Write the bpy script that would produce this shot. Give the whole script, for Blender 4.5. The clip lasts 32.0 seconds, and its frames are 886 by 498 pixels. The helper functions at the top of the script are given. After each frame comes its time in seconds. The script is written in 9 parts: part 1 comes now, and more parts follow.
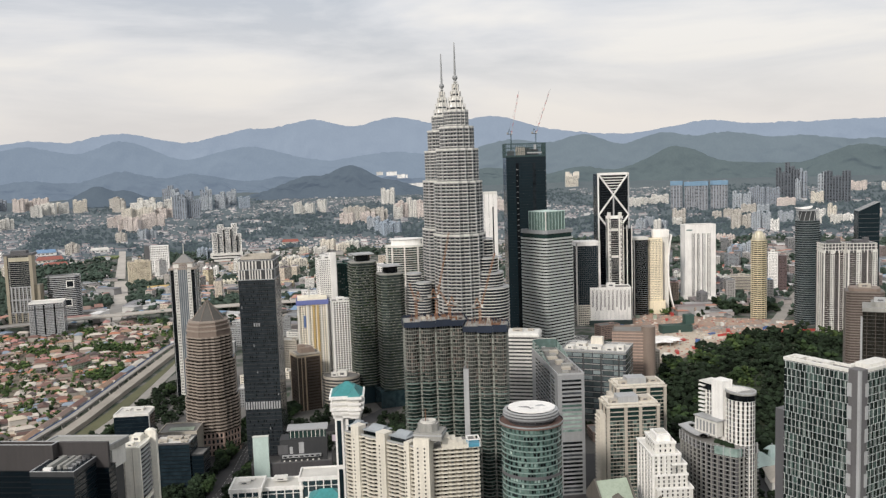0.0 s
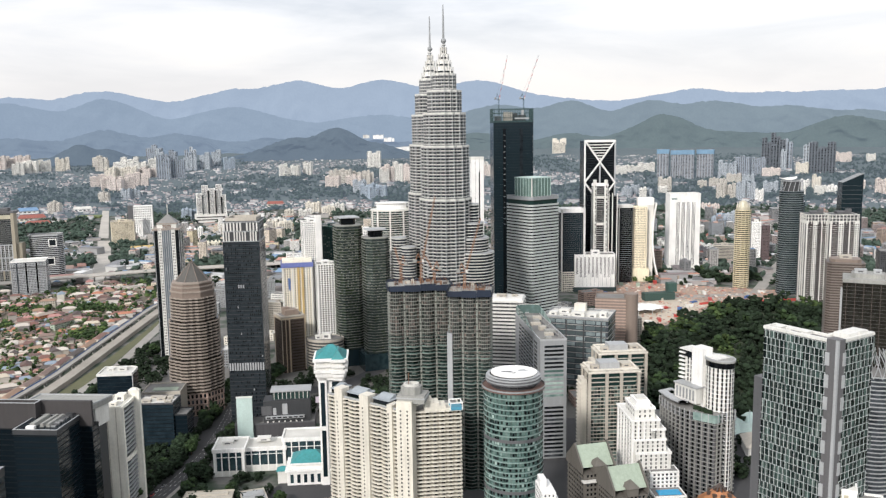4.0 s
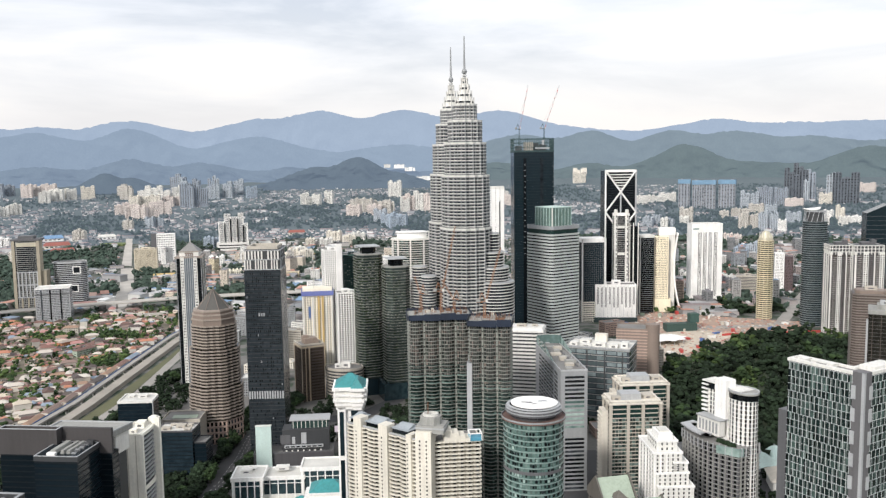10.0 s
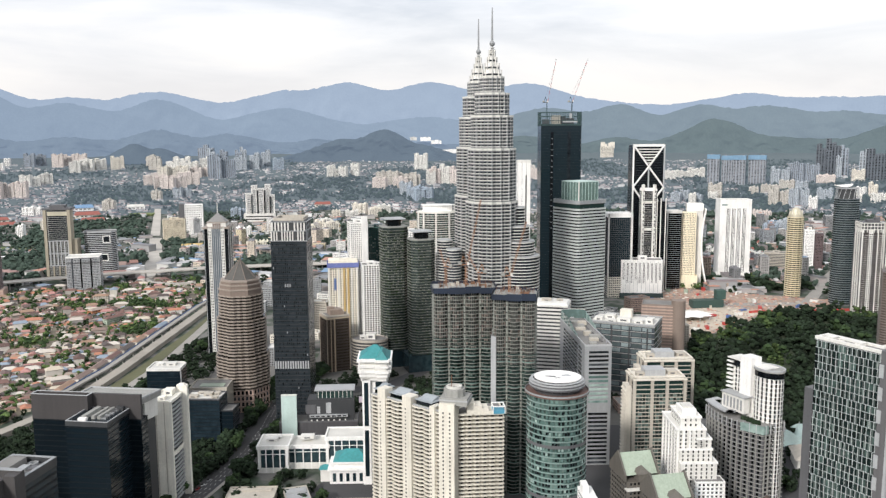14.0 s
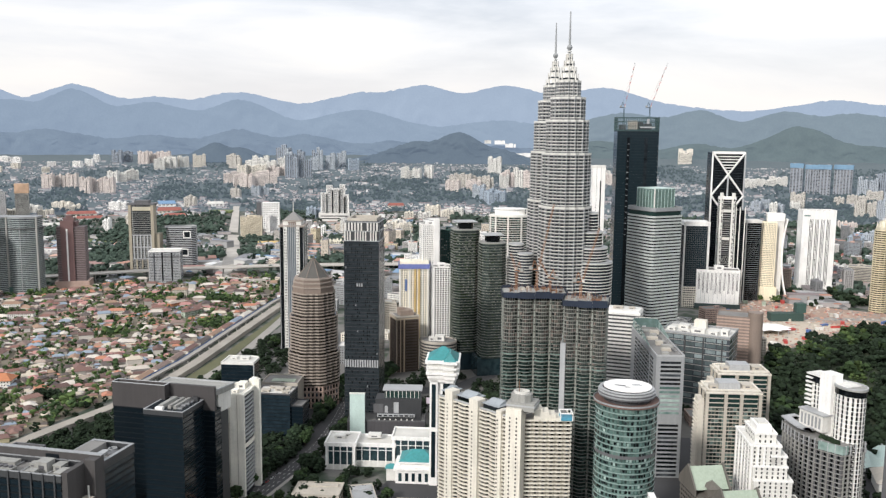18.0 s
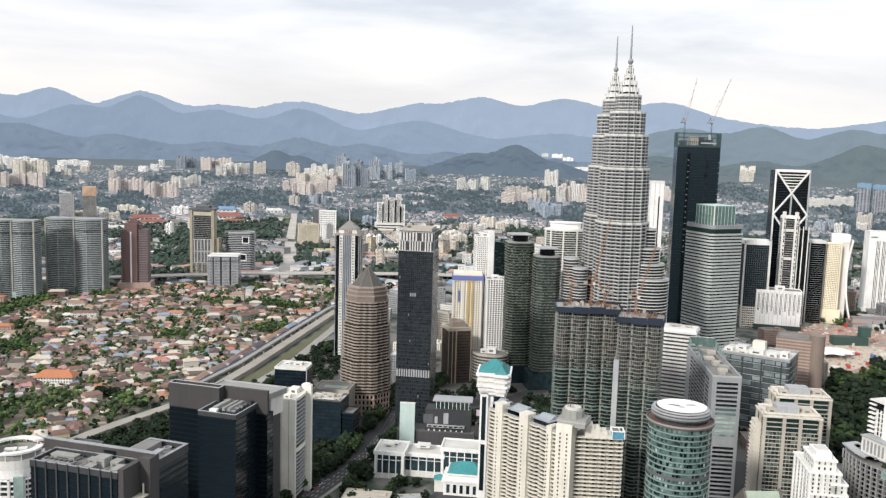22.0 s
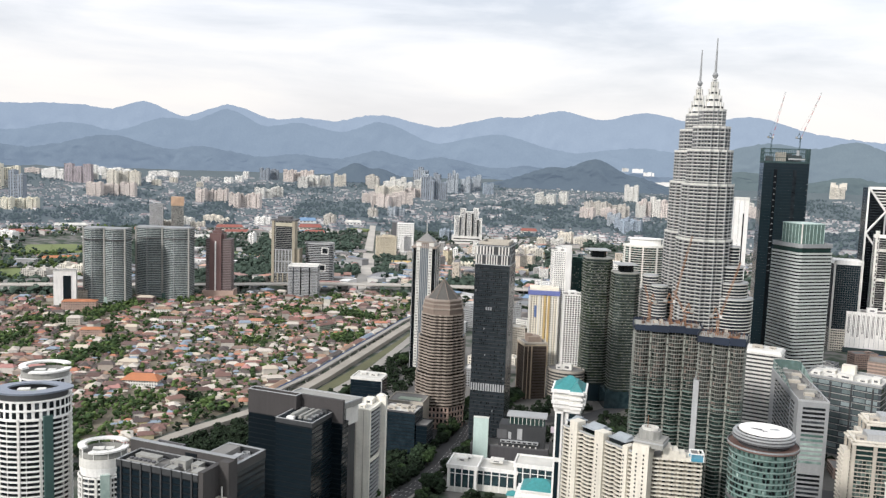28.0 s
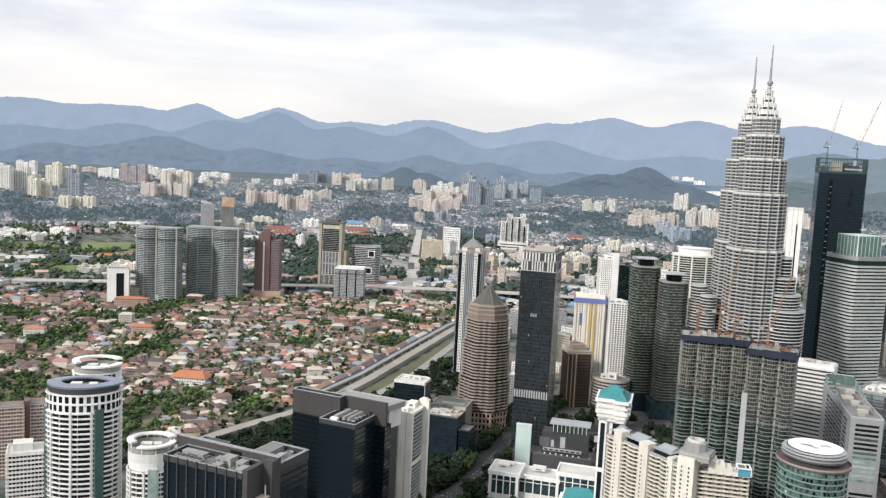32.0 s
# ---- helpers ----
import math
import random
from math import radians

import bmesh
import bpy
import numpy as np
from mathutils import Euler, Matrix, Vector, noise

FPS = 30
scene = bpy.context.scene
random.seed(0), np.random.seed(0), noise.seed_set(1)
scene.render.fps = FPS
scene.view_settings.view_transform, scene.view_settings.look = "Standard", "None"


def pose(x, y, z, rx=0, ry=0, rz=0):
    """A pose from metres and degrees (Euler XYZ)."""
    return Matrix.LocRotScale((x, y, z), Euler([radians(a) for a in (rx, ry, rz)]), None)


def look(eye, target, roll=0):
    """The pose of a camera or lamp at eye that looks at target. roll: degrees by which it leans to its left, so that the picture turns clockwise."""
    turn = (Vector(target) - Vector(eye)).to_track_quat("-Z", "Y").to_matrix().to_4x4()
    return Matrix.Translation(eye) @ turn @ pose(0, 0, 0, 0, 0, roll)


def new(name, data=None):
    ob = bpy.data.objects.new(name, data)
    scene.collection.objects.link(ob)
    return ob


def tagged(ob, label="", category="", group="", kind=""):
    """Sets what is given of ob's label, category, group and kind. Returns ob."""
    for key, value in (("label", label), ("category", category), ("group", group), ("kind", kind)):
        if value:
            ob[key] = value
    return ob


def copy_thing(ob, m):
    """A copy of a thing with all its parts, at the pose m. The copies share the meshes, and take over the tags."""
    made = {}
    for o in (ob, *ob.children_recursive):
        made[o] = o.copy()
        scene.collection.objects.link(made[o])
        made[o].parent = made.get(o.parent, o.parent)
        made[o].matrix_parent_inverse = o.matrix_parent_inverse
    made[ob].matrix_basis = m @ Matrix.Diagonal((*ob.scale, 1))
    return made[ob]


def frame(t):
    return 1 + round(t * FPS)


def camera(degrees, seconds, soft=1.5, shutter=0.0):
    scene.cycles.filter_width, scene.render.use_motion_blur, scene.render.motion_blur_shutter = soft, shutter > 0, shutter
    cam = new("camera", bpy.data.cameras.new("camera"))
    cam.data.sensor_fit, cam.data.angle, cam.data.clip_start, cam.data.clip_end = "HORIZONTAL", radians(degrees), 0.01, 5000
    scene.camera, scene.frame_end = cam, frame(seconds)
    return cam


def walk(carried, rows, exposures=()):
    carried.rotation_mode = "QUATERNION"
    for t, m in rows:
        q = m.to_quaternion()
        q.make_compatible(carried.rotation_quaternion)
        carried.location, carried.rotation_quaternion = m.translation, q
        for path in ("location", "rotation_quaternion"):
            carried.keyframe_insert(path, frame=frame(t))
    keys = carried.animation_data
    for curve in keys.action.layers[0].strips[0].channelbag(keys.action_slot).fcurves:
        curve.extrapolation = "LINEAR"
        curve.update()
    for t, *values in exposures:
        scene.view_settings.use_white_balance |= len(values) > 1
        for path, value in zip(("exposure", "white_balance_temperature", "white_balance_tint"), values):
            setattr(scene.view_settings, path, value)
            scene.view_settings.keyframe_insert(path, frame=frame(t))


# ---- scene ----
cam = camera(55.74, 32.0, soft=1.32)
EYE = 308.0
TURNS = [
    # seconds, yaw, pitch, roll
    (0.0, 0.08, -5.68, 1.86),
    (0.5, -0.13, -5.99, 1.61),
    (1.0, -0.14, -6.74, 1.36),
    (1.5, 0.14, -7.36, 1.30),
    (2.0, -0.56, -7.27, 1.78),
    (2.5, -1.09, -7.78, 0.53),
    (3.0, -0.95, -8.35, -0.28),
    (3.5, -1.12, -8.05, 0.44),
    (5.5, -0.44, -8.44, 1.29),
    (6.0, -2.15, -7.47, 1.67),
    (6.5, -2.83, -7.25, 2.02),
    (7.0, -1.38, -8.25, 1.89),
    (7.5, -0.45, -9.54, 2.14),
    (8.0, -0.20, -9.60, 1.80),
    (8.5, 0.16, -8.25, 1.45),
    (9.0, 0.38, -6.94, 1.36),
    (9.5, 0.50, -6.20, 0.71),
    (10.0, 0.60, -6.10, 0.74),
    (10.5, 0.62, -6.52, 0.96),
    (11.0, 0.65, -6.92, 1.05),
    (11.5, 0.60, -7.33, 1.02),
    (12.0, 0.53, -7.69, 1.10),
    (12.5, 0.57, -7.93, 1.06),
    (13.0, 0.97, -7.99, 0.71),
    (13.5, 1.66, -7.96, 0.49),
    (14.0, 2.40, -7.91, 0.31),
    (14.5, 3.07, -7.81, 0.06),
    (16.5, 5.52, -7.93, -0.42),
    (17.0, 6.14, -7.84, -0.30),
    (17.5, 6.81, -7.80, -0.33),
    (18.0, 7.44, -7.71, -0.59),
    (18.5, 7.99, -7.56, -0.90),
    (19.0, 8.38, -7.49, -1.13),
    (19.5, 8.80, -7.40, -1.32),
    (20.0, 9.32, -7.35, -1.35),
    (20.5, 9.86, -7.26, -1.39),
    (21.0, 10.33, -7.18, -1.47),
    (21.5, 10.80, -7.16, -1.58),
    (22.0, 11.32, -7.00, -1.66),
    (22.5, 11.98, -6.87, -1.78),
    (23.0, 12.65, -6.72, -1.77),
    (23.5, 13.21, -6.66, -1.78),
    (24.0, 13.57, -6.52, -1.75),
    (24.5, 13.85, -6.43, -1.67),
    (25.0, 14.16, -6.46, -1.58),
    (25.5, 14.45, -6.42, -1.63),
    (27.5, 16.10, -6.20, -1.87),
    (28.0, 16.64, -6.24, -2.06),
    (28.5, 17.06, -6.22, -2.29),
    (29.0, 17.49, -6.16, -2.46),
    (29.5, 17.86, -6.16, -2.51),
    (30.0, 18.30, -6.11, -2.57),
    (30.5, 18.79, -6.11, -2.68),
    (31.0, 19.17, -6.07, -2.68),
    (31.5, 19.54, -6.02, -2.77),
    (32.0, 19.88, -6.04, -2.84),
]
EXPO = [(0.0, -0.34, 6380, 12.5), (1.0, -0.22, 6300, 12.5), (2.0, -0.05, 6200, 12), (3.0, 0.0, 6140, 12), (5.5, 0.0, 6140, 12), (7.2, -0.06, 6140, 12), (9.0, 0.0, 6140, 12), (32.0, 0.0, 6140, 12)]
walk(cam, [(t, pose(0, 0, EYE, 90 + p, r, y)) for t, y, p, r in TURNS], EXPO)

# ---- sky and sun ----
SUN_EL, SUN_AZ = 30.0, 208.0      # height, and degrees clockwise from straight ahead
world = bpy.data.worlds.new("sky")
scene.world = world
world.use_nodes = True
wn, wl = world.node_tree.nodes, world.node_tree.links
wn.clear()


def wnode(kind, **inputs):
    n = wn.new(kind)
    for k, v in inputs.items():
        n.inputs[k].default_value = v
    return n


sky = wn.new("ShaderNodeTexSky")
sky.sky_type, sky.sun_disc = "NISHITA", False
sky.sun_elevation, sky.sun_rotation = radians(SUN_EL), radians(SUN_AZ)
sky.air_density, sky.dust_density = 1.4, 2.5
sky_dim = wn.new("ShaderNodeVectorMath")
sky_dim.operation = "SCALE"
sky_dim.inputs["Scale"].default_value = 0.12
wl.new(sky.outputs[0], sky_dim.inputs[0])
coord = wn.new("ShaderNodeTexCoord")
stretch = wn.new("ShaderNodeMapping")
stretch.inputs["Scale"].default_value = (1.0, 1.0, 5.0)
stretch.inputs["Location"].default_value = (0.35, 0.1, 0.0)
wl.new(coord.outputs["Generated"], stretch.inputs["Vector"])
cloud = wnode("ShaderNodeTexNoise", Scale=2.6, Detail=7.0, Roughness=0.55, Distortion=0.3)
wl.new(stretch.outputs[0], cloud.inputs["Vector"])
tone = wn.new("ShaderNodeValToRGB")
tone.color_ramp.elements[0].position, tone.color_ramp.elements[0].color = 0.36, (0.75, 0.79, 0.84, 1)
tone.color_ramp.elements[1].position, tone.color_ramp.elements[1].color = 0.60, (1.24, 1.20, 1.12, 1)
e = tone.color_ramp.elements.new(0.48)
e.color = (1.0, 1.01, 1.02, 1)
wl.new(cloud.outputs["Fac"], tone.inputs["Fac"])
mix = wn.new("ShaderNodeMix")
mix.data_type = "RGBA"
mix.inputs["Factor"].default_value = 0.86
wl.new(sky_dim.outputs[0], mix.inputs["A"])
split = wn.new("ShaderNodeSeparateXYZ")
wl.new(coord.outputs["Generated"], split.inputs[0])
low = wn.new("ShaderNodeMapRange")
low.inputs["From Min"].default_value, low.inputs["From Max"].default_value = 0.05, 0.20
low.inputs["To Min"].default_value, low.inputs["To Max"].default_value = 0.65, 0.0
wl.new(split.outputs["Z"], low.inputs["Value"])
glow = wn.new("ShaderNodeMix")
glow.data_type = "RGBA"
glow.inputs["B"].default_value = (1.09, 1.02, 0.935, 1)
wl.new(low.outputs[0], glow.inputs["Factor"])
wl.new(tone.outputs[0], glow.inputs["A"])
wl.new(glow.outputs["Result"], mix.inputs["B"])
bg = wnode("ShaderNodeBackground", Strength=1.0)
wl.new(mix.outputs["Result"], bg.inputs["Color"])
wout = wn.new("ShaderNodeOutputWorld")
wl.new(bg.outputs[0], wout.inputs["Surface"])

sun = new("sun", bpy.data.lights.new("sun", "SUN"))
sun.data.energy, sun.data.angle, sun.data.color = 3.4, radians(7.0), (1.0, 0.935, 0.84)
sa, se = radians(SUN_AZ), radians(SUN_EL)
sun_from = Vector((math.sin(sa) * math.cos(se), math.cos(sa) * math.cos(se), math.sin(se)))
sun.matrix_world = look(sun_from * 3000, (0, 0, 0))

# ---- materials ----


def mat(name, col, rough=0.7, metal=0.0, var=0.16, grain=1.2, stain=0.22, streak=0.18, island=0.0, each=0.0, spec=0.5):
    """A surface: fine grain, large stains, run-off streaks, and differences from piece to piece."""
    m = bpy.data.materials.new(name)
    m.use_nodes = True
    n, l = m.node_tree.nodes, m.node_tree.links
    bsdf = n["Principled BSDF"]
    bsdf.inputs["Roughness"].default_value, bsdf.inputs["Metallic"].default_value = rough, metal
    bsdf.inputs["Specular IOR Level"].default_value = spec
    geo = n.new("ShaderNodeNewGeometry")
    total = None

    def add(sock, amount):
        nonlocal total
        a = n.new("ShaderNodeMath")
        a.operation = "MULTIPLY_ADD"
        l.new(sock, a.inputs[0])
        a.inputs[1].default_value = 2 * amount
        if total is None:
            a.inputs[2].default_value = 1.0 - amount
        else:
            b = n.new("ShaderNodeMath")
            b.operation = "SUBTRACT"
            l.new(total, b.inputs[0])
            b.inputs[1].default_value = amount
            l.new(b.outputs[0], a.inputs[2])
        total = a.outputs[0]

    def grainy(size, stretch_z, amount, detail=3.0):
        mp = n.new("ShaderNodeMapping")
        mp.inputs["Scale"].default_value = (1 / size, 1 / size, stretch_z / size)
        l.new(geo.outputs["Position"], mp.inputs["Vector"])
        t = n.new("ShaderNodeTexNoise")
        t.inputs["Scale"].default_value, t.inputs["Detail"].default_value = 1.0, detail
        l.new(mp.outputs[0], t.inputs["Vector"])
        add(t.outputs["Fac"], amount)
        return t

    g = grainy(grain, 1.0, var)
    grainy(grain * 18, 1.0, stain, 4.0)
    if streak:
        grainy(2.2, 0.06, streak, 2.0)
    if island:
        add(geo.outputs["Random Per Island"], island)
    if each:
        add(n.new("ShaderNodeObjectInfo").outputs["Random"], each)
    hsv = n.new("ShaderNodeHueSaturation")
    hsv.inputs["Color"].default_value = (*col, 1)
    l.new(total, hsv.inputs["Value"])
    l.new(hsv.outputs[0], bsdf.inputs["Base Color"])
    if rough > 0.3:
        bump = n.new("ShaderNodeBump")
        bump.inputs["Strength"].default_value, bump.inputs["Distance"].default_value = 0.25, 0.05
        l.new(g.outputs["Fac"], bump.inputs["Height"])
        l.new(bump.outputs[0], bsdf.inputs["Normal"])
    return m


def glass(name, col, light=(0.35, 0.37, 0.36), share=0.25, rough=0.12, spec=0.45):
    """Window glass over a dark room; in a share of the panes a drawn blind shows."""
    m = bpy.data.materials.new(name)
    m.use_nodes = True
    n, l = m.node_tree.nodes, m.node_tree.links
    bsdf = n["Principled BSDF"]
    bsdf.inputs["Roughness"].default_value, bsdf.inputs["Specular IOR Level"].default_value = rough, spec
    geo = n.new("ShaderNodeNewGeometry")
    obj = n.new("ShaderNodeObjectInfo")
    s = n.new("ShaderNodeMath")
    s.operation = "MULTIPLY_ADD"
    l.new(obj.outputs["Random"], s.inputs[0])
    s.inputs[1].default_value = 7.31
    l.new(geo.outputs["Random Per Island"], s.inputs[2])
    fr = n.new("ShaderNodeMath")
    fr.operation = "FRACT"
    l.new(s.outputs[0], fr.inputs[0])
    noise_t = n.new("ShaderNodeTexNoise")
    noise_t.inputs["Scale"].default_value, noise_t.inputs["Detail"].default_value = 0.16, 3.0
    l.new(geo.outputs["Position"], noise_t.inputs["Vector"])
    av = n.new("ShaderNodeMath")
    av.operation = "MULTIPLY_ADD"
    l.new(noise_t.outputs["Fac"], av.inputs[0])
    av.inputs[1].default_value = 0.5
    sc = n.new("ShaderNodeMath")
    sc.operation = "MULTIPLY"
    l.new(fr.outputs[0], sc.inputs[0])
    sc.inputs[1].default_value = 0.75
    l.new(sc.outputs[0], av.inputs[2])
    r = n.new("ShaderNodeValToRGB")
    r.color_ramp.elements[0].position, r.color_ramp.elements[0].color = 0.25, (*[c * 0.6 for c in col], 1)
    r.color_ramp.elements[1].position, r.color_ramp.elements[1].color = 1.0, (*light, 1)
    k = r.color_ramp.elements.new(max(0.3, 0.95 - share))
    k.color = (*col, 1)
    l.new(av.outputs[0], r.inputs["Fac"])
    l.new(r.outputs[0], bsdf.inputs["Base Color"])
    return m


def choice(name, cols, rough=0.8, by="island", var=0.15):
    """One of several colours for each piece."""
    m = mat(name, cols[0], rough, var=var, stain=0.12, streak=0.0, grain=1.6)
    n, l = m.node_tree.nodes, m.node_tree.links
    r = n.new("ShaderNodeValToRGB")
    r.color_ramp.interpolation = "CONSTANT"
    r.color_ramp.elements[0].color = (*cols[0], 1)
    r.color_ramp.elements[1].position, r.color_ramp.elements[1].color = 1.0 / len(cols), (*cols[1], 1)
    for i, c in enumerate(cols[2:], 2):
        r.color_ramp.elements.new(i / len(cols)).color = (*c, 1)
    if by == "island":
        l.new(n.new("ShaderNodeNewGeometry").outputs["Random Per Island"], r.inputs["Fac"])
    else:
        l.new(n.new("ShaderNodeObjectInfo").outputs["Random"], r.inputs["Fac"])
    hsv = [x for x in n if x.bl_idname == "ShaderNodeHueSaturation"][0]
    l.new(r.outputs[0], hsv.inputs["Color"])
    return m


CREAM = mat("cream_plaster", (0.66, 0.62, 0.54))
BEIGE = mat("beige_plaster", (0.44, 0.405, 0.345))
WHITE = mat("white_paint", (0.80, 0.79, 0.76))
OFFWHITE = mat("weathered_white", (0.66, 0.65, 0.61))
GREYC = mat("grey_concrete", (0.29, 0.29, 0.27), 0.85, stain=0.3, streak=0.25)
DGREY = mat("dark_grey_cladding", (0.10, 0.10, 0.105), 0.5)
CHAR = mat("charcoal_cladding", (0.045, 0.047, 0.05), 0.45)
BLACK = mat("black_panel", (0.009, 0.012, 0.015), 0.35, spec=0.2)
BROWNST = mat("brown_granite", (0.215, 0.17, 0.14), 0.6)
PINKST = mat("pink_granite", (0.40, 0.29, 0.24), 0.6)
DBROWN = mat("dark_brown_cladding", (0.075, 0.055, 0.045), 0.4)
MAROON = mat("maroon_tile", (0.150, 0.088, 0.084), 0.5)
STEEL = mat("brushed_steel", (0.66, 0.65, 0.61), 0.42, 0.25, stain=0.1, streak=0.1)
LGREY = mat("light_grey_panel", (0.37, 0.38, 0.385), 0.5)
MGREY = mat("mid_grey_panel", (0.27, 0.28, 0.285), 0.5)
ROOFC = mat("roof_concrete", (0.20, 0.195, 0.185), 0.9, stain=0.35, streak=0.0)
ROOFL = mat("pale_roof", (0.58, 0.57, 0.53), 0.85, stain=0.35, streak=0.0)
TEAL = mat("teal_roof_sheet", (0.046, 0.240, 0.248), 0.5, stain=0.3, streak=0.3)
PALEGREEN = mat("pale_green_panel", (0.50, 0.62, 0.58), 0.45, streak=0.05)
VERDI = mat("verdigris_roof", (0.33, 0.39, 0.31), 0.7)
COPPER = mat("copper_roof", (0.50, 0.23, 0.11), 0.45, 0.3)
NAVY = mat("navy_safety_screen", (0.012, 0.020, 0.038), 0.8, stain=0.5)
ORANGE = mat("orange_tile", (0.42, 0.17, 0.08), 0.8)
REDP = mat("red_paint", (0.42, 0.06, 0.05), 0.6)
YELLOW = mat("yellow_paint", (0.50, 0.36, 0.15), 0.6)
BLUEP = mat("blue_paint", (0.07, 0.13, 0.30), 0.6)
GOLD = mat("gold_cladding", (0.50, 0.465, 0.355), 0.4, 0.15)
TANROAD = mat("tan_concrete_road", (0.315, 0.290, 0.250), 0.9, streak=0.0, stain=0.35, grain=2.0)
# Lighter copy of the concrete road, with sunlight put into the colour.
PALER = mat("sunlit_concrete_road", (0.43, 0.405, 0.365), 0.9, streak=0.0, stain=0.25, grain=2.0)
ASPHALT = mat("asphalt", (0.055, 0.055, 0.057), 0.9, streak=0.0, stain=0.25, grain=2.0)
ROADC = mat("concrete_road", (0.30, 0.285, 0.26), 0.9, streak=0.0, stain=0.25, grain=2.0)
EARTH = mat("bare_red_earth", (0.36, 0.265, 0.21), 0.95, streak=0.0, stain=0.4, grain=5.0)
SAND = mat("pale_site_ground", (0.48, 0.42, 0.34), 0.95, streak=0.0, stain=0.4, grain=5.0)
G_INK = glass("blue_black_glass", (0.008, 0.015, 0.021), (0.022, 0.036, 0.046), 0.15, spec=0.22)
GRASS = mat("grass", (0.105, 0.135, 0.046), 0.95, streak=0.0, stain=0.35, grain=4.0)
BARK = mat("bark", (0.10, 0.075, 0.055), 0.95)
LEAF = mat("foliage", (0.031, 0.052, 0.021), 0.8, streak=0.0, island=0.45, each=0.25, grain=0.8, var=0.35, spec=0.12)
LEAFD = mat("dark_foliage", (0.018, 0.029, 0.016), 0.85, streak=0.0, island=0.5, each=0.3, grain=1.2, var=0.4, spec=0.12)
# Lighter green variety; its tone also carries sunlight on crowns.
LEAFY = mat("light_foliage", (0.070, 0.105, 0.036), 0.8, streak=0.0, island=0.4, each=0.3, grain=0.8, var=0.3, spec=0.12)
G_DARK = glass("dark_glass", (0.010, 0.013, 0.016), (0.07, 0.08, 0.09), 0.15)
G_BLUE = glass("blue_grey_glass", (0.016, 0.022, 0.028), (0.09, 0.11, 0.13), 0.2)
G_GREEN = glass("green_glass", (0.025, 0.055, 0.050), (0.20, 0.30, 0.27), 0.2)
G_BLACK = glass("black_glass", (0.004, 0.006, 0.008), (0.018, 0.022, 0.026), 0.12, spec=0.3)
G_WIN = glass("window_glass", (0.022, 0.025, 0.027), (0.20, 0.20, 0.19), 0.25)
G_NAVY = glass("navy_glass", (0.012, 0.024, 0.031), (0.035, 0.06, 0.068), 0.15)
G_BROWN = glass("bronze_glass", (0.020, 0.016, 0.013), (0.065, 0.052, 0.042), 0.2)
G_TEAL = glass("sea_green_glass", (0.10, 0.17, 0.155), (0.40, 0.50, 0.46), 0.3)
G_SLATE = glass("slate_glass", (0.022, 0.027, 0.032), (0.06, 0.068, 0.078), 0.3)
G_GRID = glass("grey_green_glass", (0.022, 0.036, 0.033), (0.15, 0.205, 0.185), 0.3)
# Paler and greyer than near leaves: some distance haze in the base colour.
LEAFF = mat("hazed_foliage", (0.046, 0.066, 0.052), 0.9, streak=0.0, island=0.4, each=0.3, grain=3.0, var=0.3, spec=0.12)

# ---- building kit ----


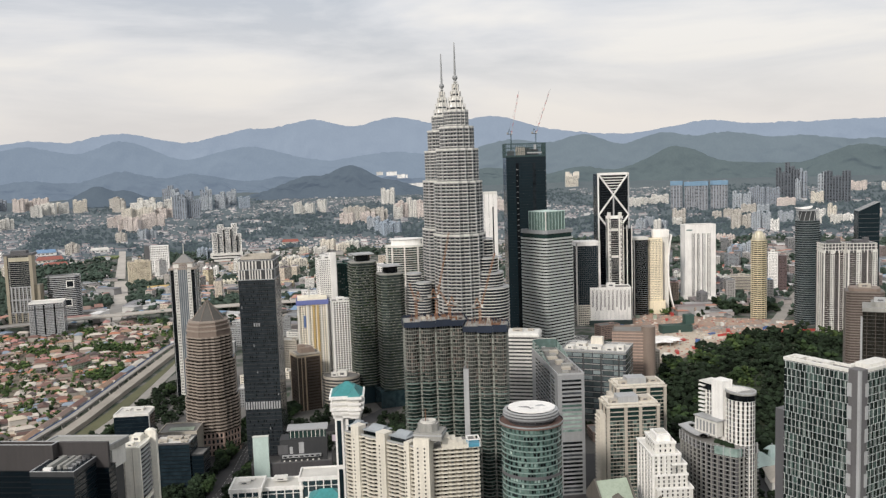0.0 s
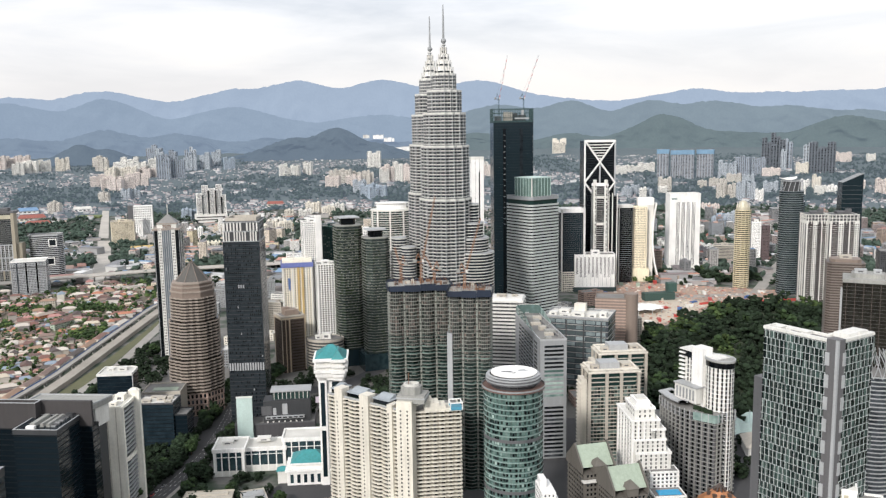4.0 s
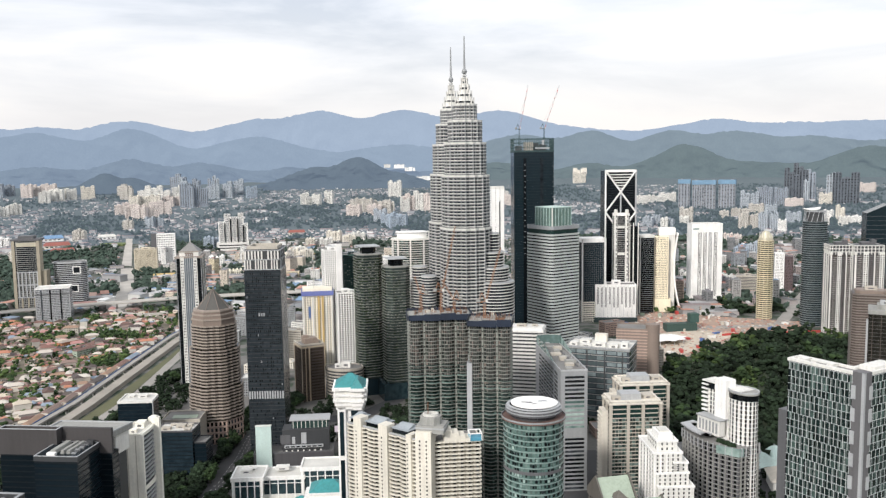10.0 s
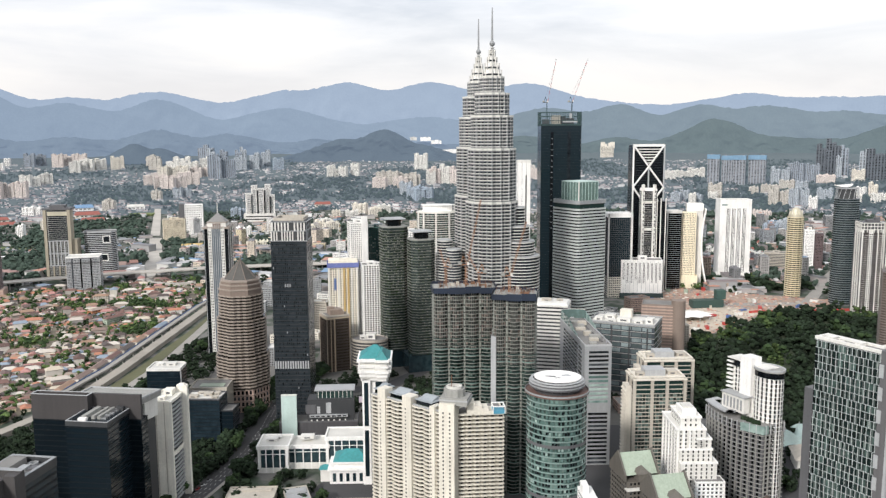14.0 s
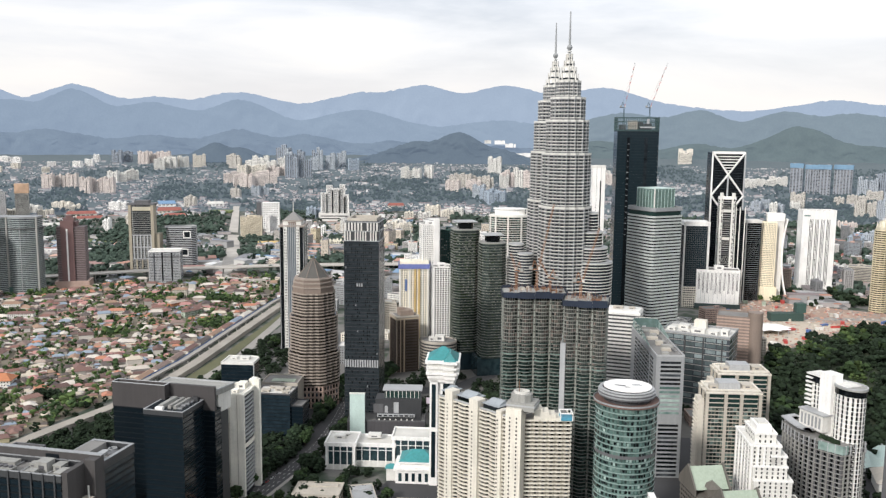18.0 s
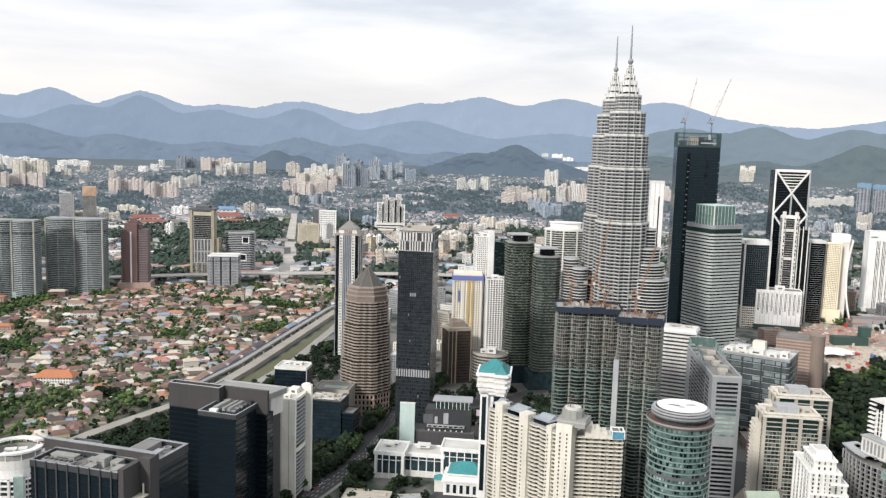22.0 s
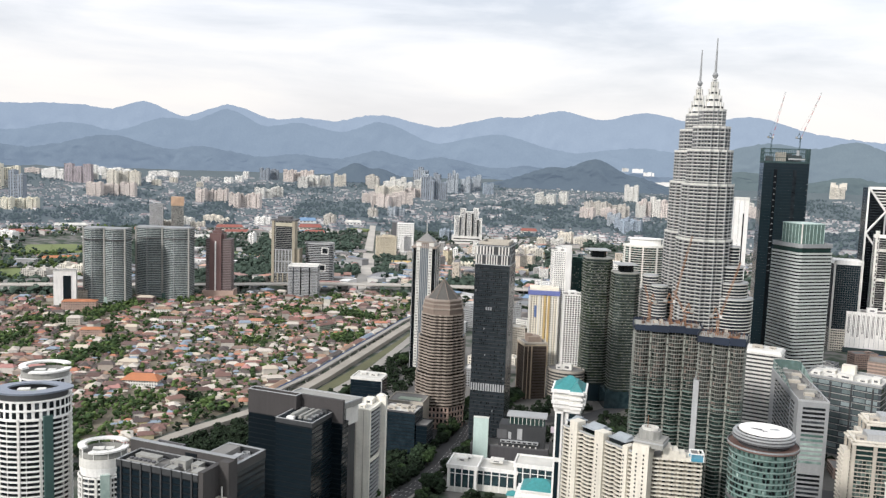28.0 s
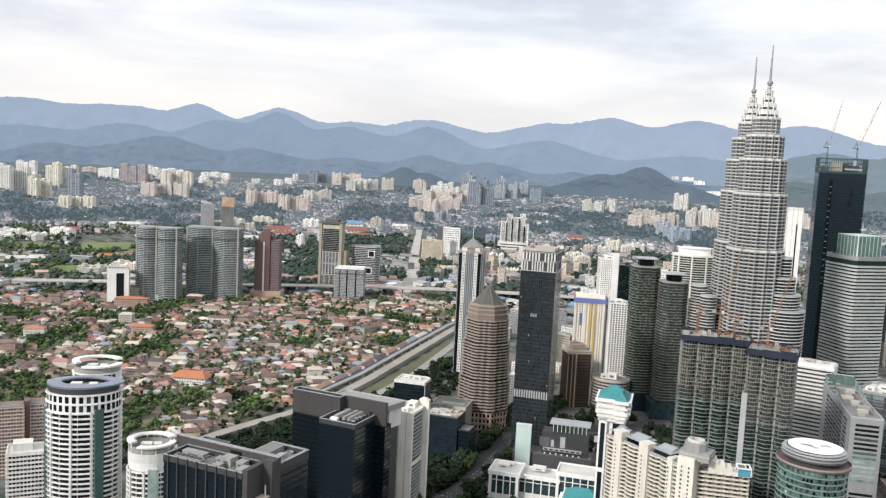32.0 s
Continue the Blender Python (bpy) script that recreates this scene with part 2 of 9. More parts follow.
class Kit:
    """Collects faces for one mesh."""

    def __init__(self):
        self.v, self.f = [], []

    def prism(self, poly, z0, z1, top=True, bottom=True, poly2=None):
        n, o = len(poly), len(self.v)
        self.v += [(x, y, z0) for x, y in poly] + [(x, y, z1) for x, y in (poly2 or poly)]
        self.f += [(o + i, o + (i + 1) % n, o + n + (i + 1) % n, o + n + i) for i in range(n)]
        if top:
            self.f.append(tuple(range(o + n, o + 2 * n)))
        if bottom:
            self.f.append(tuple(range(o + n - 1, o - 1, -1)))
        return self

    def box(self, cx, cy, z0, sx, sy, h, turn=0.0):
        c, s = math.cos(radians(turn)), math.sin(radians(turn))
        p = [(cx + c * x - s * y, cy + s * x + c * y) for x, y in rect(sx, sy)]
        return self.prism(p, z0, z0 + h)

    def tube(self, poly, inner, z0, z1):
        """A ring between two outlines with as many corners."""
        n, o = len(poly), len(self.v)
        self.v += [(x, y, z0) for x, y in poly] + [(x, y, z1) for x, y in poly]
        self.v += [(x, y, z0) for x, y in inner] + [(x, y, z1) for x, y in inner]
        for i in range(n):
            j = (i + 1) % n
            a, b, c, d = o + i, o + j, o + n + j, o + n + i
            self.f += [(a, b, c, d), (b + 2 * n, a + 2 * n, d + 2 * n, c + 2 * n), (d, c, c + 2 * n, d + 2 * n), (b, a, a + 2 * n, b + 2 * n)]
        return self

    def bar(self, a, b, w):
        """A square bar from a to b."""
        a, b = Vector(a), Vector(b)
        d = (b - a).normalized()
        s = d.orthogonal().normalized() * (w / 2)
        t = d.cross(s)
        o = len(self.v)
        for p in (a, b):
            self.v += [tuple(p + s + t), tuple(p - s + t), tuple(p - s - t), tuple(p + s - t)]
        self.f += [(o, o + 1, o + 5, o + 4), (o + 1, o + 2, o + 6, o + 5), (o + 2, o + 3, o + 7, o + 6), (o + 3, o, o + 4, o + 7), (o + 3, o + 2, o + 1, o), (o + 4, o + 5, o + 6, o + 7)]
        return self

    def hip(self, sx, sy, z0, h, ridge=0.4, cx=0.0, cy=0.0, turn=0.0):
        """A hipped roof on a rectangle; ridge: its share of the longer side."""
        c, s = math.cos(radians(turn)), math.sin(radians(turn))
        rx, ry = (sx * ridge / 2, 0) if sx >= sy else (0, sy * ridge / 2)
        pts = [(x, y, z0) for x, y in rect(sx, sy)] + [(-rx, -ry, z0 + h), (rx, ry, z0 + h)]
        o = len(self.v)
        self.v += [(cx + c * x - s * y, cy + s * x + c * y, z) for x, y, z in pts]
        if sx >= sy:
            fs = [(0, 1, 5, 4), (1, 2, 5), (2, 3, 4, 5), (3, 0, 4)]
        else:
            fs = [(0, 1, 4), (1, 2, 5, 4), (2, 3, 5), (3, 0, 4, 5)]
        self.f += [tuple(o + i for i in q) for q in fs] + [(o + 3, o + 2, o + 1, o)]
        return self

    def join(self, other):
        o = len(self.v)
        self.v += other.v
        self.f += [tuple(o + i for i in q) for q in other.f]
        return self

    def mesh(self, name, material):
        me = bpy.data.meshes.new(name)
        me.from_pydata(self.v, [], self.f)
        me.materials.append(material)
        me.update()
        return me


def rect(w, d, cx=0.0, cy=0.0):
    return [(cx - w / 2, cy - d / 2), (cx + w / 2, cy - d / 2), (cx + w / 2, cy + d / 2), (cx - w / 2, cy + d / 2)]


def oval(rx, ry, n=24, cx=0.0, cy=0.0, a0=0.0):
    return [(cx + rx * math.cos(a0 + math.tau * i / n), cy + ry * math.sin(a0 + math.tau * i / n)) for i in range(n)]


def chamfer(w, d, c):
    x, y = w / 2, d / 2
    return [(-x + c, -y), (x - c, -y), (x, -y + c), (x, y - c), (x - c, y), (-x + c, y), (-x, y - c), (-x, -y + c)]


def grow(poly, d):
    """The outline moved outwards by d."""
    out, n = [], len(poly)
    for i in range(n):
        p0, p1, p2 = Vector(poly[i - 1]), Vector(poly[i]), Vector(poly[(i + 1) % n])
        a, b = (p1 - p0).normalized(), (p2 - p1).normalized()
        na, nb = Vector((a.y, -a.x)), Vector((b.y, -b.x))
        m = na + nb
        k = m.length_squared
        out.append(tuple(p1 + m * (2 * d / k)) if k > 0.3 else tuple(p1 + na * d))
    return out


def shift(poly, x, y, turn=0.0):
    c, s = math.cos(radians(turn)), math.sin(radians(turn))
    return [(x + c * a - s * b, y + s * a + c * b) for a, b in poly]


def ground_z(x, y):
    r = math.hypot(x, y)
    return 0.0 if r < 2600 else 180.0 * ((r - 2600) / 2000) ** 1.3


def thing(name, az, dist, label, category, turn=None, group="", z=None):
    """An Empty at az degrees clockwise from straight ahead; without a turn it faces the tower."""
    ob = new(name)
    x, y = dist * math.sin(radians(az)), dist * math.cos(radians(az))
    ob.matrix_basis = pose(x, y, ground_z(x, y) if z is None else z, 0, 0, -az if turn is None else turn)
    ob.empty_display_size = 2
    return tagged(ob, label, category, group)


def placed(name, x, y, turn, label, category, group=""):
    ob = new(name)
    ob.matrix_basis = pose(x, y, ground_z(x, y), 0, 0, turn)
    ob.empty_display_size = 2
    return tagged(ob, label, category, group)


def part(name, kit, material, parent, label="", kind="", at=(0, 0, 0)):
    me = kit if isinstance(kit, bpy.types.Mesh) else kit.mesh(name, material)
    ob = new(name, me)
    ob.parent = parent
    ob.location = at
    return tagged(ob, label, kind=kind)


def edges(poly):
    n = len(poly)
    for i in range(n):
        a, b = Vector(poly[i]), Vector(poly[(i + 1) % n])
        d = b - a
        if d.length > 0.3:
            yield a, b, d.length, d.normalized(), Vector((d.y, -d.x)).normalized()


def panes(poly, height, spacing, width, out=0.06, z=0.0, margin=0.6, thick=0.12):
    """One storey's windows round an outline, set proud of it."""
    k = Kit()
    for a, b, length, d, nrm in edges(poly):
        n = int((length - 2 * margin) / spacing)
        if n < 1:
            if length < width * 1.15:
                continue
            n = 1
        s0 = (length - (n - 1) * spacing) / 2
        for i in range(n):
            c = a + d * (s0 + i * spacing) + nrm * (out - thick / 2)
            p, q = d * (width / 2), nrm * (thick / 2)
            k.prism([tuple(c - p + q), tuple(c - p - q), tuple(c + p - q), tuple(c + p + q)][::-1], z, z + height)
    return k


def posts(b, name, poly, spacing, width, depth, z0, z1, material, limit=26):
    """Upright fins along an outline, each a part; past the limit they are joined."""
    spots = []
    for a, c, length, d, nrm in edges(poly):
        n = max(1, round(length / spacing))
        for i in range(n):
            spots.append((a + d * (length * (i + 0.5) / n if n > 1 else 0) + nrm * (depth / 2 - 0.1), math.atan2(d.y, d.x)))
    if len(spots) <= limit:
        me = Kit().prism(rect(width, depth + 0.2), 0, z1 - z0).mesh(name, material)
        for p, a in spots:
            part(name, me, None, b, at=(p.x, p.y, z0)).rotation_euler = (0, 0, a)
    else:
        k = Kit()
        for p, a in spots:
            k.box(p.x, p.y, z0, width, depth + 0.2, z1 - z0, math.degrees(a))
        part(name, k, material, b, kind="stuff")


def storeys(b, poly, z0, z1, fh, core, band=None, band_h=1.2, band_out=0.3, win=None, win_w=1.6, win_s=3.0, win_h=1.7, fin=None, fin_s=4.0, fin_w=0.3, fin_d=0.4, body="wall", band_name="floor_band", skip=()):
    """Storeys on an outline: a core, a band and a row of windows to each storey, and fins."""
    part(body, Kit().prism(poly, z0, z1), core, b)
    n = max(1, int(round((z1 - z0) / fh)))
    fh = (z1 - z0) / n
    band_me = Kit().tube(grow(poly, band_out), grow(poly, -0.4), 0, band_h).mesh(band_name, band) if band else None
    wins = Kit()
    for i in range(n):
        if i in skip:
            continue
        if band_me:
            part(band_name, band_me, None, b, at=(0, 0, z0 + (i + 1) * fh - band_h))
        if win:
            wins.join(panes(poly, win_h, win_s, win_w, z=z0 + i * fh + (fh - win_h) * 0.45))
    if wins.v:
        part("windows", wins, win, b, kind="stuff")
    if fin:
        posts(b, "fin", poly, fin_s, fin_w, fin_d, z0, z1, fin)


def parapet(b, poly, z, h=1.4, t=0.5, material=None, roof=None):
    part("roof", Kit().prism(grow(poly, -t - 0.004), z - 0.3, z + 0.15), roof or ROOFC, b)
    part("parapet", Kit().tube(grow(poly, 0.1), grow(poly, -t), z - 0.2, z + h), material or WHITE, b)


def plant(b, items, z, material=None):
    """Roof-top rooms, tanks and machines: (x, y, width, depth, height)."""
    for x, y, w, d, h in items:
        k = Kit().prism(rect(w, d, x, y), z, z + h)
        k.prism(grow(rect(w, d, x, y), 0.25), z + h, z + h + 0.3)
        room = part("plant_room", k, material or OFFWHITE, b)
        part("vent_louvre", Kit().box(x, y - d / 2, z + h * 0.3, w * 0.45, 0.3, h * 0.4), DGREY, room)

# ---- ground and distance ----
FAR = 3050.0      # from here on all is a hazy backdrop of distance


def hazed_land(name, col, air, power):
    """Far land seen through miles of air: a backdrop with the haze put in as emission."""
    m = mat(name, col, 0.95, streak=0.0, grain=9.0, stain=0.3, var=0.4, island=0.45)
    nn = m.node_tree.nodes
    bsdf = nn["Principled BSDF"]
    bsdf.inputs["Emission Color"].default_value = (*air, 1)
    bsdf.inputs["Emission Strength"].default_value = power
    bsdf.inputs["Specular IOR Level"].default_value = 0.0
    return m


def ground_sheet():
    rings = [0, 60, 150, 300, 500, 700, 900, 1200, 1500, 1900, 2300, 2600] + [2600 + 100 * i for i in range(1, 24)]
    n = 144
    v, f = [(0, 0, 0)], []
    for r in rings[1:]:
        for i in range(n):
            a = math.tau * i / n
            x, y = r * math.sin(a), r * math.cos(a)
            v.append((x, y, ground_z(x, y)))
    for i in range(n):
        f.append((0, 1 + (i + 1) % n, 1 + i))
    for k in range(len(rings) - 2):
        o = 1 + k * n
        for i in range(n):
            f.append((o + i, o + (i + 1) % n, o + n + (i + 1) % n, o + n + i))
    me = bpy.data.meshes.new("ground")
    me.from_pydata(v, [], f)
    m = mat("city_ground", (0.16, 0.155, 0.13), 0.95, streak=0.0, grain=3.0, stain=0.2)
    nn, l = m.node_tree.nodes, m.node_tree.links
    geo = nn.new("ShaderNodeNewGeometry")
    t = nn.new("ShaderNodeTexNoise")
    t.inputs["Scale"].default_value, t.inputs["Detail"].default_value = 0.035, 6.0
    l.new(geo.outputs["Position"], t.inputs["Vector"])
    r = nn.new("ShaderNodeValToRGB")
    r.color_ramp.elements[0].position, r.color_ramp.elements[0].color = 0.40, (0.032, 0.052, 0.030, 1)
    r.color_ramp.elements[1].position, r.color_ramp.elements[1].color = 0.60, (0.15, 0.145, 0.135, 1)
    k = r.color_ramp.elements.new(0.50)
    k.color = (0.075, 0.085, 0.07, 1)
    l.new(t.outputs["Fac"], r.inputs["Fac"])
    hsv = [x for x in nn if x.bl_idname == "ShaderNodeHueSaturation"][0]
    l.new(r.outputs[0], hsv.inputs["Color"])
    me.materials.append(m)
    # Beyond FAR the ground emits a bluish air colour as painted haze.
    me.materials.append(hazed_land("hazed_plain", (0.070, 0.080, 0.074), (0.125, 0.158, 0.190), 0.68))
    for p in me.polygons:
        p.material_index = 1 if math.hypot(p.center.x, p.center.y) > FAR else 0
    tagged(new("ground", me), "city ground of paving, bare soil and scrub", "ground", kind="structure")


ground_sheet()


def ridge(name, label, r0, r1, peaks, base_el, rough, material, seed, a0=-180, a1=180, step=0.4, depth=0.0):
    """A range of hills in a sweep round the city; peaks: azimuth, height in degrees above base, half-width in degrees."""
    n = int((a1 - a0) / step) + 1
    rows = 22
    v, f = [], []
    for j in range(rows):
        u = j / (rows - 1)
        r = r0 + (r1 - r0) * u
        for i in range(n):
            az = a0 + step * i
            el = base_el + sum((h * math.exp(-abs((az - c) / w) ** 1.7)) ** 4 for c, h, w in peaks) ** 0.25
            q = noise.fractal(Vector((az * 0.22, u * 2.0, seed)), 1.0, 2.1, 6) * rough
            e = -1.9 + (el + 1.9) * (u ** 0.8) + q * min(1.0, u * 2.0)
            crease = noise.noise(Vector((az * 1.1, u * 1.2, seed + 9))) * 0.30 * math.sin(math.pi * min(u, 0.99)) + noise.noise(Vector((az * 3.3, u * 3.0, seed + 4))) * 0.08
            z = EYE + r * math.tan(radians(e + crease))
            a = radians(az)
            spur = abs(noise.noise(Vector((az * 0.40 + u * 0.8, u * 1.7, seed + 2)))) + 0.5 * abs(noise.noise(Vector((az * 1.1 - u * 1.2, u * 4.0, seed + 6)))) + 0.22 * noise.noise(Vector((az * 3.1, u * 11.0, seed + 7)))
            rr = r + depth * (spur - 0.3) * math.sin(math.pi * min(0.95, u * 0.9 + 0.05))
            z = EYE + (z - EYE) * rr / r
            v.append((rr * math.sin(a), rr * math.cos(a), z))
    for j in range(rows - 1):
        for i in range(n - 1):
            o = j * n + i
            f.append((o, o + n, o + n + 1, o + 1))
    me = bpy.data.meshes.new(name)
    me.from_pydata(v, [], [q[::-1] for q in f])
    me.materials.append(material)
    for p in me.polygons:
        p.use_smooth = True
    tagged(new(name, me), label, "mountains", kind="structure")


# Emission colours are painted haze, paler the farther the range stands.
FAR_HILL = hazed_land("far_forest", (0.050, 0.058, 0.064), (0.335, 0.410, 0.510), 0.95)
RANGE_HILL = hazed_land("range_forest", (0.046, 0.055, 0.060), (0.268, 0.338, 0.428), 0.93)
# The two east copies are darker: cloud shade put into their colours.
SHADED_RANGE = hazed_land("shaded_range_forest", (0.046, 0.056, 0.054), (0.182, 0.232, 0.285), 0.88)
SHADED_FOOT = hazed_land("shaded_foothill_forest", (0.042, 0.054, 0.048), (0.114, 0.148, 0.182), 0.74)
MID_HILL = hazed_land("nearer_forest", (0.044, 0.054, 0.058), (0.198, 0.254, 0.332), 0.88)
NEAR_HILL = hazed_land("wooded_hill", (0.034, 0.043, 0.045), (0.148, 0.192, 0.250), 0.74)
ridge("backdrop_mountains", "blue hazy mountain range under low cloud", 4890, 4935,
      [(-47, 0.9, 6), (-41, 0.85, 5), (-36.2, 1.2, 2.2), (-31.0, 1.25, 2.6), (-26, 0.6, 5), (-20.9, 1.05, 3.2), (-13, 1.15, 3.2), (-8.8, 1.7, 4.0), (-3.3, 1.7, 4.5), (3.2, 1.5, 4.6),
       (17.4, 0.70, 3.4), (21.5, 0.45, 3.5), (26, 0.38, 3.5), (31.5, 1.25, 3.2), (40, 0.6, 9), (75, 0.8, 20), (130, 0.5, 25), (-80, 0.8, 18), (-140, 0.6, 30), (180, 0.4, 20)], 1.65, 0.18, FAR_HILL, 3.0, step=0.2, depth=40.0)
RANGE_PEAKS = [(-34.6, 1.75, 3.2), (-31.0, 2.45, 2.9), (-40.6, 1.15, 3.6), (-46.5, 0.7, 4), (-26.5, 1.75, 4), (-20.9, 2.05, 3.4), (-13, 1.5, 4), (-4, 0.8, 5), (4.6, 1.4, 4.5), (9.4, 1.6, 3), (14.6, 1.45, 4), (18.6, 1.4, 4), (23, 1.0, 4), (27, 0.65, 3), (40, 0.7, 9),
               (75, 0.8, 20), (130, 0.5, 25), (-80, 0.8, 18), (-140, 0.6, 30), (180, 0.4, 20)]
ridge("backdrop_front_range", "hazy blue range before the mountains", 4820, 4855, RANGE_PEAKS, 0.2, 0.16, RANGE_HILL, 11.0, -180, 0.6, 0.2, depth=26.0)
ridge("backdrop_east_range", "grey-green wooded range before the mountains, dimmed for cloud shade", 4820, 4855, RANGE_PEAKS, 0.2, 0.16, SHADED_RANGE, 11.0, 0.6, 180, 0.2, depth=26.0)
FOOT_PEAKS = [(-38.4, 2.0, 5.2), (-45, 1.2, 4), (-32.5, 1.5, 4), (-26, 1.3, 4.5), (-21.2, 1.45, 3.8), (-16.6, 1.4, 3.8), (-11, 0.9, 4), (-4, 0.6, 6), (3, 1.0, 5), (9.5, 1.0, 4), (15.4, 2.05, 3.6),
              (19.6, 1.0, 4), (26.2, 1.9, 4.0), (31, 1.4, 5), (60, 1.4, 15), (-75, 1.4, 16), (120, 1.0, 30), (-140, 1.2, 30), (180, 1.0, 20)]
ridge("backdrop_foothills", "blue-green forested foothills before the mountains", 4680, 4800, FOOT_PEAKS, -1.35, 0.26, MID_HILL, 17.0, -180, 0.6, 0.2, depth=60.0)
ridge("backdrop_east_foothills", "green forested foothills before the mountains, dimmed for cloud shade", 4680, 4800, FOOT_PEAKS, -1.35, 0.26, SHADED_FOOT, 17.0, 0.6, 180, 0.2, depth=60.0)
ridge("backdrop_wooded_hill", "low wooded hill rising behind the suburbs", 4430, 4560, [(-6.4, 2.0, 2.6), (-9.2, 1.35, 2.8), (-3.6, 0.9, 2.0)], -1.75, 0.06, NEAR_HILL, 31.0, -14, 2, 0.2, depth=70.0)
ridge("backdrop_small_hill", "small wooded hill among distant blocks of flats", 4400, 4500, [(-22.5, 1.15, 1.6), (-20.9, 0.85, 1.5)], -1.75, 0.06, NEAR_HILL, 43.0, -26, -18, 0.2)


def strip(name, pts, w, z, t, material, label, category, kind="structure"):
    """A road deck along points (x, y)."""
    k, zt = Kit(), z
    for i, ((x0, y0), (x1, y1)) in enumerate(zip(pts, pts[1:])):
        z = zt - 0.006 * (i % 2)
        d = Vector((x1 - x0, y1 - y0)).normalized()
        s = Vector((d.y, -d.x)) * w / 2
        o = d * 3.0
        k.prism([(x0 + s.x - o.x, y0 + s.y - o.y), (x1 + s.x + o.x, y1 + s.y + o.y), (x1 - s.x + o.x, y1 - s.y + o.y), (x0 - s.x - o.x, y0 - s.y - o.y)], z - t, z)
    return tagged(new(name, k.mesh(name, material)), label, category, kind=kind)

# ---- the twin towers ----


def star(r):
    """The eight-pointed, eight-lobed floor plan."""
    return [(r * k * math.cos(a), r * k * math.sin(a)) for i in range(32) for a, k in [(math.tau * i / 32, (1.0, 0.90, 0.965, 0.90)[i % 4])]]


def lathe(profile, n=16):
    k = Kit()
    for (r0, z0), (r1, z1) in zip(profile, profile[1:]):
        k.prism(oval(r0, r0, n), z0, z1, poly2=oval(r1, r1, n))
    return k


def twin_tower(az, dist, annex):
    b = thing("twin_tower", az, dist, "tall stainless-steel skyscraper with tiered lobed floors and a pinnacle", "skyscraper", group="twin towers")
    tiers = [(31.0, 0, 226), (28.3, 226, 288), (24.8, 288, 326), (20.2, 326, 352), (14.2, 352, 371)]
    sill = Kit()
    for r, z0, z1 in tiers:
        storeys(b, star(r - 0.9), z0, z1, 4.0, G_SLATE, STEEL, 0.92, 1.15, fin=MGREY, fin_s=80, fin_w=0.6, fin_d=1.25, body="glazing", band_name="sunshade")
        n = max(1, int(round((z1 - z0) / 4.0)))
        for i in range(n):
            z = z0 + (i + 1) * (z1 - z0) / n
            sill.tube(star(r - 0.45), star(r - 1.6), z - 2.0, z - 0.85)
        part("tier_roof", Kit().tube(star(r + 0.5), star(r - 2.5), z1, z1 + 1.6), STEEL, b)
    # Panels below each sunshade are greyer steel: its shade put into their colour.
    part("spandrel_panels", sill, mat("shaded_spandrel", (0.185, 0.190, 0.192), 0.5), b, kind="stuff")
    for r, z0, z1 in [(10.4, 371, 379), (7.8, 379, 387), (5.2, 387, 394), (3.0, 394, 402)]:
        part("crown_tier", Kit().prism(star(r), z0, z1, poly2=star(r * 0.86)), STEEL, b)
        posts(b, "crown_fin", oval(r, r, 8), 40, 0.9, 1.1, z0, z1 + 1.2, STEEL)
        part("crown_ledge", Kit().tube(star(r + 1.2), star(r - 1.5), z0, z0 + 1.2), STEEL, b)
        part("crown_glazing", Kit().tube(star(r + 0.25), star(r - 1.0), z0 + 2.6, z0 + 4.6), G_SLATE, b)
    part("pinnacle", lathe([(2.4, 400), (1.7, 404), (1.2, 408), (1.3, 414), (1.0, 430), (0.6, 451)]), MGREY, b)
    part("ring_ball", lathe([(0.8, 406.8), (2.4, 407.9), (3.3, 410.2), (2.4, 412.5), (0.8, 413.6)]), MGREY, b, "ringed steel ball of the pinnacle")
    for z in (402.5, 405):
        part("pinnacle_ring", Kit().tube(oval(2.9, 2.9, 16), oval(1.4, 1.4, 16), z, z + 0.7), STEEL, b)
    for name, cx, cy, r, z0, z1 in annex:
        poly = shift(oval(r, r, 24), cx, cy)
        storeys(b, poly, z0, z1, 3.6, G_SLATE, STEEL, 1.0, 0.7, body=name + "_glazing", band_name=name + "_band")
        part(name + "_roof", Kit().prism(grow(poly, 0.3), z1, z1 + 1.0), LGREY, b)
        if name == "drum":
            part("dome", lathe([(r * 0.72, z1 + 1), (r * 0.70, z1 + 3.5), (r * 0.5, z1 + 5), (r * 0.2, z1 + 6)], 20), MGREY, b)


twin_tower(0.91, 1000, [("annex", 34, -2, 23, 0, 162), ("annex", 31, 0, 20, 162, 179), ("annex", 28, 2, 17, 179, 197), ("annex", 31, 4, 8.5, 197, 219)])
twin_tower(0.0, 1098, [("annex", -38, -8, 18, 0, 150), ("drum", -43.5, -20, 9.6, 0, 170), ("drum", -31.5, -36, 9.4, 0, 160)])

# ---- the tower under construction before them ----


def lobes(n, w, d, bulge):
    """A curtain of n curved bays along the front."""
    pts = []
    for i in range(n):
        for k in range(6):
            u = k / 6
            pts.append((-w / 2 + w * (i + u) / n, -d / 2 - bulge * math.sin(math.pi * u)))
    pts.append((w / 2, -d / 2))
    return pts + [(w / 2, d / 2), (-w / 2, d / 2)]


SLABC = mat("raw_concrete_slab", (0.255, 0.265, 0.235), 0.9, stain=0.3, streak=0.25)
G_SITE = glass("half_glazed_panes", (0.022, 0.036, 0.032), (0.12, 0.165, 0.145), 0.22)
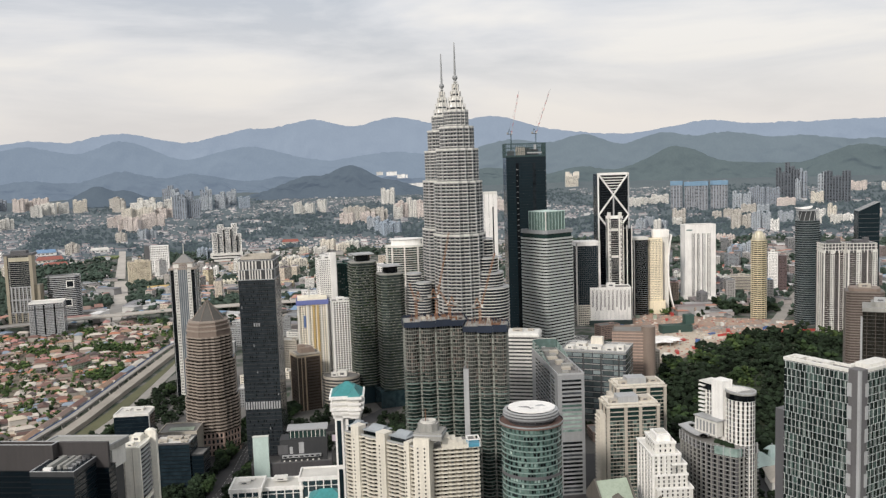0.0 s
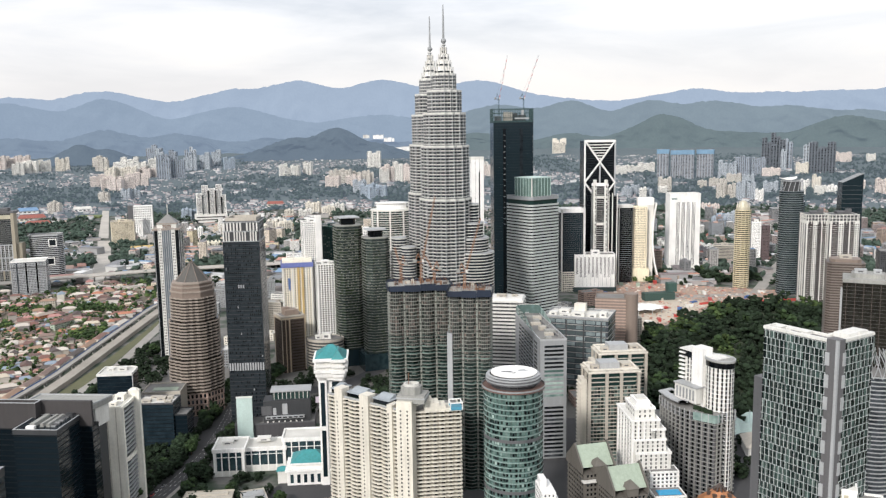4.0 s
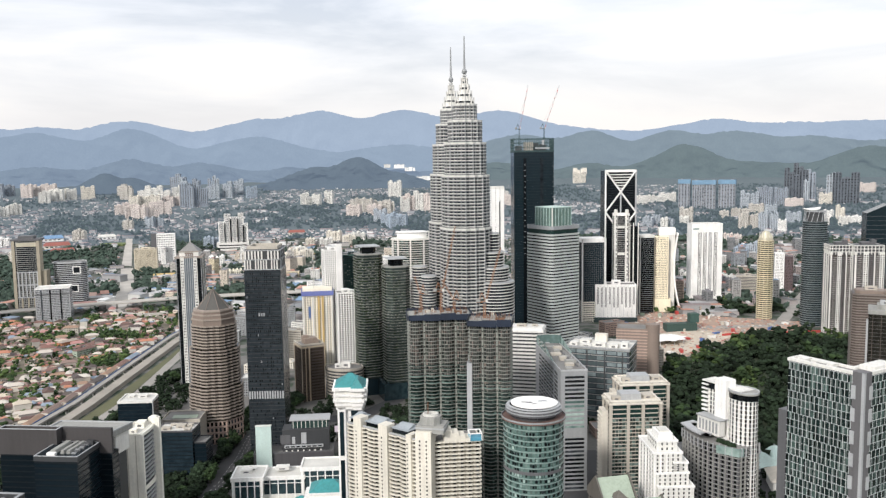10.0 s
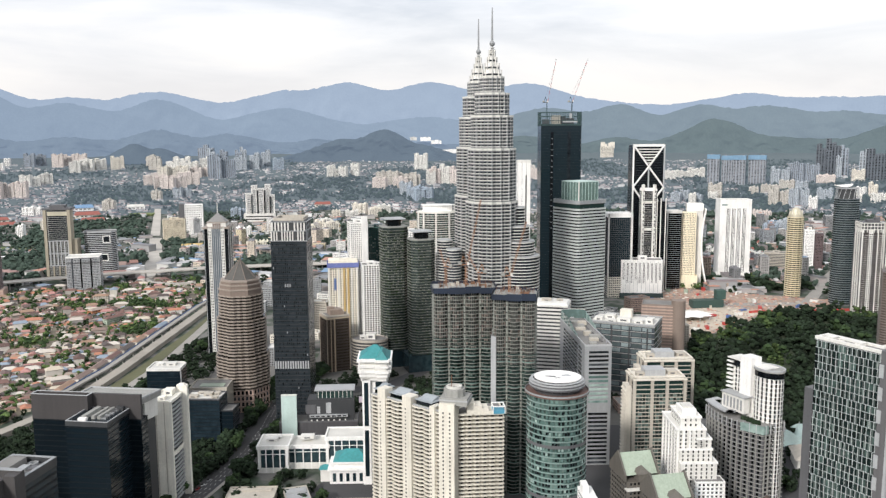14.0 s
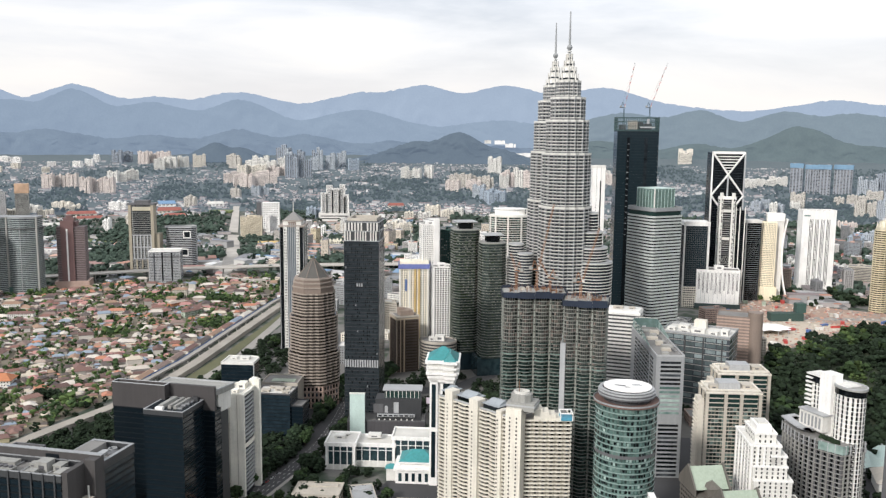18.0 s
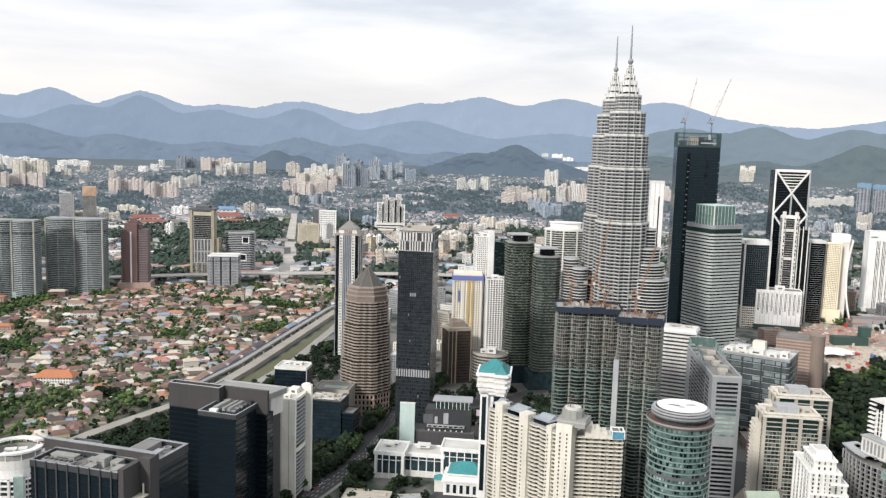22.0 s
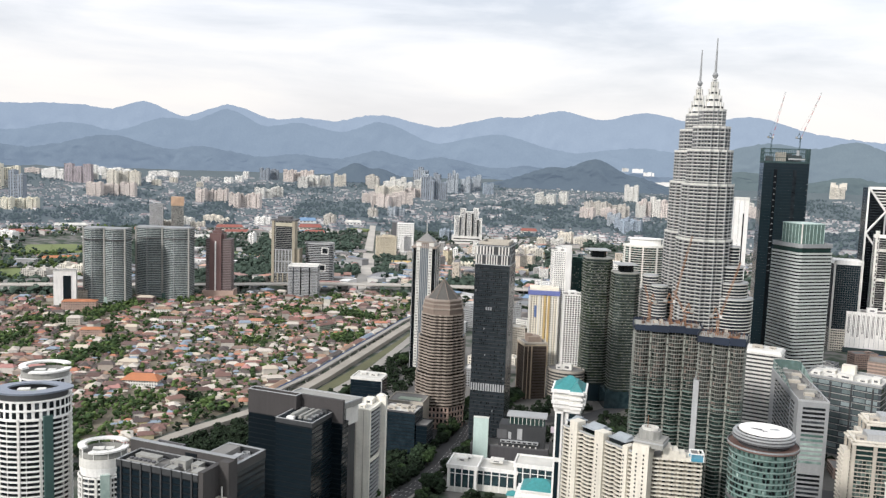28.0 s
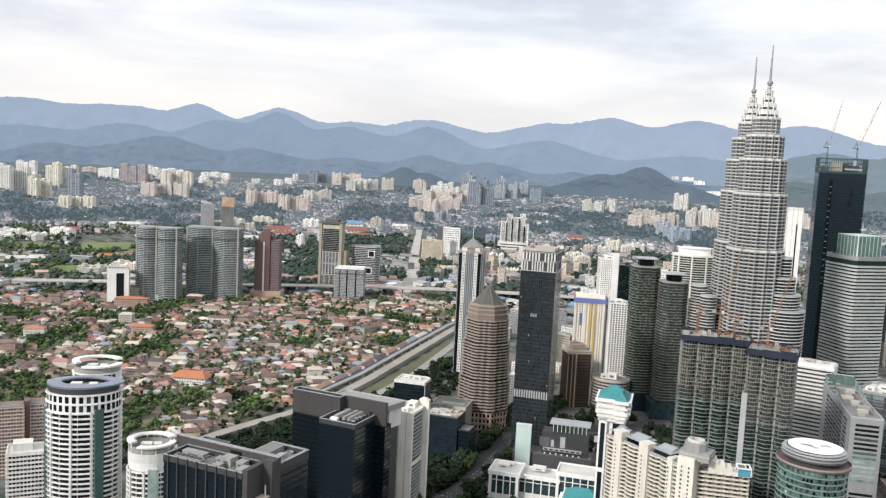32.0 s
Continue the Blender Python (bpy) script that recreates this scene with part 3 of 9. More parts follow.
INFILL = choice("rough_infill", [(0.15, 0.11, 0.095), (0.06, 0.06, 0.055), (0.22, 0.19, 0.165), (0.09, 0.10, 0.085), (0.04, 0.038, 0.035), (0.25, 0.19, 0.165), (0.055, 0.075, 0.062)])
RUST = mat("rusty_steel", (0.20, 0.105, 0.06), 0.8, stain=0.5)


def scatter_panes(src, levels, share, rnd, lift=0.15, stretch=1.0):
    """A share of one storey's panes, repeated on the given levels."""
    k = Kit()
    for z in levels:
        for i in range(0, len(src.v), 8):
            if rnd.random() < share:
                o = len(k.v)
                k.v += [(x, y, q * stretch + z + lift) for x, y, q in src.v[i:i + 8]]
                k.f += [tuple(o + q - src.f[0][0] for q in face) for face in src.f[:6]]
    return k


def unfinished(az, dist, w, d, h, n, turn, glazed, core_x):
    b = thing("unfinished_condominium", az, dist, "unfinished concrete condominium with navy safety screens at the top", "tower", turn, "towers under construction")
    poly = lobes(n, w, d, 3.4)
    nf = int(round(h / 3.15))
    fh = h / nf
    inner = grow(poly, -1.3)
    r9 = random.Random(9 + n)
    # Near-black core stands in for the shade of the open floors.
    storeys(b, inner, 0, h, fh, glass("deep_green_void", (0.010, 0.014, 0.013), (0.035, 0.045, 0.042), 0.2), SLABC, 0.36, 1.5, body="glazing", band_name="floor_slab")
    row = panes(inner, fh - 0.75, 1.5, 1.38, margin=0.1)
    part("glazing_panes", scatter_panes(row, [f * fh for f in range(glazed)], 0.82, r9), G_SITE, b, kind="stuff")
    part("infill_walls", scatter_panes(row, [f * fh for f in range(glazed, nf - 2)], 0.72, r9), INFILL, b, kind="stuff")
    rail = Kit()
    for f in range(glazed + 4):
        rail.tube(grow(poly, 0.10), grow(poly, 0.0), f * fh + fh * 0.08, f * fh + fh * 0.30)
    part("balcony_glass", rail, G_GREEN, b, kind="stuff")
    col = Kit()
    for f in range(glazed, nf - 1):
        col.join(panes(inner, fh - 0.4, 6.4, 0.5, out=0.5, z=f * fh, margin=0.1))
    # Columns darker than the slabs: shade between floors put into the colour.
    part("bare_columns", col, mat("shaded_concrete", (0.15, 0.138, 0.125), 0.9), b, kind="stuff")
    for i in range(1, n):
        x = w * (i / n - 0.5)
        part("shear_wall", Kit().box(x, -d / 2 + 0.2, 0, 1.3, 2.6, h), SLABC, b)
        k = Kit()
        for f in range(0, nf, 2):
            k.box(x, -d / 2 - 1.25, f * fh + 0.7, 0.7, 0.4, 1.2)
        part("wall_openings", k, G_BLACK, b, kind="stuff")
    part("end_core", Kit().prism(rect(4.4, 9, core_x, -d / 2 + 1.0), 0, h * 0.80), LGREY, b, "pale grey concrete end core")
    screen = [(-w / 2, -d / 2 - 3.2)] + [(w * (i / n - 0.5), -d / 2 - 4.4 + 0.8 * (i % 2)) for i in range(1, n)] + [(w / 2, -d / 2 - 3.2), (w / 2, d / 2), (-w / 2, d / 2)]
    for i, (p, q) in enumerate(zip(screen, screen[1:] + screen[:1])):
        dv = (Vector(q) - Vector(p)).normalized()
        nv = Vector((dv.y, -dv.x)) * 0.9
        z0, z1 = h - 3.4 - 0.5 * (i % 2), h + 1.4 + 0.6 * (i % 3)
        part("safety_screen", Kit().prism([(p[0] + nv.x, p[1] + nv.y), (q[0] + nv.x, q[1] + nv.y), (q[0] + nv.x * 0.6, q[1] + nv.y * 0.6), (p[0] + nv.x * 0.6, p[1] + nv.y * 0.6)], z0, z1), NAVY, b, "navy blue safety screen")
    part("top_slab", Kit().prism(grow(poly, -1), h, h + 0.6), GREYC, b)
    rnd = random.Random(int(dist))
    for i in range(int(w / 3)):
        x, y = rnd.uniform(-w / 2 + 3, w / 2 - 3), rnd.uniform(-d / 2 + 1, d / 2 - 3)
        part("formwork", Kit().box(x, y, h + 0.6, rnd.uniform(1, 4), rnd.uniform(1, 4), rnd.uniform(0.8, 3.6)), rnd.choice([GREYC, BEIGE, DBROWN, RUST]), b)
    k = Kit()
    for i in range(70):
        x, y = rnd.uniform(-w / 2 + 2, w / 2 - 2), rnd.uniform(-d / 2 + 1, d / 2 - 2)
        k.bar((x, y, h + 0.6), (x + rnd.uniform(-0.4, 0.4), y, h + rnd.uniform(2.5, 5.5)), 0.22)
    part("starter_bars", k, RUST, b, kind="stuff")
    return b


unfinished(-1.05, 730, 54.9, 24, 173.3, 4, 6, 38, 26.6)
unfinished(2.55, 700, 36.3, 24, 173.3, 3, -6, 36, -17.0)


def lattice_crane(az, dist, z, mast, jib, rake, heading, paint, mat2, sx=1.6):
    c = thing("tower_crane", az, dist, "luffing tower crane with a raised lattice jib", "crane", heading, "tower cranes", z=z)
    k = Kit()
    for x, y in rect(sx, sx):
        k.bar((x, y, 0), (x, y, mast), 0.28)
    for i in range(int(mast / 2)):
        s = 1 if i % 2 else -1
        for a, q in ((-1, 0), (1, 0), (0, -1), (0, 1)):
            p0 = (a * sx / 2 - q * s * sx / 2, q * sx / 2 + a * s * sx / 2, 2 * i)
            p1 = (a * sx / 2 + q * s * sx / 2, q * sx / 2 - a * s * sx / 2, 2 * i + 2)
            k.bar(p0, p1, 0.2)
    part("mast", k, paint, c)
    part("slewing_ring", Kit().prism(oval(1.8, 1.8, 12), mast, mast + 1.0), DGREY, c)
    cab = part("cab", Kit().box(1.6, -1.2, mast + 1, 1.8, 2.2, 2.4), OFFWHITE, c)
    part("cab_window", Kit().box(2.55, -1.2, mast + 1.8, 0.15, 1.8, 1.2), G_DARK, cab)
    part("counterweight", Kit().box(-5.5, 0, mast + 1, 3.2, 2.4, 2.6), GREYC, c)
    part("a_frame", Kit().bar((1, 0, mast + 1), (-2.5, 0, mast + 9), 0.5).bar((-5, 0, mast + 1), (-2.5, 0, mast + 9), 0.5).bar((-7, 0, mast + 1), (2, 0, mast + 1), 0.9), paint, c)
    e = Vector((math.cos(radians(rake)), 0, math.sin(radians(rake))))
    o = Vector((1.5, 0, mast + 1.5))
    n = max(4, int(jib / 6))
    for i in range(n):
        p, q = o + e * (jib * i / n), o + e * (jib * (i + 1) / n)
        kk = Kit()
        up = Vector((-e.z, 0, e.x)) * 1.1
        for off in (Vector((0, 0.7, 0)), Vector((0, -0.7, 0)), up):
            kk.bar(p + off, q + off, 0.2)
        kk.bar(p + up, q + Vector((0, 0.7, 0)), 0.14).bar(p + up, q + Vector((0, -0.7, 0)), 0.14)
        part("jib_section", kk, mat2[i % len(mat2)], c)
    part("pendant", Kit().bar((-2.5, 0, mast + 9), tuple(o + e * jib * 0.92), 0.12), DGREY, c)
    return c

OCHRE = mat("ochre_crane_paint", (0.27, 0.135, 0.07), 0.7)
lattice_crane(-2.25, 730, 173.9, 16, 15, 70, 150, OCHRE, (OCHRE,))
lattice_crane(-0.85, 728, 173.9, 18, 58, 78, 8, OCHRE, (OCHRE,))
lattice_crane(2.15, 700, 173.9, 13, 47, 74, 8, OCHRE, (OCHRE,))
lattice_crane(0.05, 726, 173.9, 11, 19, 60, 170, OCHRE, (OCHRE,))

# ---- dark glass tower with cranes ----
b = thing("glass_skyscraper", 5.42, 1420, "dark blue-black glass skyscraper being finished, with a screened roof", "skyscraper", 3)
P = rect(66, 46)
storeys(b, P, 0, 318, 4.6, G_NAVY, BLACK, 0.35, 0.10, body="glazing")
for x in (-15, 13):
    part("recess", Kit().box(x, -22.4, 20, 5, 1.9, 288), G_BLACK, b)
for i in range(17):
    part("hoist_landing", Kit().box(-15, -23.9, 150 + i * 9.2, 2.6, 0.9, 0.7), MGREY, b)
    part("side_landing", Kit().box(32, -23.2, 160 + i * 8.4, 1.2, 0.8, 0.9), LGREY, b)
TEALST = mat("dark_teal_steel", (0.030, 0.062, 0.064), 0.5)
posts(b, "screen_post", P, 3.0, 0.6, 0.4, 318, 341, TEALST, 90)
for z in (319, 326, 333, 339.5):
    part("screen_rail", Kit().tube(grow(P, 0.5), grow(P, 0.2), z, z + 0.8), TEALST, b)
part("screen_mesh", Kit().tube(grow(P, -0.3), grow(P, -0.6), 318, 321), TEALST, b)
for x, y, w, d, h, m in ((18, 4, 12, 14, 13, CHAR), (-22, 6, 10, 10, 11, DGREY), (6, 10, 10, 8, 16, CHAR)):
    part("roof_machine", Kit().box(x, y, 318, w, d, h), m, b)
part("plant_room", Kit().box(-6, 0, 318, 14, 20, 17), BEIGE, b)
part("sign_emblem", Kit().prism([(13, -23.9), (17, -23.9), (17, -23.6), (13, -23.6)], 330, 338), LGREY, b, "pale emblem on the screen")
part("sign_bars", Kit().box(14, -23.8, 323.5, 24, 0.3, 2.2), LGREY, b, "pale lettering bar")
lattice_crane(4.58, 1420, 330, 26, 72, 79, -4, TEALST, (REDP, LGREY))
lattice_crane(6.24, 1420, 330, 26, 74, 71, -4, TEALST, (REDP, LGREY))

# ---- ribbed office tower with a glass lantern ----
b = thing("office_tower", 6.85, 1175, "pale grey banded office tower with a green glass rooftop lantern", "office tower", 42 - 6.85)
P = chamfer(54, 54, 4)
storeys(b, P, 0, 205, 4.3, G_DARK, mat("pale_green_grey_panel", (0.43, 0.46, 0.44), 0.5), 2.5, 0.6, body="glazing")
part("crown", Kit().prism(grow(P, -1.5), 205, 215), G_GREEN, b)
part("crown_band", Kit().tube(grow(P, 0.4), grow(P, -2), 211, 216), MGREY, b)
part("lantern", Kit().prism(rect(35, 35, 2, 2), 214, 240), glass("lantern_glass", (0.20, 0.30, 0.265), (0.33, 0.45, 0.40), 0.5), b, "translucent green glass box")
part("lantern_roof", Kit().prism(rect(36, 36, 2, 2), 240, 241), PALEGREEN, b)
for i in range(7):
    part("lantern_mullion", Kit().box(-15.5 + i * 5.83, -15.6, 214, 0.5, 0.5, 26), PALEGREEN, b)
    part("lantern_mullion", Kit().box(-15.6, -15.5 + i * 5.83, 214, 0.5, 0.5, 26), PALEGREEN, b)
part("lantern_edge", Kit().box(-15.6, -15.6, 214, 1.6, 1.6, 27, 45), STEEL, b)

# ---- dark tower with the white louvred crown ----
b = thing("dark_tower", -12.75, 890, "charcoal glass tower with a white louvred crown", "office tower", 3)
P = rect(37, 40)
storeys(b, P, 0, 198, 4.0, glass("charcoal_glass", (0.022, 0.027, 0.031), (0.040, 0.048, 0.055), 0.3), mat("dark_floor_line", (0.026, 0.029, 0.032), 0.5), 0.35, 0.08, body="curtain_wall")
r5 = random.Random(5)
row = panes(P, 2.3, 2.05, 0.85, margin=0.8)
part("vent_windows", scatter_panes(row, [f * 4.0 + 0.8 for f in range(30, 49)], 0.62, r5), G_BLACK, b, kind="stuff")
part("lower_vent_windows", scatter_panes(row, [f * 4.0 + 0.8 for f in range(2, 30)], 0.36, r5), G_BLACK, b, kind="stuff")
part("pale_blinds", scatter_panes(row, [f * 4.0 + 0.8 for f in range(2, 47)], 0.02, r5), MGREY, b, kind="stuff")
part("crown_core", Kit().prism(grow(P, -0.8), 198, 219), CHAR, b)
for x0 in [-17.4 + 2.72 * i for i in range(13) if i not in (3, 9)]:
    part("crown_louvre", Kit().box(x0, -19.7, 198.6, 1.2, 0.9, 9.4), OFFWHITE, b)
for x0 in [-16.6 + 3.3 * i for i in range(11) if i != 6]:
    part("crown_louvre", Kit().box(x0, -19.7, 209, 1.5, 0.9, 8.2), OFFWHITE, b)
for y0, zz, hh in ((-16, 198.6, 9), (-12.6, 198.6, 9), (-16, 209, 8), (-7, 203, 3), (-2, 206, 2.4), (3, 207, 2.4), (-6, 212, 2), (0, 213, 2)):
    part("side_louvre", Kit().box(18.2, y0, zz, 0.9, 1.4, hh), LGREY, b)
for y0 in (-17, -12, -7, -2, 3, 8, 13):
    part("west_louvre", Kit().box(-18.2, y0, 198.6, 0.9, 1.5, 18), OFFWHITE, b)
for z in (198, 208.2, 217.6):
    part("crown_rail", Kit().tube(grow(P, 0.3), grow(P, -0.9), z, z + 0.7), LGREY, b)
for i in range(14):
    part("mid_louvre", Kit().box(-17.2 + i * 2.62, -20.1, 63, 1.5, 0.7, 8), LGREY, b)
part("roof_frame", Kit().tube(grow(P, -3), grow(P, -5), 219, 222), BEIGE, b)
for i in range(3):
    part("sky_window", Kit().box(-4.5 + i * 2.4, -20.2, 150, 1.5, 0.5, 3.4), MGREY, b)
b = placed("podium_block", -160, 805, 6, "dark grey stepped podium with a pale green glass fin", "building")
DARKP = mat("dark_podium_cladding", (0.066, 0.064, 0.068), 0.6)
part("wall", Kit().prism(rect(78, 24, 0, 6), 0, 22), DARKP, b)
part("upper_storey", Kit().prism(rect(46, 20, 12, 8), 22, 44), CHAR, b)
part("side_storey", Kit().prism(rect(14, 18, -31, 8), 22, 38), CHAR, b)
part("green_fin", Kit().box(-28.5, -7.5, 0, 15, 3.4, 51), PALEGREEN, b, "pale green glass slab")
part("fin_edge", Kit().tube(rect(15.6, 4.0, -28.5, -7.5), rect(14.6, 3.0, -28.5, -7.5), 51, 51.6), OFFWHITE, b)
part("terrace_band", Kit().box(10, -3.2, 26.5, 38, 3, 2.4), LGREY, b)
for i in range(7):
    part("terrace_opening", Kit().box(-6 + i * 5.3, -4.75, 27.2, 3.6, 0.3, 1.2), G_DARK, b)
    part("terrace_pot", Kit().prism(oval(0.8, 0.8, 8, -7 + i * 5.6, -5.0), 22, 24.4), OFFWHITE, b)
part("glass_hall", Kit().prism(rect(36, 14, 16, 10), 44, 52), G_GREEN, b)
for i in range(9):
    part("hall_mullion", Kit().box(-0.5 + i * 4.1, 2.9, 44, 0.5, 0.5, 8), OFFWHITE, b)
part("hall_roof", Kit().prism(rect(40, 19, 16, 10), 52, 53.2), LGREY, b)
for x, w, h in ((0, 3, 7), (10, 5, 11), (-8, 10, 9)):
    part("wall_panel", Kit().box(x, -2.3, 30, w, 0.5, h), LGREY if w < 6 else DGREY, b)
parapet(b, rect(78, 24, 0, 6), 22, 1.2, 0.5, DGREY)

# ---- brown banded octagonal tower ----
b = thing("octagonal_tower", -16.25, 955, "brown and pink banded octagonal tower with a pyramid roof", "tower", 12)


def zigzag(r, n=8, teeth=5, depth=1.0):
    pts = []
    for i in range(n):
        a0, a1 = math.tau * (i - 0.5) / n, math.tau * (i + 0.5) / n
        p, q = Vector((r * math.cos(a0), r * math.sin(a0))), Vector((r * math.cos(a1), r * math.sin(a1)))
        for k in range(teeth):
            pts.append(tuple(p.lerp(q, k / teeth)))
            m = p.lerp(q, (k + 0.5) / teeth)
            pts.append(tuple(m + m.normalized() * depth))
    return pts


TANST = mat("tan_granite_band", (0.305, 0.260, 0.222), 0.6)
for r, z0, z1 in [(31.0, 26, 62), (28.6, 62, 104), (25.6, 104, 131)]:
    storeys(b, zigzag(r - 1.6, teeth=3, depth=1.3), z0, z1, 3.45, glass("brown_black_glass", (0.014, 0.012, 0.010), (0.045, 0.038, 0.032), 0.2), TANST, 1.45, 0.9, body="window_wall")
storeys(b, oval(30.5, 30.5, 8, a0=math.pi / 8), 0, 26, 6.5, PINKST, BROWNST, 0.9, 0.4, win=G_DARK, win_w=2.4, win_s=4.4, win_h=4.0)
for r, z0, z1 in ((24.6, 131, 138), (23.6, 138, 143), (22.2, 143, 147)):
    part("crown_wall", Kit().prism(oval(r, r, 8, a0=math.pi / 8), z0, z1), BROWNST, b)
    part("crown_ledge", Kit().tube(oval(r + 0.9, r + 0.9, 8, a0=math.pi / 8), oval(r - 1, r - 1, 8, a0=math.pi / 8), z1 - 1.3, z1 + 0.1), TANST, b)
part("roof_rim", Kit().prism(oval(20.0, 20.0, 8, a0=math.pi / 8), 147, 147.8), TANST, b)
part("pyramid_roof", Kit().prism(oval(18.6, 18.6, 8, a0=math.pi / 8), 147.8, 168, poly2=oval(0.9, 0.9, 8, a0=math.pi / 8)), mat("grey_roof_tile", (0.088, 0.084, 0.076)), b)
for i in range(8):
    a = math.pi / 8 + math.tau * i / 8
    part("roof_hip", Kit().bar((18.6 * math.cos(a), 18.6 * math.sin(a), 147.9), (0.9 * math.cos(a), 0.9 * math.sin(a), 168.1), 0.5), BROWNST, b)

# ---- slim tower with white edges ----
b = thing("slim_tower", -17.55, 1190, "slim dark glass tower with white edge piers and a small spire", "tower", 8)
P = rect(34, 34)
storeys(b, P, 0, 180, 4.0, G_BLACK, CHAR, 0.4, 0.12, body="glazing")
part("centre_glazing", Kit().box(0, -17.1, 0, 12, 0.9, 182), glass("pale_blue_glass", (0.14, 0.165, 0.185), (0.25, 0.29, 0.315), 0.3), b, "pale blue glass centre strip")
part("side_centre_glazing", Kit().box(17.1, 0, 0, 0.9, 12, 182), G_BLUE, b)
for x in (-4.0, -1.35, 1.35, 4.0):
    part("mullion", Kit().box(x, -17.6, 0, 0.7, 0.8, 186), LGREY, b)
k = Kit()
for x in (-8.6, 8.6):
    part("pier", Kit().box(x, -17.2, 0, 5.0, 1.6, 182), OFFWHITE, b)
    part("side_pier", Kit().box(17.2, x, 0, 1.6, 5.0, 182), OFFWHITE, b)
for i in range(44):
    for x in (-9.6, -7.6, 7.6, 9.6):
        k.box(x, -18.05, 3 + i * 4, 1.0, 0.3, 1.9)
        k.box(18.05, x, 3 + i * 4, 0.3, 1.0, 1.9)
part("pier_windows", k, G_BLACK, b, kind="stuff")
for x in (-16.2, 16.2):
    part("edge_line", Kit().box(x, -17.1, 0, 0.6, 0.6, 180), LGREY, b)
part("cornice", Kit().prism(grow(P, 1.0), 180, 182.4), TANST, b)
part("attic", Kit().prism(rect(25, 25), 182.4, 188), OFFWHITE, b)
part("attic_arch", Kit().box(0, -12.6, 182.6, 11, 0.5, 4.4), BROWNST, b)
part("roof_rim", Kit().prism(rect(27, 27), 188, 189), TANST, b)
part("pediment", Kit().prism(rect(25, 25), 189, 200, poly2=rect(2, 2)), mat("grey_metal_roof", (0.22, 0.215, 0.205), 0.5), b)
part("spire", Kit().prism(oval(0.6, 0.6, 8), 200, 214), STEEL, b)

# ---- dark brown block and low round block ----
b = thing("brown_block", -10.0, 1085, "dark brown office block with cream edge strips", "office block", 28)
BRONZE = mat("bronze_cladding", (0.060, 0.045, 0.036), 0.5)
storeys(b, rect(30, 30), 0, 70, 4, G_BROWN, BRONZE, 2.2, 0.06, body="glazing")
for x in (-10, -5):
    part("front_strip", Kit().box(x, -15.3, 0, 1.8 if x > -8 else 1.0, 0.9, 70), mat("tan_strip", (0.40, 0.315, 0.22)), b)
for x, y in rect(30.4, 30.4):
    part("corner_strip", Kit().box(x, y, 0, 0.8, 0.8, 70), mat("tan_strip_pale", (0.36, 0.30, 0.23)), b)
posts(b, "glazing_rib", rect(30, 30), 1.9, 0.3, 0.25, 0, 70, BRONZE)
part("cornice", Kit().tube(rect(32, 32), rect(29, 29), 70, 72), mat("cornice_tan", (0.42, 0.35, 0.26)), b)
part("upper_cornice", Kit().tube(rect(31.4, 31.4), rect(29, 29), 73, 75), BEIGE, b)
part("roof", Kit().prism(rect(29.4, 29.4), 72, 73.2), ROOFC, b)
for x, y, w, d, h in ((1, 1, 17, 14, 7), (-4, 3, 8, 7, 10), (8, -4, 6, 6, 4)):
    part("roof_room", Kit().prism(rect(w, d, x, y), 73.2, 73.2 + h), mat("brown_render", (0.26, 0.205, 0.165)), b)
b = thing("parking_block", -7.6, 1080, "low cream car-park block with curved decks", "building", -5)
storeys(b, oval(24, 18, 28), 0, 40, 4, CHAR, BEIGE, 1.6, 0.4, body="core")
parapet(b, oval(24, 18, 28), 40, 1.5, 0.5, BEIGE)
plant(b, [(2, 0, 12, 8, 7), (-8, -3, 8, 6, 5)], 40)

# ---- unfinished yellow-and-blue tower, white flats behind ----
b = thing("scaffolded_tower", -9.35, 1270, "unfinished tower with orange hoist strip and blue screens", "tower", 10)
YCREAM = mat("yellowish_render", (0.78, 0.73, 0.60))
storeys(b, rect(44, 34), 0, 110, 3.6, YCREAM, CREAM, 0.9, 0.8, win=G_WIN, win_w=1.9, win_s=3.6, win_h=1.8)
for x in (-21, -7, 13, 21):
    part("bare_pier", Kit().box(x, -17.6, 0, 2.2, 1.6, 108), OFFWHITE, b)
for x in (1.5, 7.5):
    part("hoist_strip", Kit().box(x, -18, 0, 3.0, 1.6, 108), YELLOW, b, "ochre hoist strip")
part("blue_strip", Kit().box(-12, -17.6, 74, 3.4, 0.8, 18), BLUEP, b)
part("roof_screen", Kit().tube(rect(48, 38), rect(46.6, 36.6), 108, 115), mat("violet_blue_screen", (0.14, 0.17, 0.40)), b)
part("roof", Kit().prism(rect(44, 34), 110, 118), YCREAM, b)
lattice_crane(-9.55, 1262, 118, 38, 14, 84, 70, OFFWHITE, (OFFWHITE, YELLOW))


def flats(name, az, dist, w, d, h, wall, label, turn=3.0, fh=3.2, band=None, win=None, ww=1.5, ws=2.9, top=True, group="", cat="apartment block", wh=1.6):
    b = thing(name, az, dist, label, cat, turn, group)
    storeys(b, rect(w, d), 0, h, fh, wall, band, 0.9, 0.45, win=win or G_WIN, win_w=ww, win_s=ws, win_h=wh)
    parapet(b, rect(w, d), h, 1.3, 0.5, wall)
    if top:
        plant(b, [(0, 0, w * 0.4, d * 0.5, 4.5), (w * 0.3, 1, w * 0.16, d * 0.3, 3)], h, wall)
    return b


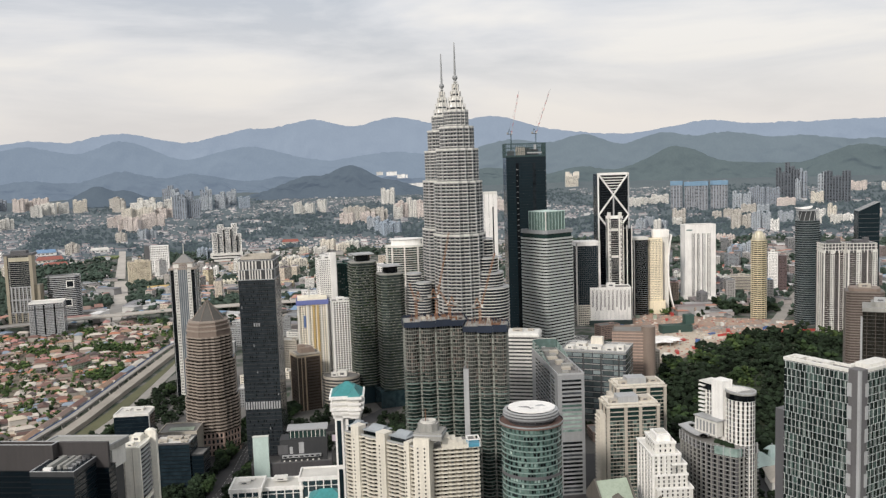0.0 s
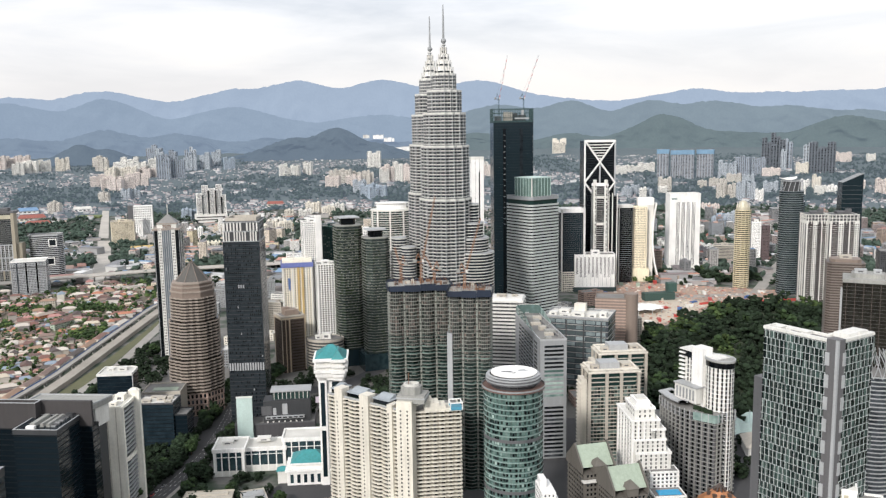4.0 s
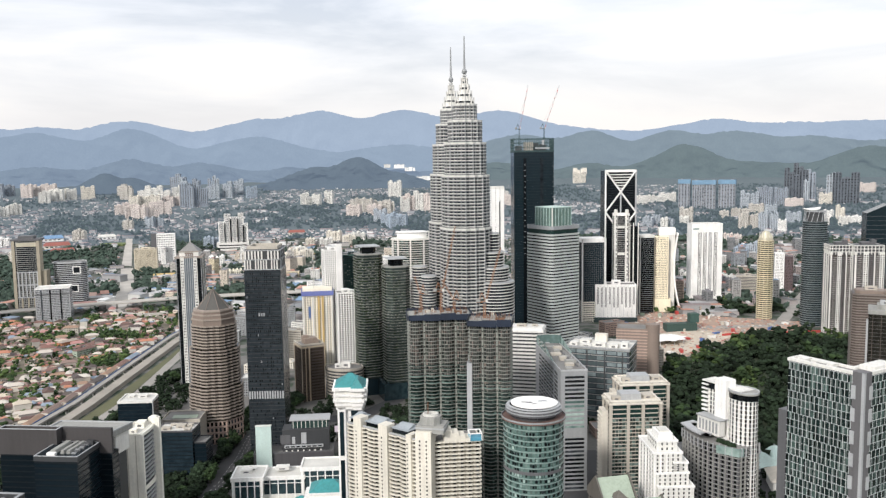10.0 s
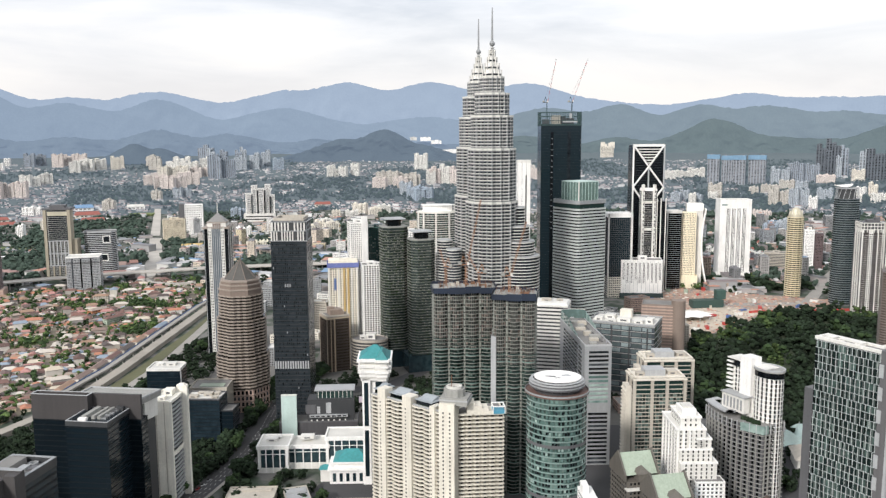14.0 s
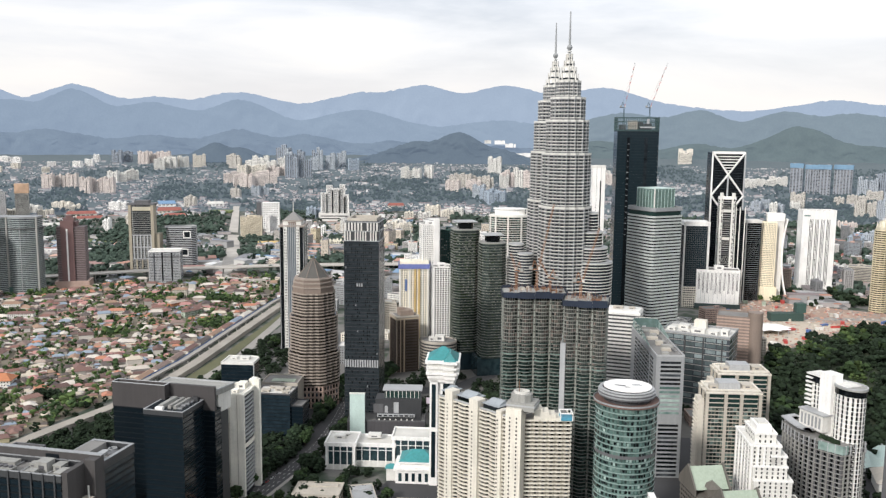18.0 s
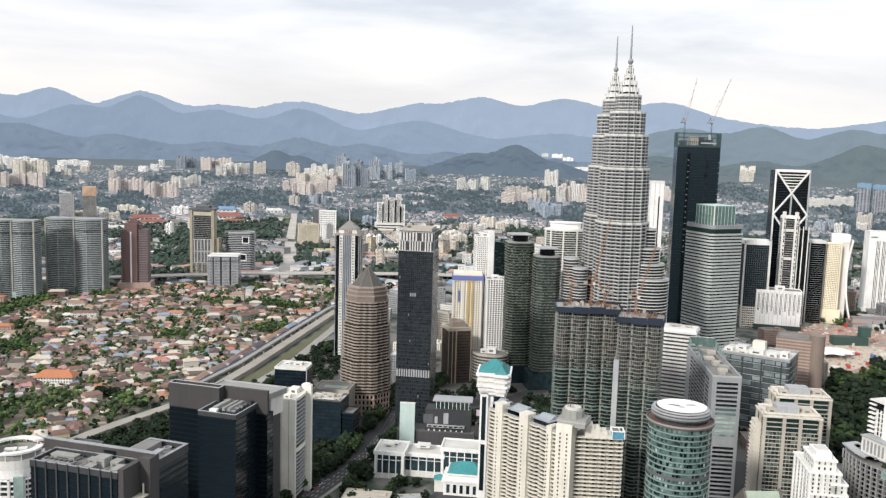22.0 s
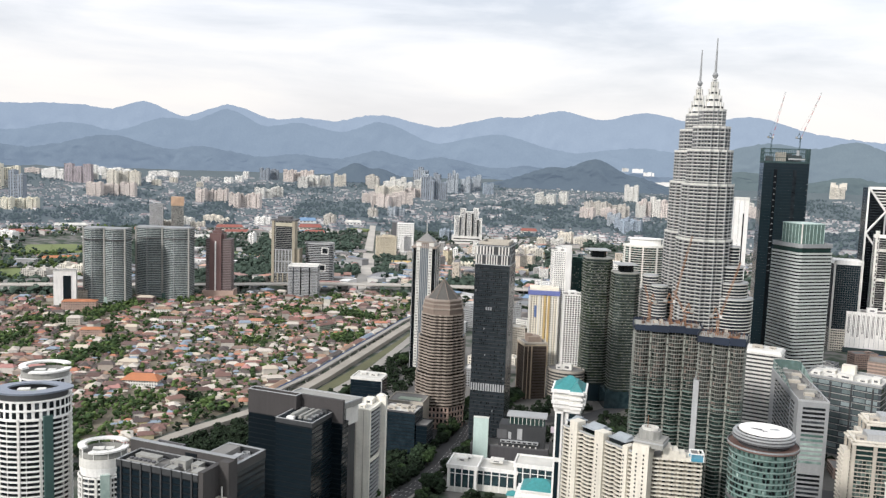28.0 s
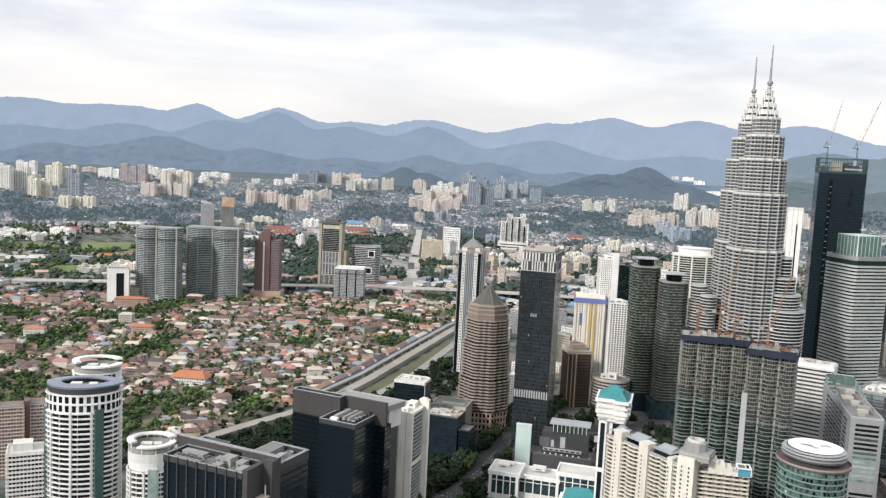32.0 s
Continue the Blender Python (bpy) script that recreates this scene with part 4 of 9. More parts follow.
b = flats("white_flats", -8.3, 1290, 28, 24, 172, WHITE, "tall white sunlit apartment tower with small windows", 20)
part("fin_wall", Kit().box(8, -13, 0, 9, 4, 182), WHITE, b)
flats("white_flats", -7.45, 1215, 27, 26, 118, WHITE, "white apartment tower with wide windows", 12, ww=2.4, ws=3.8, wh=2.0)
flats("green_glass_flats", -6.9, 1330, 34, 26, 160, G_GREEN, "green glass apartment tower behind white flats", 10)
flats("white_flats", -4.6, 1300, 24, 24, 155, WHITE, "white sunlit apartment tower", 10)

# ---- twin green-grey residential towers ----
for az, dist, h, w in [(-5.85, 1100, 186, 37), (-3.97, 1075, 172, 35)]:
    b = thing("garden_residence", az, dist, "dark green-grey residential tower with a flat cap roof", "apartment tower", 20, "twin residences")
    P = chamfer(w - 4, w - 4, 7)
    # Glass and olive slabs partly darkened: passing cloud shade averaged into their colours.
    storeys(b, P, 0, h, 3.6, glass("shaded_green_glass", (0.013, 0.020, 0.020), (0.07, 0.09, 0.085), 0.3), mat("olive_shaded_slab", (0.150, 0.162, 0.138), stain=0.45), 0.6, 1.2, body="glazing", band_name="balcony_slab")
    box = panes(grow(P, 1.0), 1.3, 2.4, 1.9, margin=0.2, thick=0.5)
    k, r3 = Kit(), random.Random(int(dist))
    for f in range(int(h / 3.6)):
        for i in range(0, len(box.v), 8):
            if r3.random() < (0.5 if h > 180 else 0.2):
                o, q = len(k.v), r3.uniform(0.5, 1.2)
                k.v += [(x, y, z * q + f * 3.6) for x, y, z in box.v[i:i + 8]]
                k.f += [tuple(o + v - box.f[0][0] for v in face) for face in box.f[:6]]
    part("balcony_plants", k, LEAF, b, "green balcony planting", kind="stuff")
    part("balcony_fronts", scatter_panes(panes(grow(P, 1.22), 1.0, 2.2, 1.5, margin=0.2), [f * 3.6 + 3.0 for f in range(6, int(h / 3.6) - 1)], 0.34, r3), mat("weathered_balcony", (0.24, 0.245, 0.22)), b, kind="stuff")
    part("terrace", Kit().prism(grow(P, 0.8), h, h + 1.2), GREYC, b)
    part("top_storey", Kit().prism(chamfer(w * 0.5, w * 0.5, 4), h, h + 10), G_BLACK, b)
    part("cap_roof", Kit().prism(rect(w * 0.72, w * 0.72), h + 10, h + 11.2), LGREY, b)
    part("podium", Kit().prism(rect(w + 10, w), 0, 22), G_NAVY, b)

# ---- curved white block behind the twin towers ----
b = thing("curved_white_block", -2.8, 1340, "white curved residential block with glass bands", "apartment block", 8)
P = oval(33, 22, 28)
storeys(b, P, 0, 182, 3.6, G_GRID, mat("cream_balcony", (0.60, 0.585, 0.53)), 1.0, 0.9, body="glazing", win=G_GREEN, win_w=3.2, win_s=4.6, win_h=1.9)
for a in (200, 225, 262, 300, 325):
    part("facade_pier", Kit().box(33.4 * math.cos(radians(a)), 22.4 * math.sin(radians(a)), 0, 2.2, 2.0, 184, a + 90), OFFWHITE, b)
part("roof", Kit().prism(grow(P, 0.6), 182, 184), OFFWHITE, b)
part("penthouse", Kit().prism(oval(24, 15, 24), 184, 193), WHITE, b)
part("penthouse_roof", Kit().prism(oval(27, 17, 24), 193, 194), WHITE, b)
part("end_wall", Kit().box(30, -4, 0, 7, 20, 194), WHITE, b)

# ---- braced dark tower ----
b = thing("braced_tower", 11.15, 1760, "dark glass tower with white diagonal bracing", "office tower", 3)
P = rect(62, 45)
storeys(b, P, 0, 281, 5, G_BLACK, CHAR, 0.4, 0.12, body="glazing")
for x in (-31, 31):
    part("edge_frame", Kit().box(x, -22.8, 0, 3, 1.6, 283), LGREY if x > 0 else WHITE, b)
part("top_frame", Kit().box(0, -22.8, 278, 64, 1.6, 5), WHITE, b)
zz = [281, 238, 197, 155]
for i in range(3):
    for s in (-1, 1):
        if i == 0:
            p0, p1 = (31 * s, -23.2, zz[0]), (0, -23.2, zz[1])
        elif i == 1:
            p0, p1 = (0, -23.2, zz[1]), (31 * s, -23.2, zz[2])
        else:
            p0, p1 = (31 * s, -23.2, zz[2]), (0, -23.2, zz[3])
        part("brace", Kit().bar(p0, p1, 2.6), WHITE, b)
part("spine", Kit().box(0, -22.8, 0, 3, 1.2, 240), LGREY, b)
for i in range(6):
    part("crown_slat", Kit().box(0, -22.7, 272 - i * 5.5, 52 - i * 8.2, 0.9, 2.0), OFFWHITE, b)

# ---- towers to the right of it ----
b = thing("skeleton_tower", 11.6, 1660, "black and white tower with open terraces", "tower", -6)
storeys(b, rect(30, 28, -7, 0), 0, 196, 4, BLACK, OFFWHITE, 0.5, 0.9, body="window_wall", band_name="terrace_slab")
for x in (-18, 3):
    part("white_core", Kit().box(x, -14, 0, 6, 5, 204), OFFWHITE, b)
    q = Kit()
    for f in range(24):
        q.box(x + 1.2, -16.5, 6 + f * 8.1, 1.6, 0.3, 4.2 if f % 3 else 6.4)
    part("core_windows", q, G_DARK, b, kind="stuff")
    part("core_cap", Kit().prism(oval(3.4, 2.8, 12, x, -14), 204, 208), OFFWHITE, b)
storeys(b, rect(18, 28, 17, 2), 0, 176, 4, G_BLACK, CHAR, 0.5, 0.2, body="side_glazing", band_name="side_band")
for x in (9, 16, 25):
    part("white_fin", Kit().box(x, -12.4, 0, 1.8, 1.8, 182), OFFWHITE, b)
for i, z in enumerate((30, 58, 92, 120, 150, 172)):
    part("sky_garden", Kit().box(-7.5, -15.5, z, 13, 4, 5), OFFWHITE if i % 2 else CHAR, b)
parapet(b, rect(30, 28, -7, 0), 196, 4, 0.6, WHITE)
b = thing("dark_office", 9.45, 1600, "dark glass office tower with a white roof band", "office tower", 3)
storeys(b, rect(44, 34), 0, 150, 4, G_NAVY, DGREY, 0.5, 0.2, fin=DGREY, fin_s=3.6, fin_w=0.3, fin_d=0.4, body="glazing")
for x in (-21.2, 21.0):
    part("edge_pier", Kit().box(x, -17.2, 0, 3.0, 1.6, 156), OFFWHITE, b)
storeys(b, rect(50, 36, 3, -4), 0, 38, 4.2, CREAM, CREAM, 0.9, 0.4, win=G_WIN, win_w=2.4, win_s=3.6, win_h=2.2, body="podium_wall")
part("roof_band", Kit().prism(rect(46, 36), 150, 158), WHITE, b)
part("side_wall", Kit().box(22, 0, 0, 3, 36, 158), WHITE, b)
b = thing("ribbed_hall", 11.0, 1600, "white ribbed windowless block with dark slits", "building", -4)
part("wall", Kit().prism(rect(76, 34), 0, 70), WHITE, b)
for i in range(10):
    for o in (-0.95, 0.95):
        part("slit", Kit().box(-33.3 + i * 7.4 + o, -17.1, 28 if i % 3 else 34, 0.8, 0.5, 38 if i % 3 else 32), BLACK, b)
    part("panel_joint", Kit().box(-29.6 + i * 7.4, -17.03, 10, 0.5, 0.3, 59), LGREY, b)
parapet(b, rect(76, 34), 70, 1.5, 0.5, WHITE)
part("dark_base", Kit().prism(rect(80, 38), 0, 9), mat("dark_green_base", (0.03, 0.05, 0.05)), b)
plant(b, [(2, 0, 16, 12, 7), (-20, 2, 10, 10, 3)], 70, WHITE)
b = thing("dark_slab", 12.95, 1700, "black slab tower with thin white bands", "tower", 3)
storeys(b, rect(28, 30), 0, 150, 4, G_BLACK, MGREY, 0.5, 0.25, body="glazing")
part("end_fin", Kit().box(-13.5, -15.2, 0, 2, 1.5, 154), OFFWHITE, b)
part("roof", Kit().prism(rect(30, 32), 150, 155), OFFWHITE, b)
# Yellowish sunlight on the hotel is put into its cream colour.
CREAMY = mat("sunlit_cream_plaster", (0.78, 0.70, 0.52))
b = thing("cream_hotel", 14.0, 1720, "cream sunlit tower with a flaring curved flank", "tower", -8)
storeys(b, rect(34, 30, -4, 0), 26, 150, 3.4, CREAMY, None, win=G_WIN, win_w=1.3, win_s=2.8, win_h=1.6)
part("podium", Kit().prism(rect(44, 36, -4, 0), 0, 26), CREAMY, b)
part("rear_tower", Kit().prism(rect(30, 26, 12, 16), 0, 160), OFFWHITE, b)
part("crown_band", Kit().tube(rect(32, 28, 12, 16), rect(28, 24, 12, 16), 152, 166), WHITE, b)
for i in range(12):
    z0, z1 = i * 13, (i + 1) * 13
    x0, x1 = 26 + 14 * (abs(i - 7) / 7) ** 2.2, 26 + 14 * (abs(i + 1 - 7) / 7) ** 2.2
    part("flank_rib", Kit().prism(rect(3, 24, x0, 12), z0, z1, poly2=rect(3, 24, x1, 12)), WHITE, b)
b = thing("white_striped_tower", 16.75, 1860, "white slab tower with dark vertical window strips", "office tower", 3)
part("wall", Kit().prism(rect(66, 30), 0, 165), WHITE, b)
for i in range(4):
    part("window_strip", Kit().box(-15.5 + i * 11.2, -15.05, 12, 6.4, 0.4, 136), G_DARK, b)
    for o in (-1.3, 1.3):
        part("strip_mullion", Kit().box(-15.5 + i * 11.2 + o, -15.3, 12, 1.5, 0.5, 137), WHITE, b)
posts(b, "base_pier", rect(68, 32), 9, 2, 1.4, 0, 14, WHITE)
part("sign_bar", Kit().box(-24, -15.2, 154, 12, 0.3, 3), G_TEAL, b)
parapet(b, rect(66, 30), 165, 2, 0.6, WHITE)
b = thing("gold_round_tower", 20.5, 1680, "slender round tower with pale gold bands", "tower", 0)
storeys(b, oval(13.6, 13.6, 24), 0, 150, 4, G_BROWN, mat("pale_gold_band", (0.66, 0.585, 0.40), 0.45, 0.15), 1.9, 0.7, body="glazing")
posts(b, "gold_mullion", oval(13.9, 13.9, 12), 20, 0.7, 0.7, 0, 150, GOLD)
for r, r2, z0, z1 in [(13, 12.5, 150, 155), (11, 10, 155, 160), (9, 7.5, 160, 164), (7.5, 3, 164, 167)]:
    part("crown_tier", Kit().prism(oval(r, r, 20), z0, z1, poly2=oval(r2, r2, 20)), GOLD, b)
for i in range(10):
    a = math.tau * i / 10
    part("crown_spike", Kit().prism(oval(1.5, 1.5, 6, 11 * math.cos(a), 11 * math.sin(a)), 152, 163, poly2=oval(0.3, 0.3, 6, 11 * math.cos(a), 11 * math.sin(a))), CREAM, b)
b = thing("dark_round_tower", 23.35, 1650, "dark grey-green rounded glass tower with an open slanted crown", "tower", 0)
P = oval(21, 19, 28)
G_MARINE = glass("blue_green_glass", (0.018, 0.027, 0.031), (0.06, 0.08, 0.088), 0.25)
storeys(b, P, 0, 189, 4, G_MARINE, mat("slate_green_band", (0.135, 0.155, 0.16), 0.5), 1.25, 0.35, body="glazing")
part("side_lobe", Kit().prism(oval(9, 12, 16, 18, 6), 0, 168), G_MARINE, b)
part("crown_core", Kit().prism(oval(15, 13, 20), 189, 205), CHAR, b)
k = Kit()
sail = oval(15.5, 13, 20, -7, 0)
for q in (0.0, 1.6):
    k.v += [(x, y, 209 + q + 0.014 * (x + 7) ** 2 + 0.05 * (x + 7)) for x, y in sail]
k.f += [tuple(range(19, -1, -1)), tuple(range(20, 40))] + [(i, (i + 1) % 20, 20 + (i + 1) % 20, 20 + i) for i in range(20)]
part("crown_sail", k, WHITE, b, "white dished roof sail")
for i in range(14):
    a = math.tau * i / 14
    part("crown_strut", Kit().bar((20 * math.cos(a), 18 * math.sin(a), 189), (18 * math.cos(a + 0.25), 16 * math.sin(a + 0.25), 208), 0.8), LGREY, b)
part("crown_ring", Kit().tube(oval(20, 18, 28), oval(19, 17, 28), 206.5, 208), LGREY, b)
RECESS = mat("dark_brown_recess", (0.040, 0.032, 0.030), 0.6)
for az, w, h in [(24.75, 38, 157), (26.25, 47, 158)]:
    b = thing("striped_residence", az, 1560, "white framed residential tower with dark balcony bays", "apartment tower", -6, "striped residences")
    part("recess_wall", Kit().prism(rect(w, 36), 0, h - 16), RECESS, b)
    wk = Kit()
    nf = int(h / 3.5) - 5
    for u, q in ((-0.47, 0.06), (-0.12, 0.17), (0.17, 0.04), (0.42, 0.16)):
        part("white_pier", Kit().box(w * u, -18.0, 0, w * q, 1.8, h - 12), OFFWHITE, b)
        for f in range(nf if q > 0.1 else 0):
            for o in (-0.25, 0.25):
                wk.box(w * (u + q * o), -18.95, 4 + f * 3.5, w * q * 0.26, 0.2, 1.8)
    slab = Kit().prism(rect(w * 0.13, 1.6), 0, 0.5).mesh("balcony_slab", OFFWHITE)
    for f in range(nf):
        part("balcony_slab", slab, None, b, at=(-w * 0.37 if f % 2 else -w * 0.28, -18.4, 3.2 + f * 3.5))
        part("balcony_slab", slab, None, b, at=(w * 0.28, -18.4, 3.2 + f * 3.5))
    edge = Kit()
    for f in range(nf):
        edge.box(0, 0, 3.0 + f * 3.5, w + 1.0, 37.4, 0.55)
    part("floor_edges", edge, MGREY, b, kind="stuff")
    for v in (-10, 0, 10):
        part("side_pier", Kit().box(-w / 2, v, 0, 1.8, 5, h - 12), OFFWHITE, b)
    part("pier_windows", wk, G_DARK, b, kind="stuff")
    storeys(b, rect(w - 3, 33), h - 16, h, 5.3, CHAR, OFFWHITE, 1.2, 1.6, body="crown_wall", band_name="crown_slab")
    posts(b, "crown_post", rect(w - 1, 35), 5.5, 1.0, 0.8, h - 16, h, OFFWHITE)
    plant(b, [(0, 0, w * 0.4, 14, 4), (w * 0.2, -4, 8, 8, 8)], h, DGREY)

# ---- big glass block by the park ----
b = thing("grid_glass_block", 25.3, 512, "grey and glass hotel block with a staggered white grid", "tower", 0)
b.matrix_basis = pose(227, 481, 0, 0, 0, -58)
GRIDP = mat("grid_frame_paint", (0.47, 0.50, 0.49), 0.6)
P = [(-23.5, -18), (23.5, -18), (23.5, 18), (11, 18), (11, -7), (-23.5, -7)]
storeys(b, P, 0, 186, 4.326, G_BLACK, GRIDP, 0.24, 0.14, win=glass("hotel_glass", (0.014, 0.024, 0.023), (0.085, 0.13, 0.117), 0.22), win_w=2.75, win_s=2.84, win_h=4.05, body="glazing")
part("corner_pier", Kit().box(22, -16.5, 0, 7, 7, 189), mat("grey_corner_cladding", (0.115, 0.112, 0.115), 0.6), b)

# finish of the grid block
for i in range(14):
    z = 6 + i * 12.9
    part("corner_panel", Kit().box(19.4, -20.1, z, 2.6, 0.8, 7.5), LGREY, b)
    part("corner_panel", Kit().box(25.6, -13.9, z, 0.8, 2.6, 7.5), LGREY, b)
part("corner_strip", Kit().box(24.9, -19.4, 0, 1.6, 1.6, 189), LGREY, b)
k = Kit()
rnd = random.Random(5)
blind = Kit()
for f in range(43):
    z = f * 186 / 43
    o = 1.42 if f % 6 > 2 else 0
    for i in range(15):
        k.box(-22.6 + i * 2.84 + o, -18.1, z, 0.24, 0.4, 4.08)
        if rnd.random() < 0.72:
            blind.box(-22.6 + i * 2.84 + o + rnd.choice((0.72, 0.72, 2.1)), -18.13, z + 0.15, rnd.uniform(0.8, 1.2), 0.1, 3.7)
    for i in range(8):
        k.box(23.5, -11.5 + i * 3.9 + o * 1.37, z, 0.36, 0.24, 4.08)
        if rnd.random() < 0.6:
            blind.box(23.6, -11.5 + i * 3.9 + o * 1.37 + rnd.choice((1.0, 2.8)), z + 0.15, 0.1, rnd.uniform(1.0, 1.7), 3.7)
part("window_blinds", blind, choice("blind_cloth", [(0.045, 0.060, 0.057), (0.075, 0.096, 0.088), (0.13, 0.165, 0.152), (0.026, 0.036, 0.034), (0.055, 0.075, 0.068)]), b, kind="stuff")
part("mullions", k, GRIDP, b, kind="stuff")
part("roof_edge", Kit().tube(grow(P, 0.5), grow(P, -1.6), 186.5, 188.2), OFFWHITE, b)
part("roof", Kit().prism(grow(P, -2), 184, 187), ROOFC, b)
plant(b, [(-4, -12.5, 14, 5, 1.6), (-17, -12.5, 5, 5, 1.2)], 187, OFFWHITE)
part("upper_roof", Kit().prism(rect(9, 20, 17.3, 5), 187, 189.6), OFFWHITE, b)
part("side_annex", Kit().prism(rect(7, 13, -27, -10), 0, 155), DGREY, b)

# ---- stepped cream condominium ----
CONDO = mat("yellow_cream_plaster", (0.66, 0.625, 0.54))
b = placed("condominium", -25, 604, 0, "cream condominium with zigzag balconies and a tall stair spine", "apartment tower")


def wing(b, ox, oy, turn, w, d, h, bays, fh=3.25, zig=1.6):
    """A wing that starts at (ox, oy) and runs along turn, with zigzag balcony bays."""
    pts = []
    for i in range(bays):
        x0, x1 = w * i / bays, w * (i + 1) / bays
        pts += [(x0, 0.0), (x0 + (x1 - x0) * 0.25, -zig), (x0 + (x1 - x0) * 0.75, -zig)]
    pts += [(w, 0), (w, d), (0, d)]
    P = shift(pts, ox, oy, turn)
    # Walls behind the balconies are darker plaster: recess shade put into the colour.
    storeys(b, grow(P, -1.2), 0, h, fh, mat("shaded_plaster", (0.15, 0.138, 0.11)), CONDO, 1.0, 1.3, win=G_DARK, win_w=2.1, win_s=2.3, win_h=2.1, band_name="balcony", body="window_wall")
    return P


t1, t2 = -37.5, 7.0
c1, s1 = math.cos(radians(t1)), math.sin(radians(t1))
b.scale = (1, 1, 0.955)
LX, LY = -78 * c1, -78 * s1
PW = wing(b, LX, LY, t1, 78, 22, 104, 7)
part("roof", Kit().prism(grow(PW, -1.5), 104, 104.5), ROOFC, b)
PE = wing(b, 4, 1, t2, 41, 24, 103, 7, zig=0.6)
part("roof", Kit().prism(grow(PE, -1.5), 103, 103.5), ROOFC, b)
for u, w, h in [(15, 8, 112), (42, 9, 111), (68, 5, 108)]:
    x, y = LX + u * c1, LY + u * s1
    part("white_pier", Kit().box(x - 2.2 * s1 * 0.4, y + 2.2, 0, w, 9, h, t1), CONDO, b)
    k = Kit()
    for f in range(31):
        for o in (-1.2,):
            k.box(x - 2.2 * s1 * 0.4 + o * c1 + 4.4 * s1, y + 2.2 + o * s1 - 4.4 * c1, 2 + f * 3.25, 1.0, 0.6, 1.3, t1)
    part("pier_windows", k, G_WIN, b, kind="stuff")
part("stair_spine", Kit().box(3, 0, 0, 12, 13, 114, -15), CONDO, b)
k = Kit()
for f in range(33):
    for o in (-2.6, 2.6):
        k.box(3 + o * 0.966 - 1.65, -6.2 + o * -0.26, 2 + f * 3.25, 1.0, 1.2, 1.3, -15)
part("spine_windows", k, G_WIN, b, kind="stuff")
part("spine_crown", Kit().prism(shift(rect(21, 17), 8, 4, -12), 112, 118), GREYC, b, "grey crown of the stair spine")
part("crown_top", Kit().prism(shift(chamfer(15, 13, 3.5), 7, 4, -12), 118, 124), GREYC, b)
part("crown_eave", Kit().prism(shift(rect(22, 18), 8, 4, -12), 115.5, 116.6), LGREY, b)
part("crown_cap", Kit().tube(shift(oval(6, 5, 12), 7, 4), shift(oval(4.6, 3.8, 12), 7, 4), 124, 126), ROOFL, b)
part("mast", Kit().bar((5, 5, 124), (5, 5, 134), 0.45), RUST, b, "rust-red lattice mast")
for i in range(4):
    part("roof_step", Kit().box(19 + i * 5, 8 + i * 1.0, 103, 6, 12, 9 - i * 2.4, t2), CONDO, b)
part("pool_deck", Kit().box(40, 9, 103, 9, 10, 2.6, t2), mat("cyan_pool_wall", (0.09, 0.30, 0.42), 0.4), b, "blue-green rooftop pool")
r6 = random.Random(6)
for i in range(26):
    u, v = r6.uniform(4, 74), r6.uniform(5, 18)
    x, y = LX + u * c1 - v * s1, LY + u * s1 + v * c1
    if i % 3 == 0:
        part("terrace_plant", Kit().prism(oval(1.6, 1.3, 7, x, y), 104.5, 107.2, poly2=oval(0.8, 0.7, 7, x, y)), LEAFD, b)
    else:
        part("roof_unit", Kit().box(x, y, 104.5, r6.uniform(1.5, 5), r6.uniform(1.5, 4), r6.uniform(0.8, 3.2), t1), r6.choice((CREAM, LGREY, OFFWHITE, ROOFC)), b)
for x, y in shift(rect(9, 10), 40, 9, t2):
    part("pool_post", Kit().box(x, y, 103, 0.6, 0.6, 6), WHITE, b)
part("pool_frame", Kit().tube(shift(rect(9.6, 10.6), 40, 9, t2), shift(rect(8.2, 9.2), 40, 9, t2), 108.5, 109.3), WHITE, b)
for u, w in [(6.5, 8), (28, 17), (55, 16), (73, 6)]:
    x, y = LX + u * c1 - 9 * s1, LY + u * s1 + 9 * c1
    part("penthouse_glazing", Kit().prism(shift(rect(w, 13), x, y, t1), 104.5, 108.4), G_BLACK, b)
    part("slanted_roof", Kit().prism(shift(rect(w + 1.5, 15), x, y, t1), 108.4, 109.0, poly2=shift(rect(w + 1.5, 15), x, y, t1)).prism(shift(rect(w * 0.8, 9), x, y, t1), 109.0, 111.4, poly2=shift(rect(w * 0.8, 3), x - 2.5 * s1, y + 2.5 * c1, t1)), mat("blue_grey_sheet", (0.30, 0.33, 0.35), 0.5), b, "slanted blue-grey penthouse roof")
    part("terrace_rail", Kit().prism(shift(rect(w + 1, 0.4), x + 9.6 * s1, y - 9.6 * c1, t1), 104.5, 106.0), LGREY, b)
    part("roof_garden", Kit().prism(shift(rect(w * 0.7, 1.6), x + 8.2 * s1, y - 8.2 * c1, t1), 104.5, 105.8), LEAFD, b)

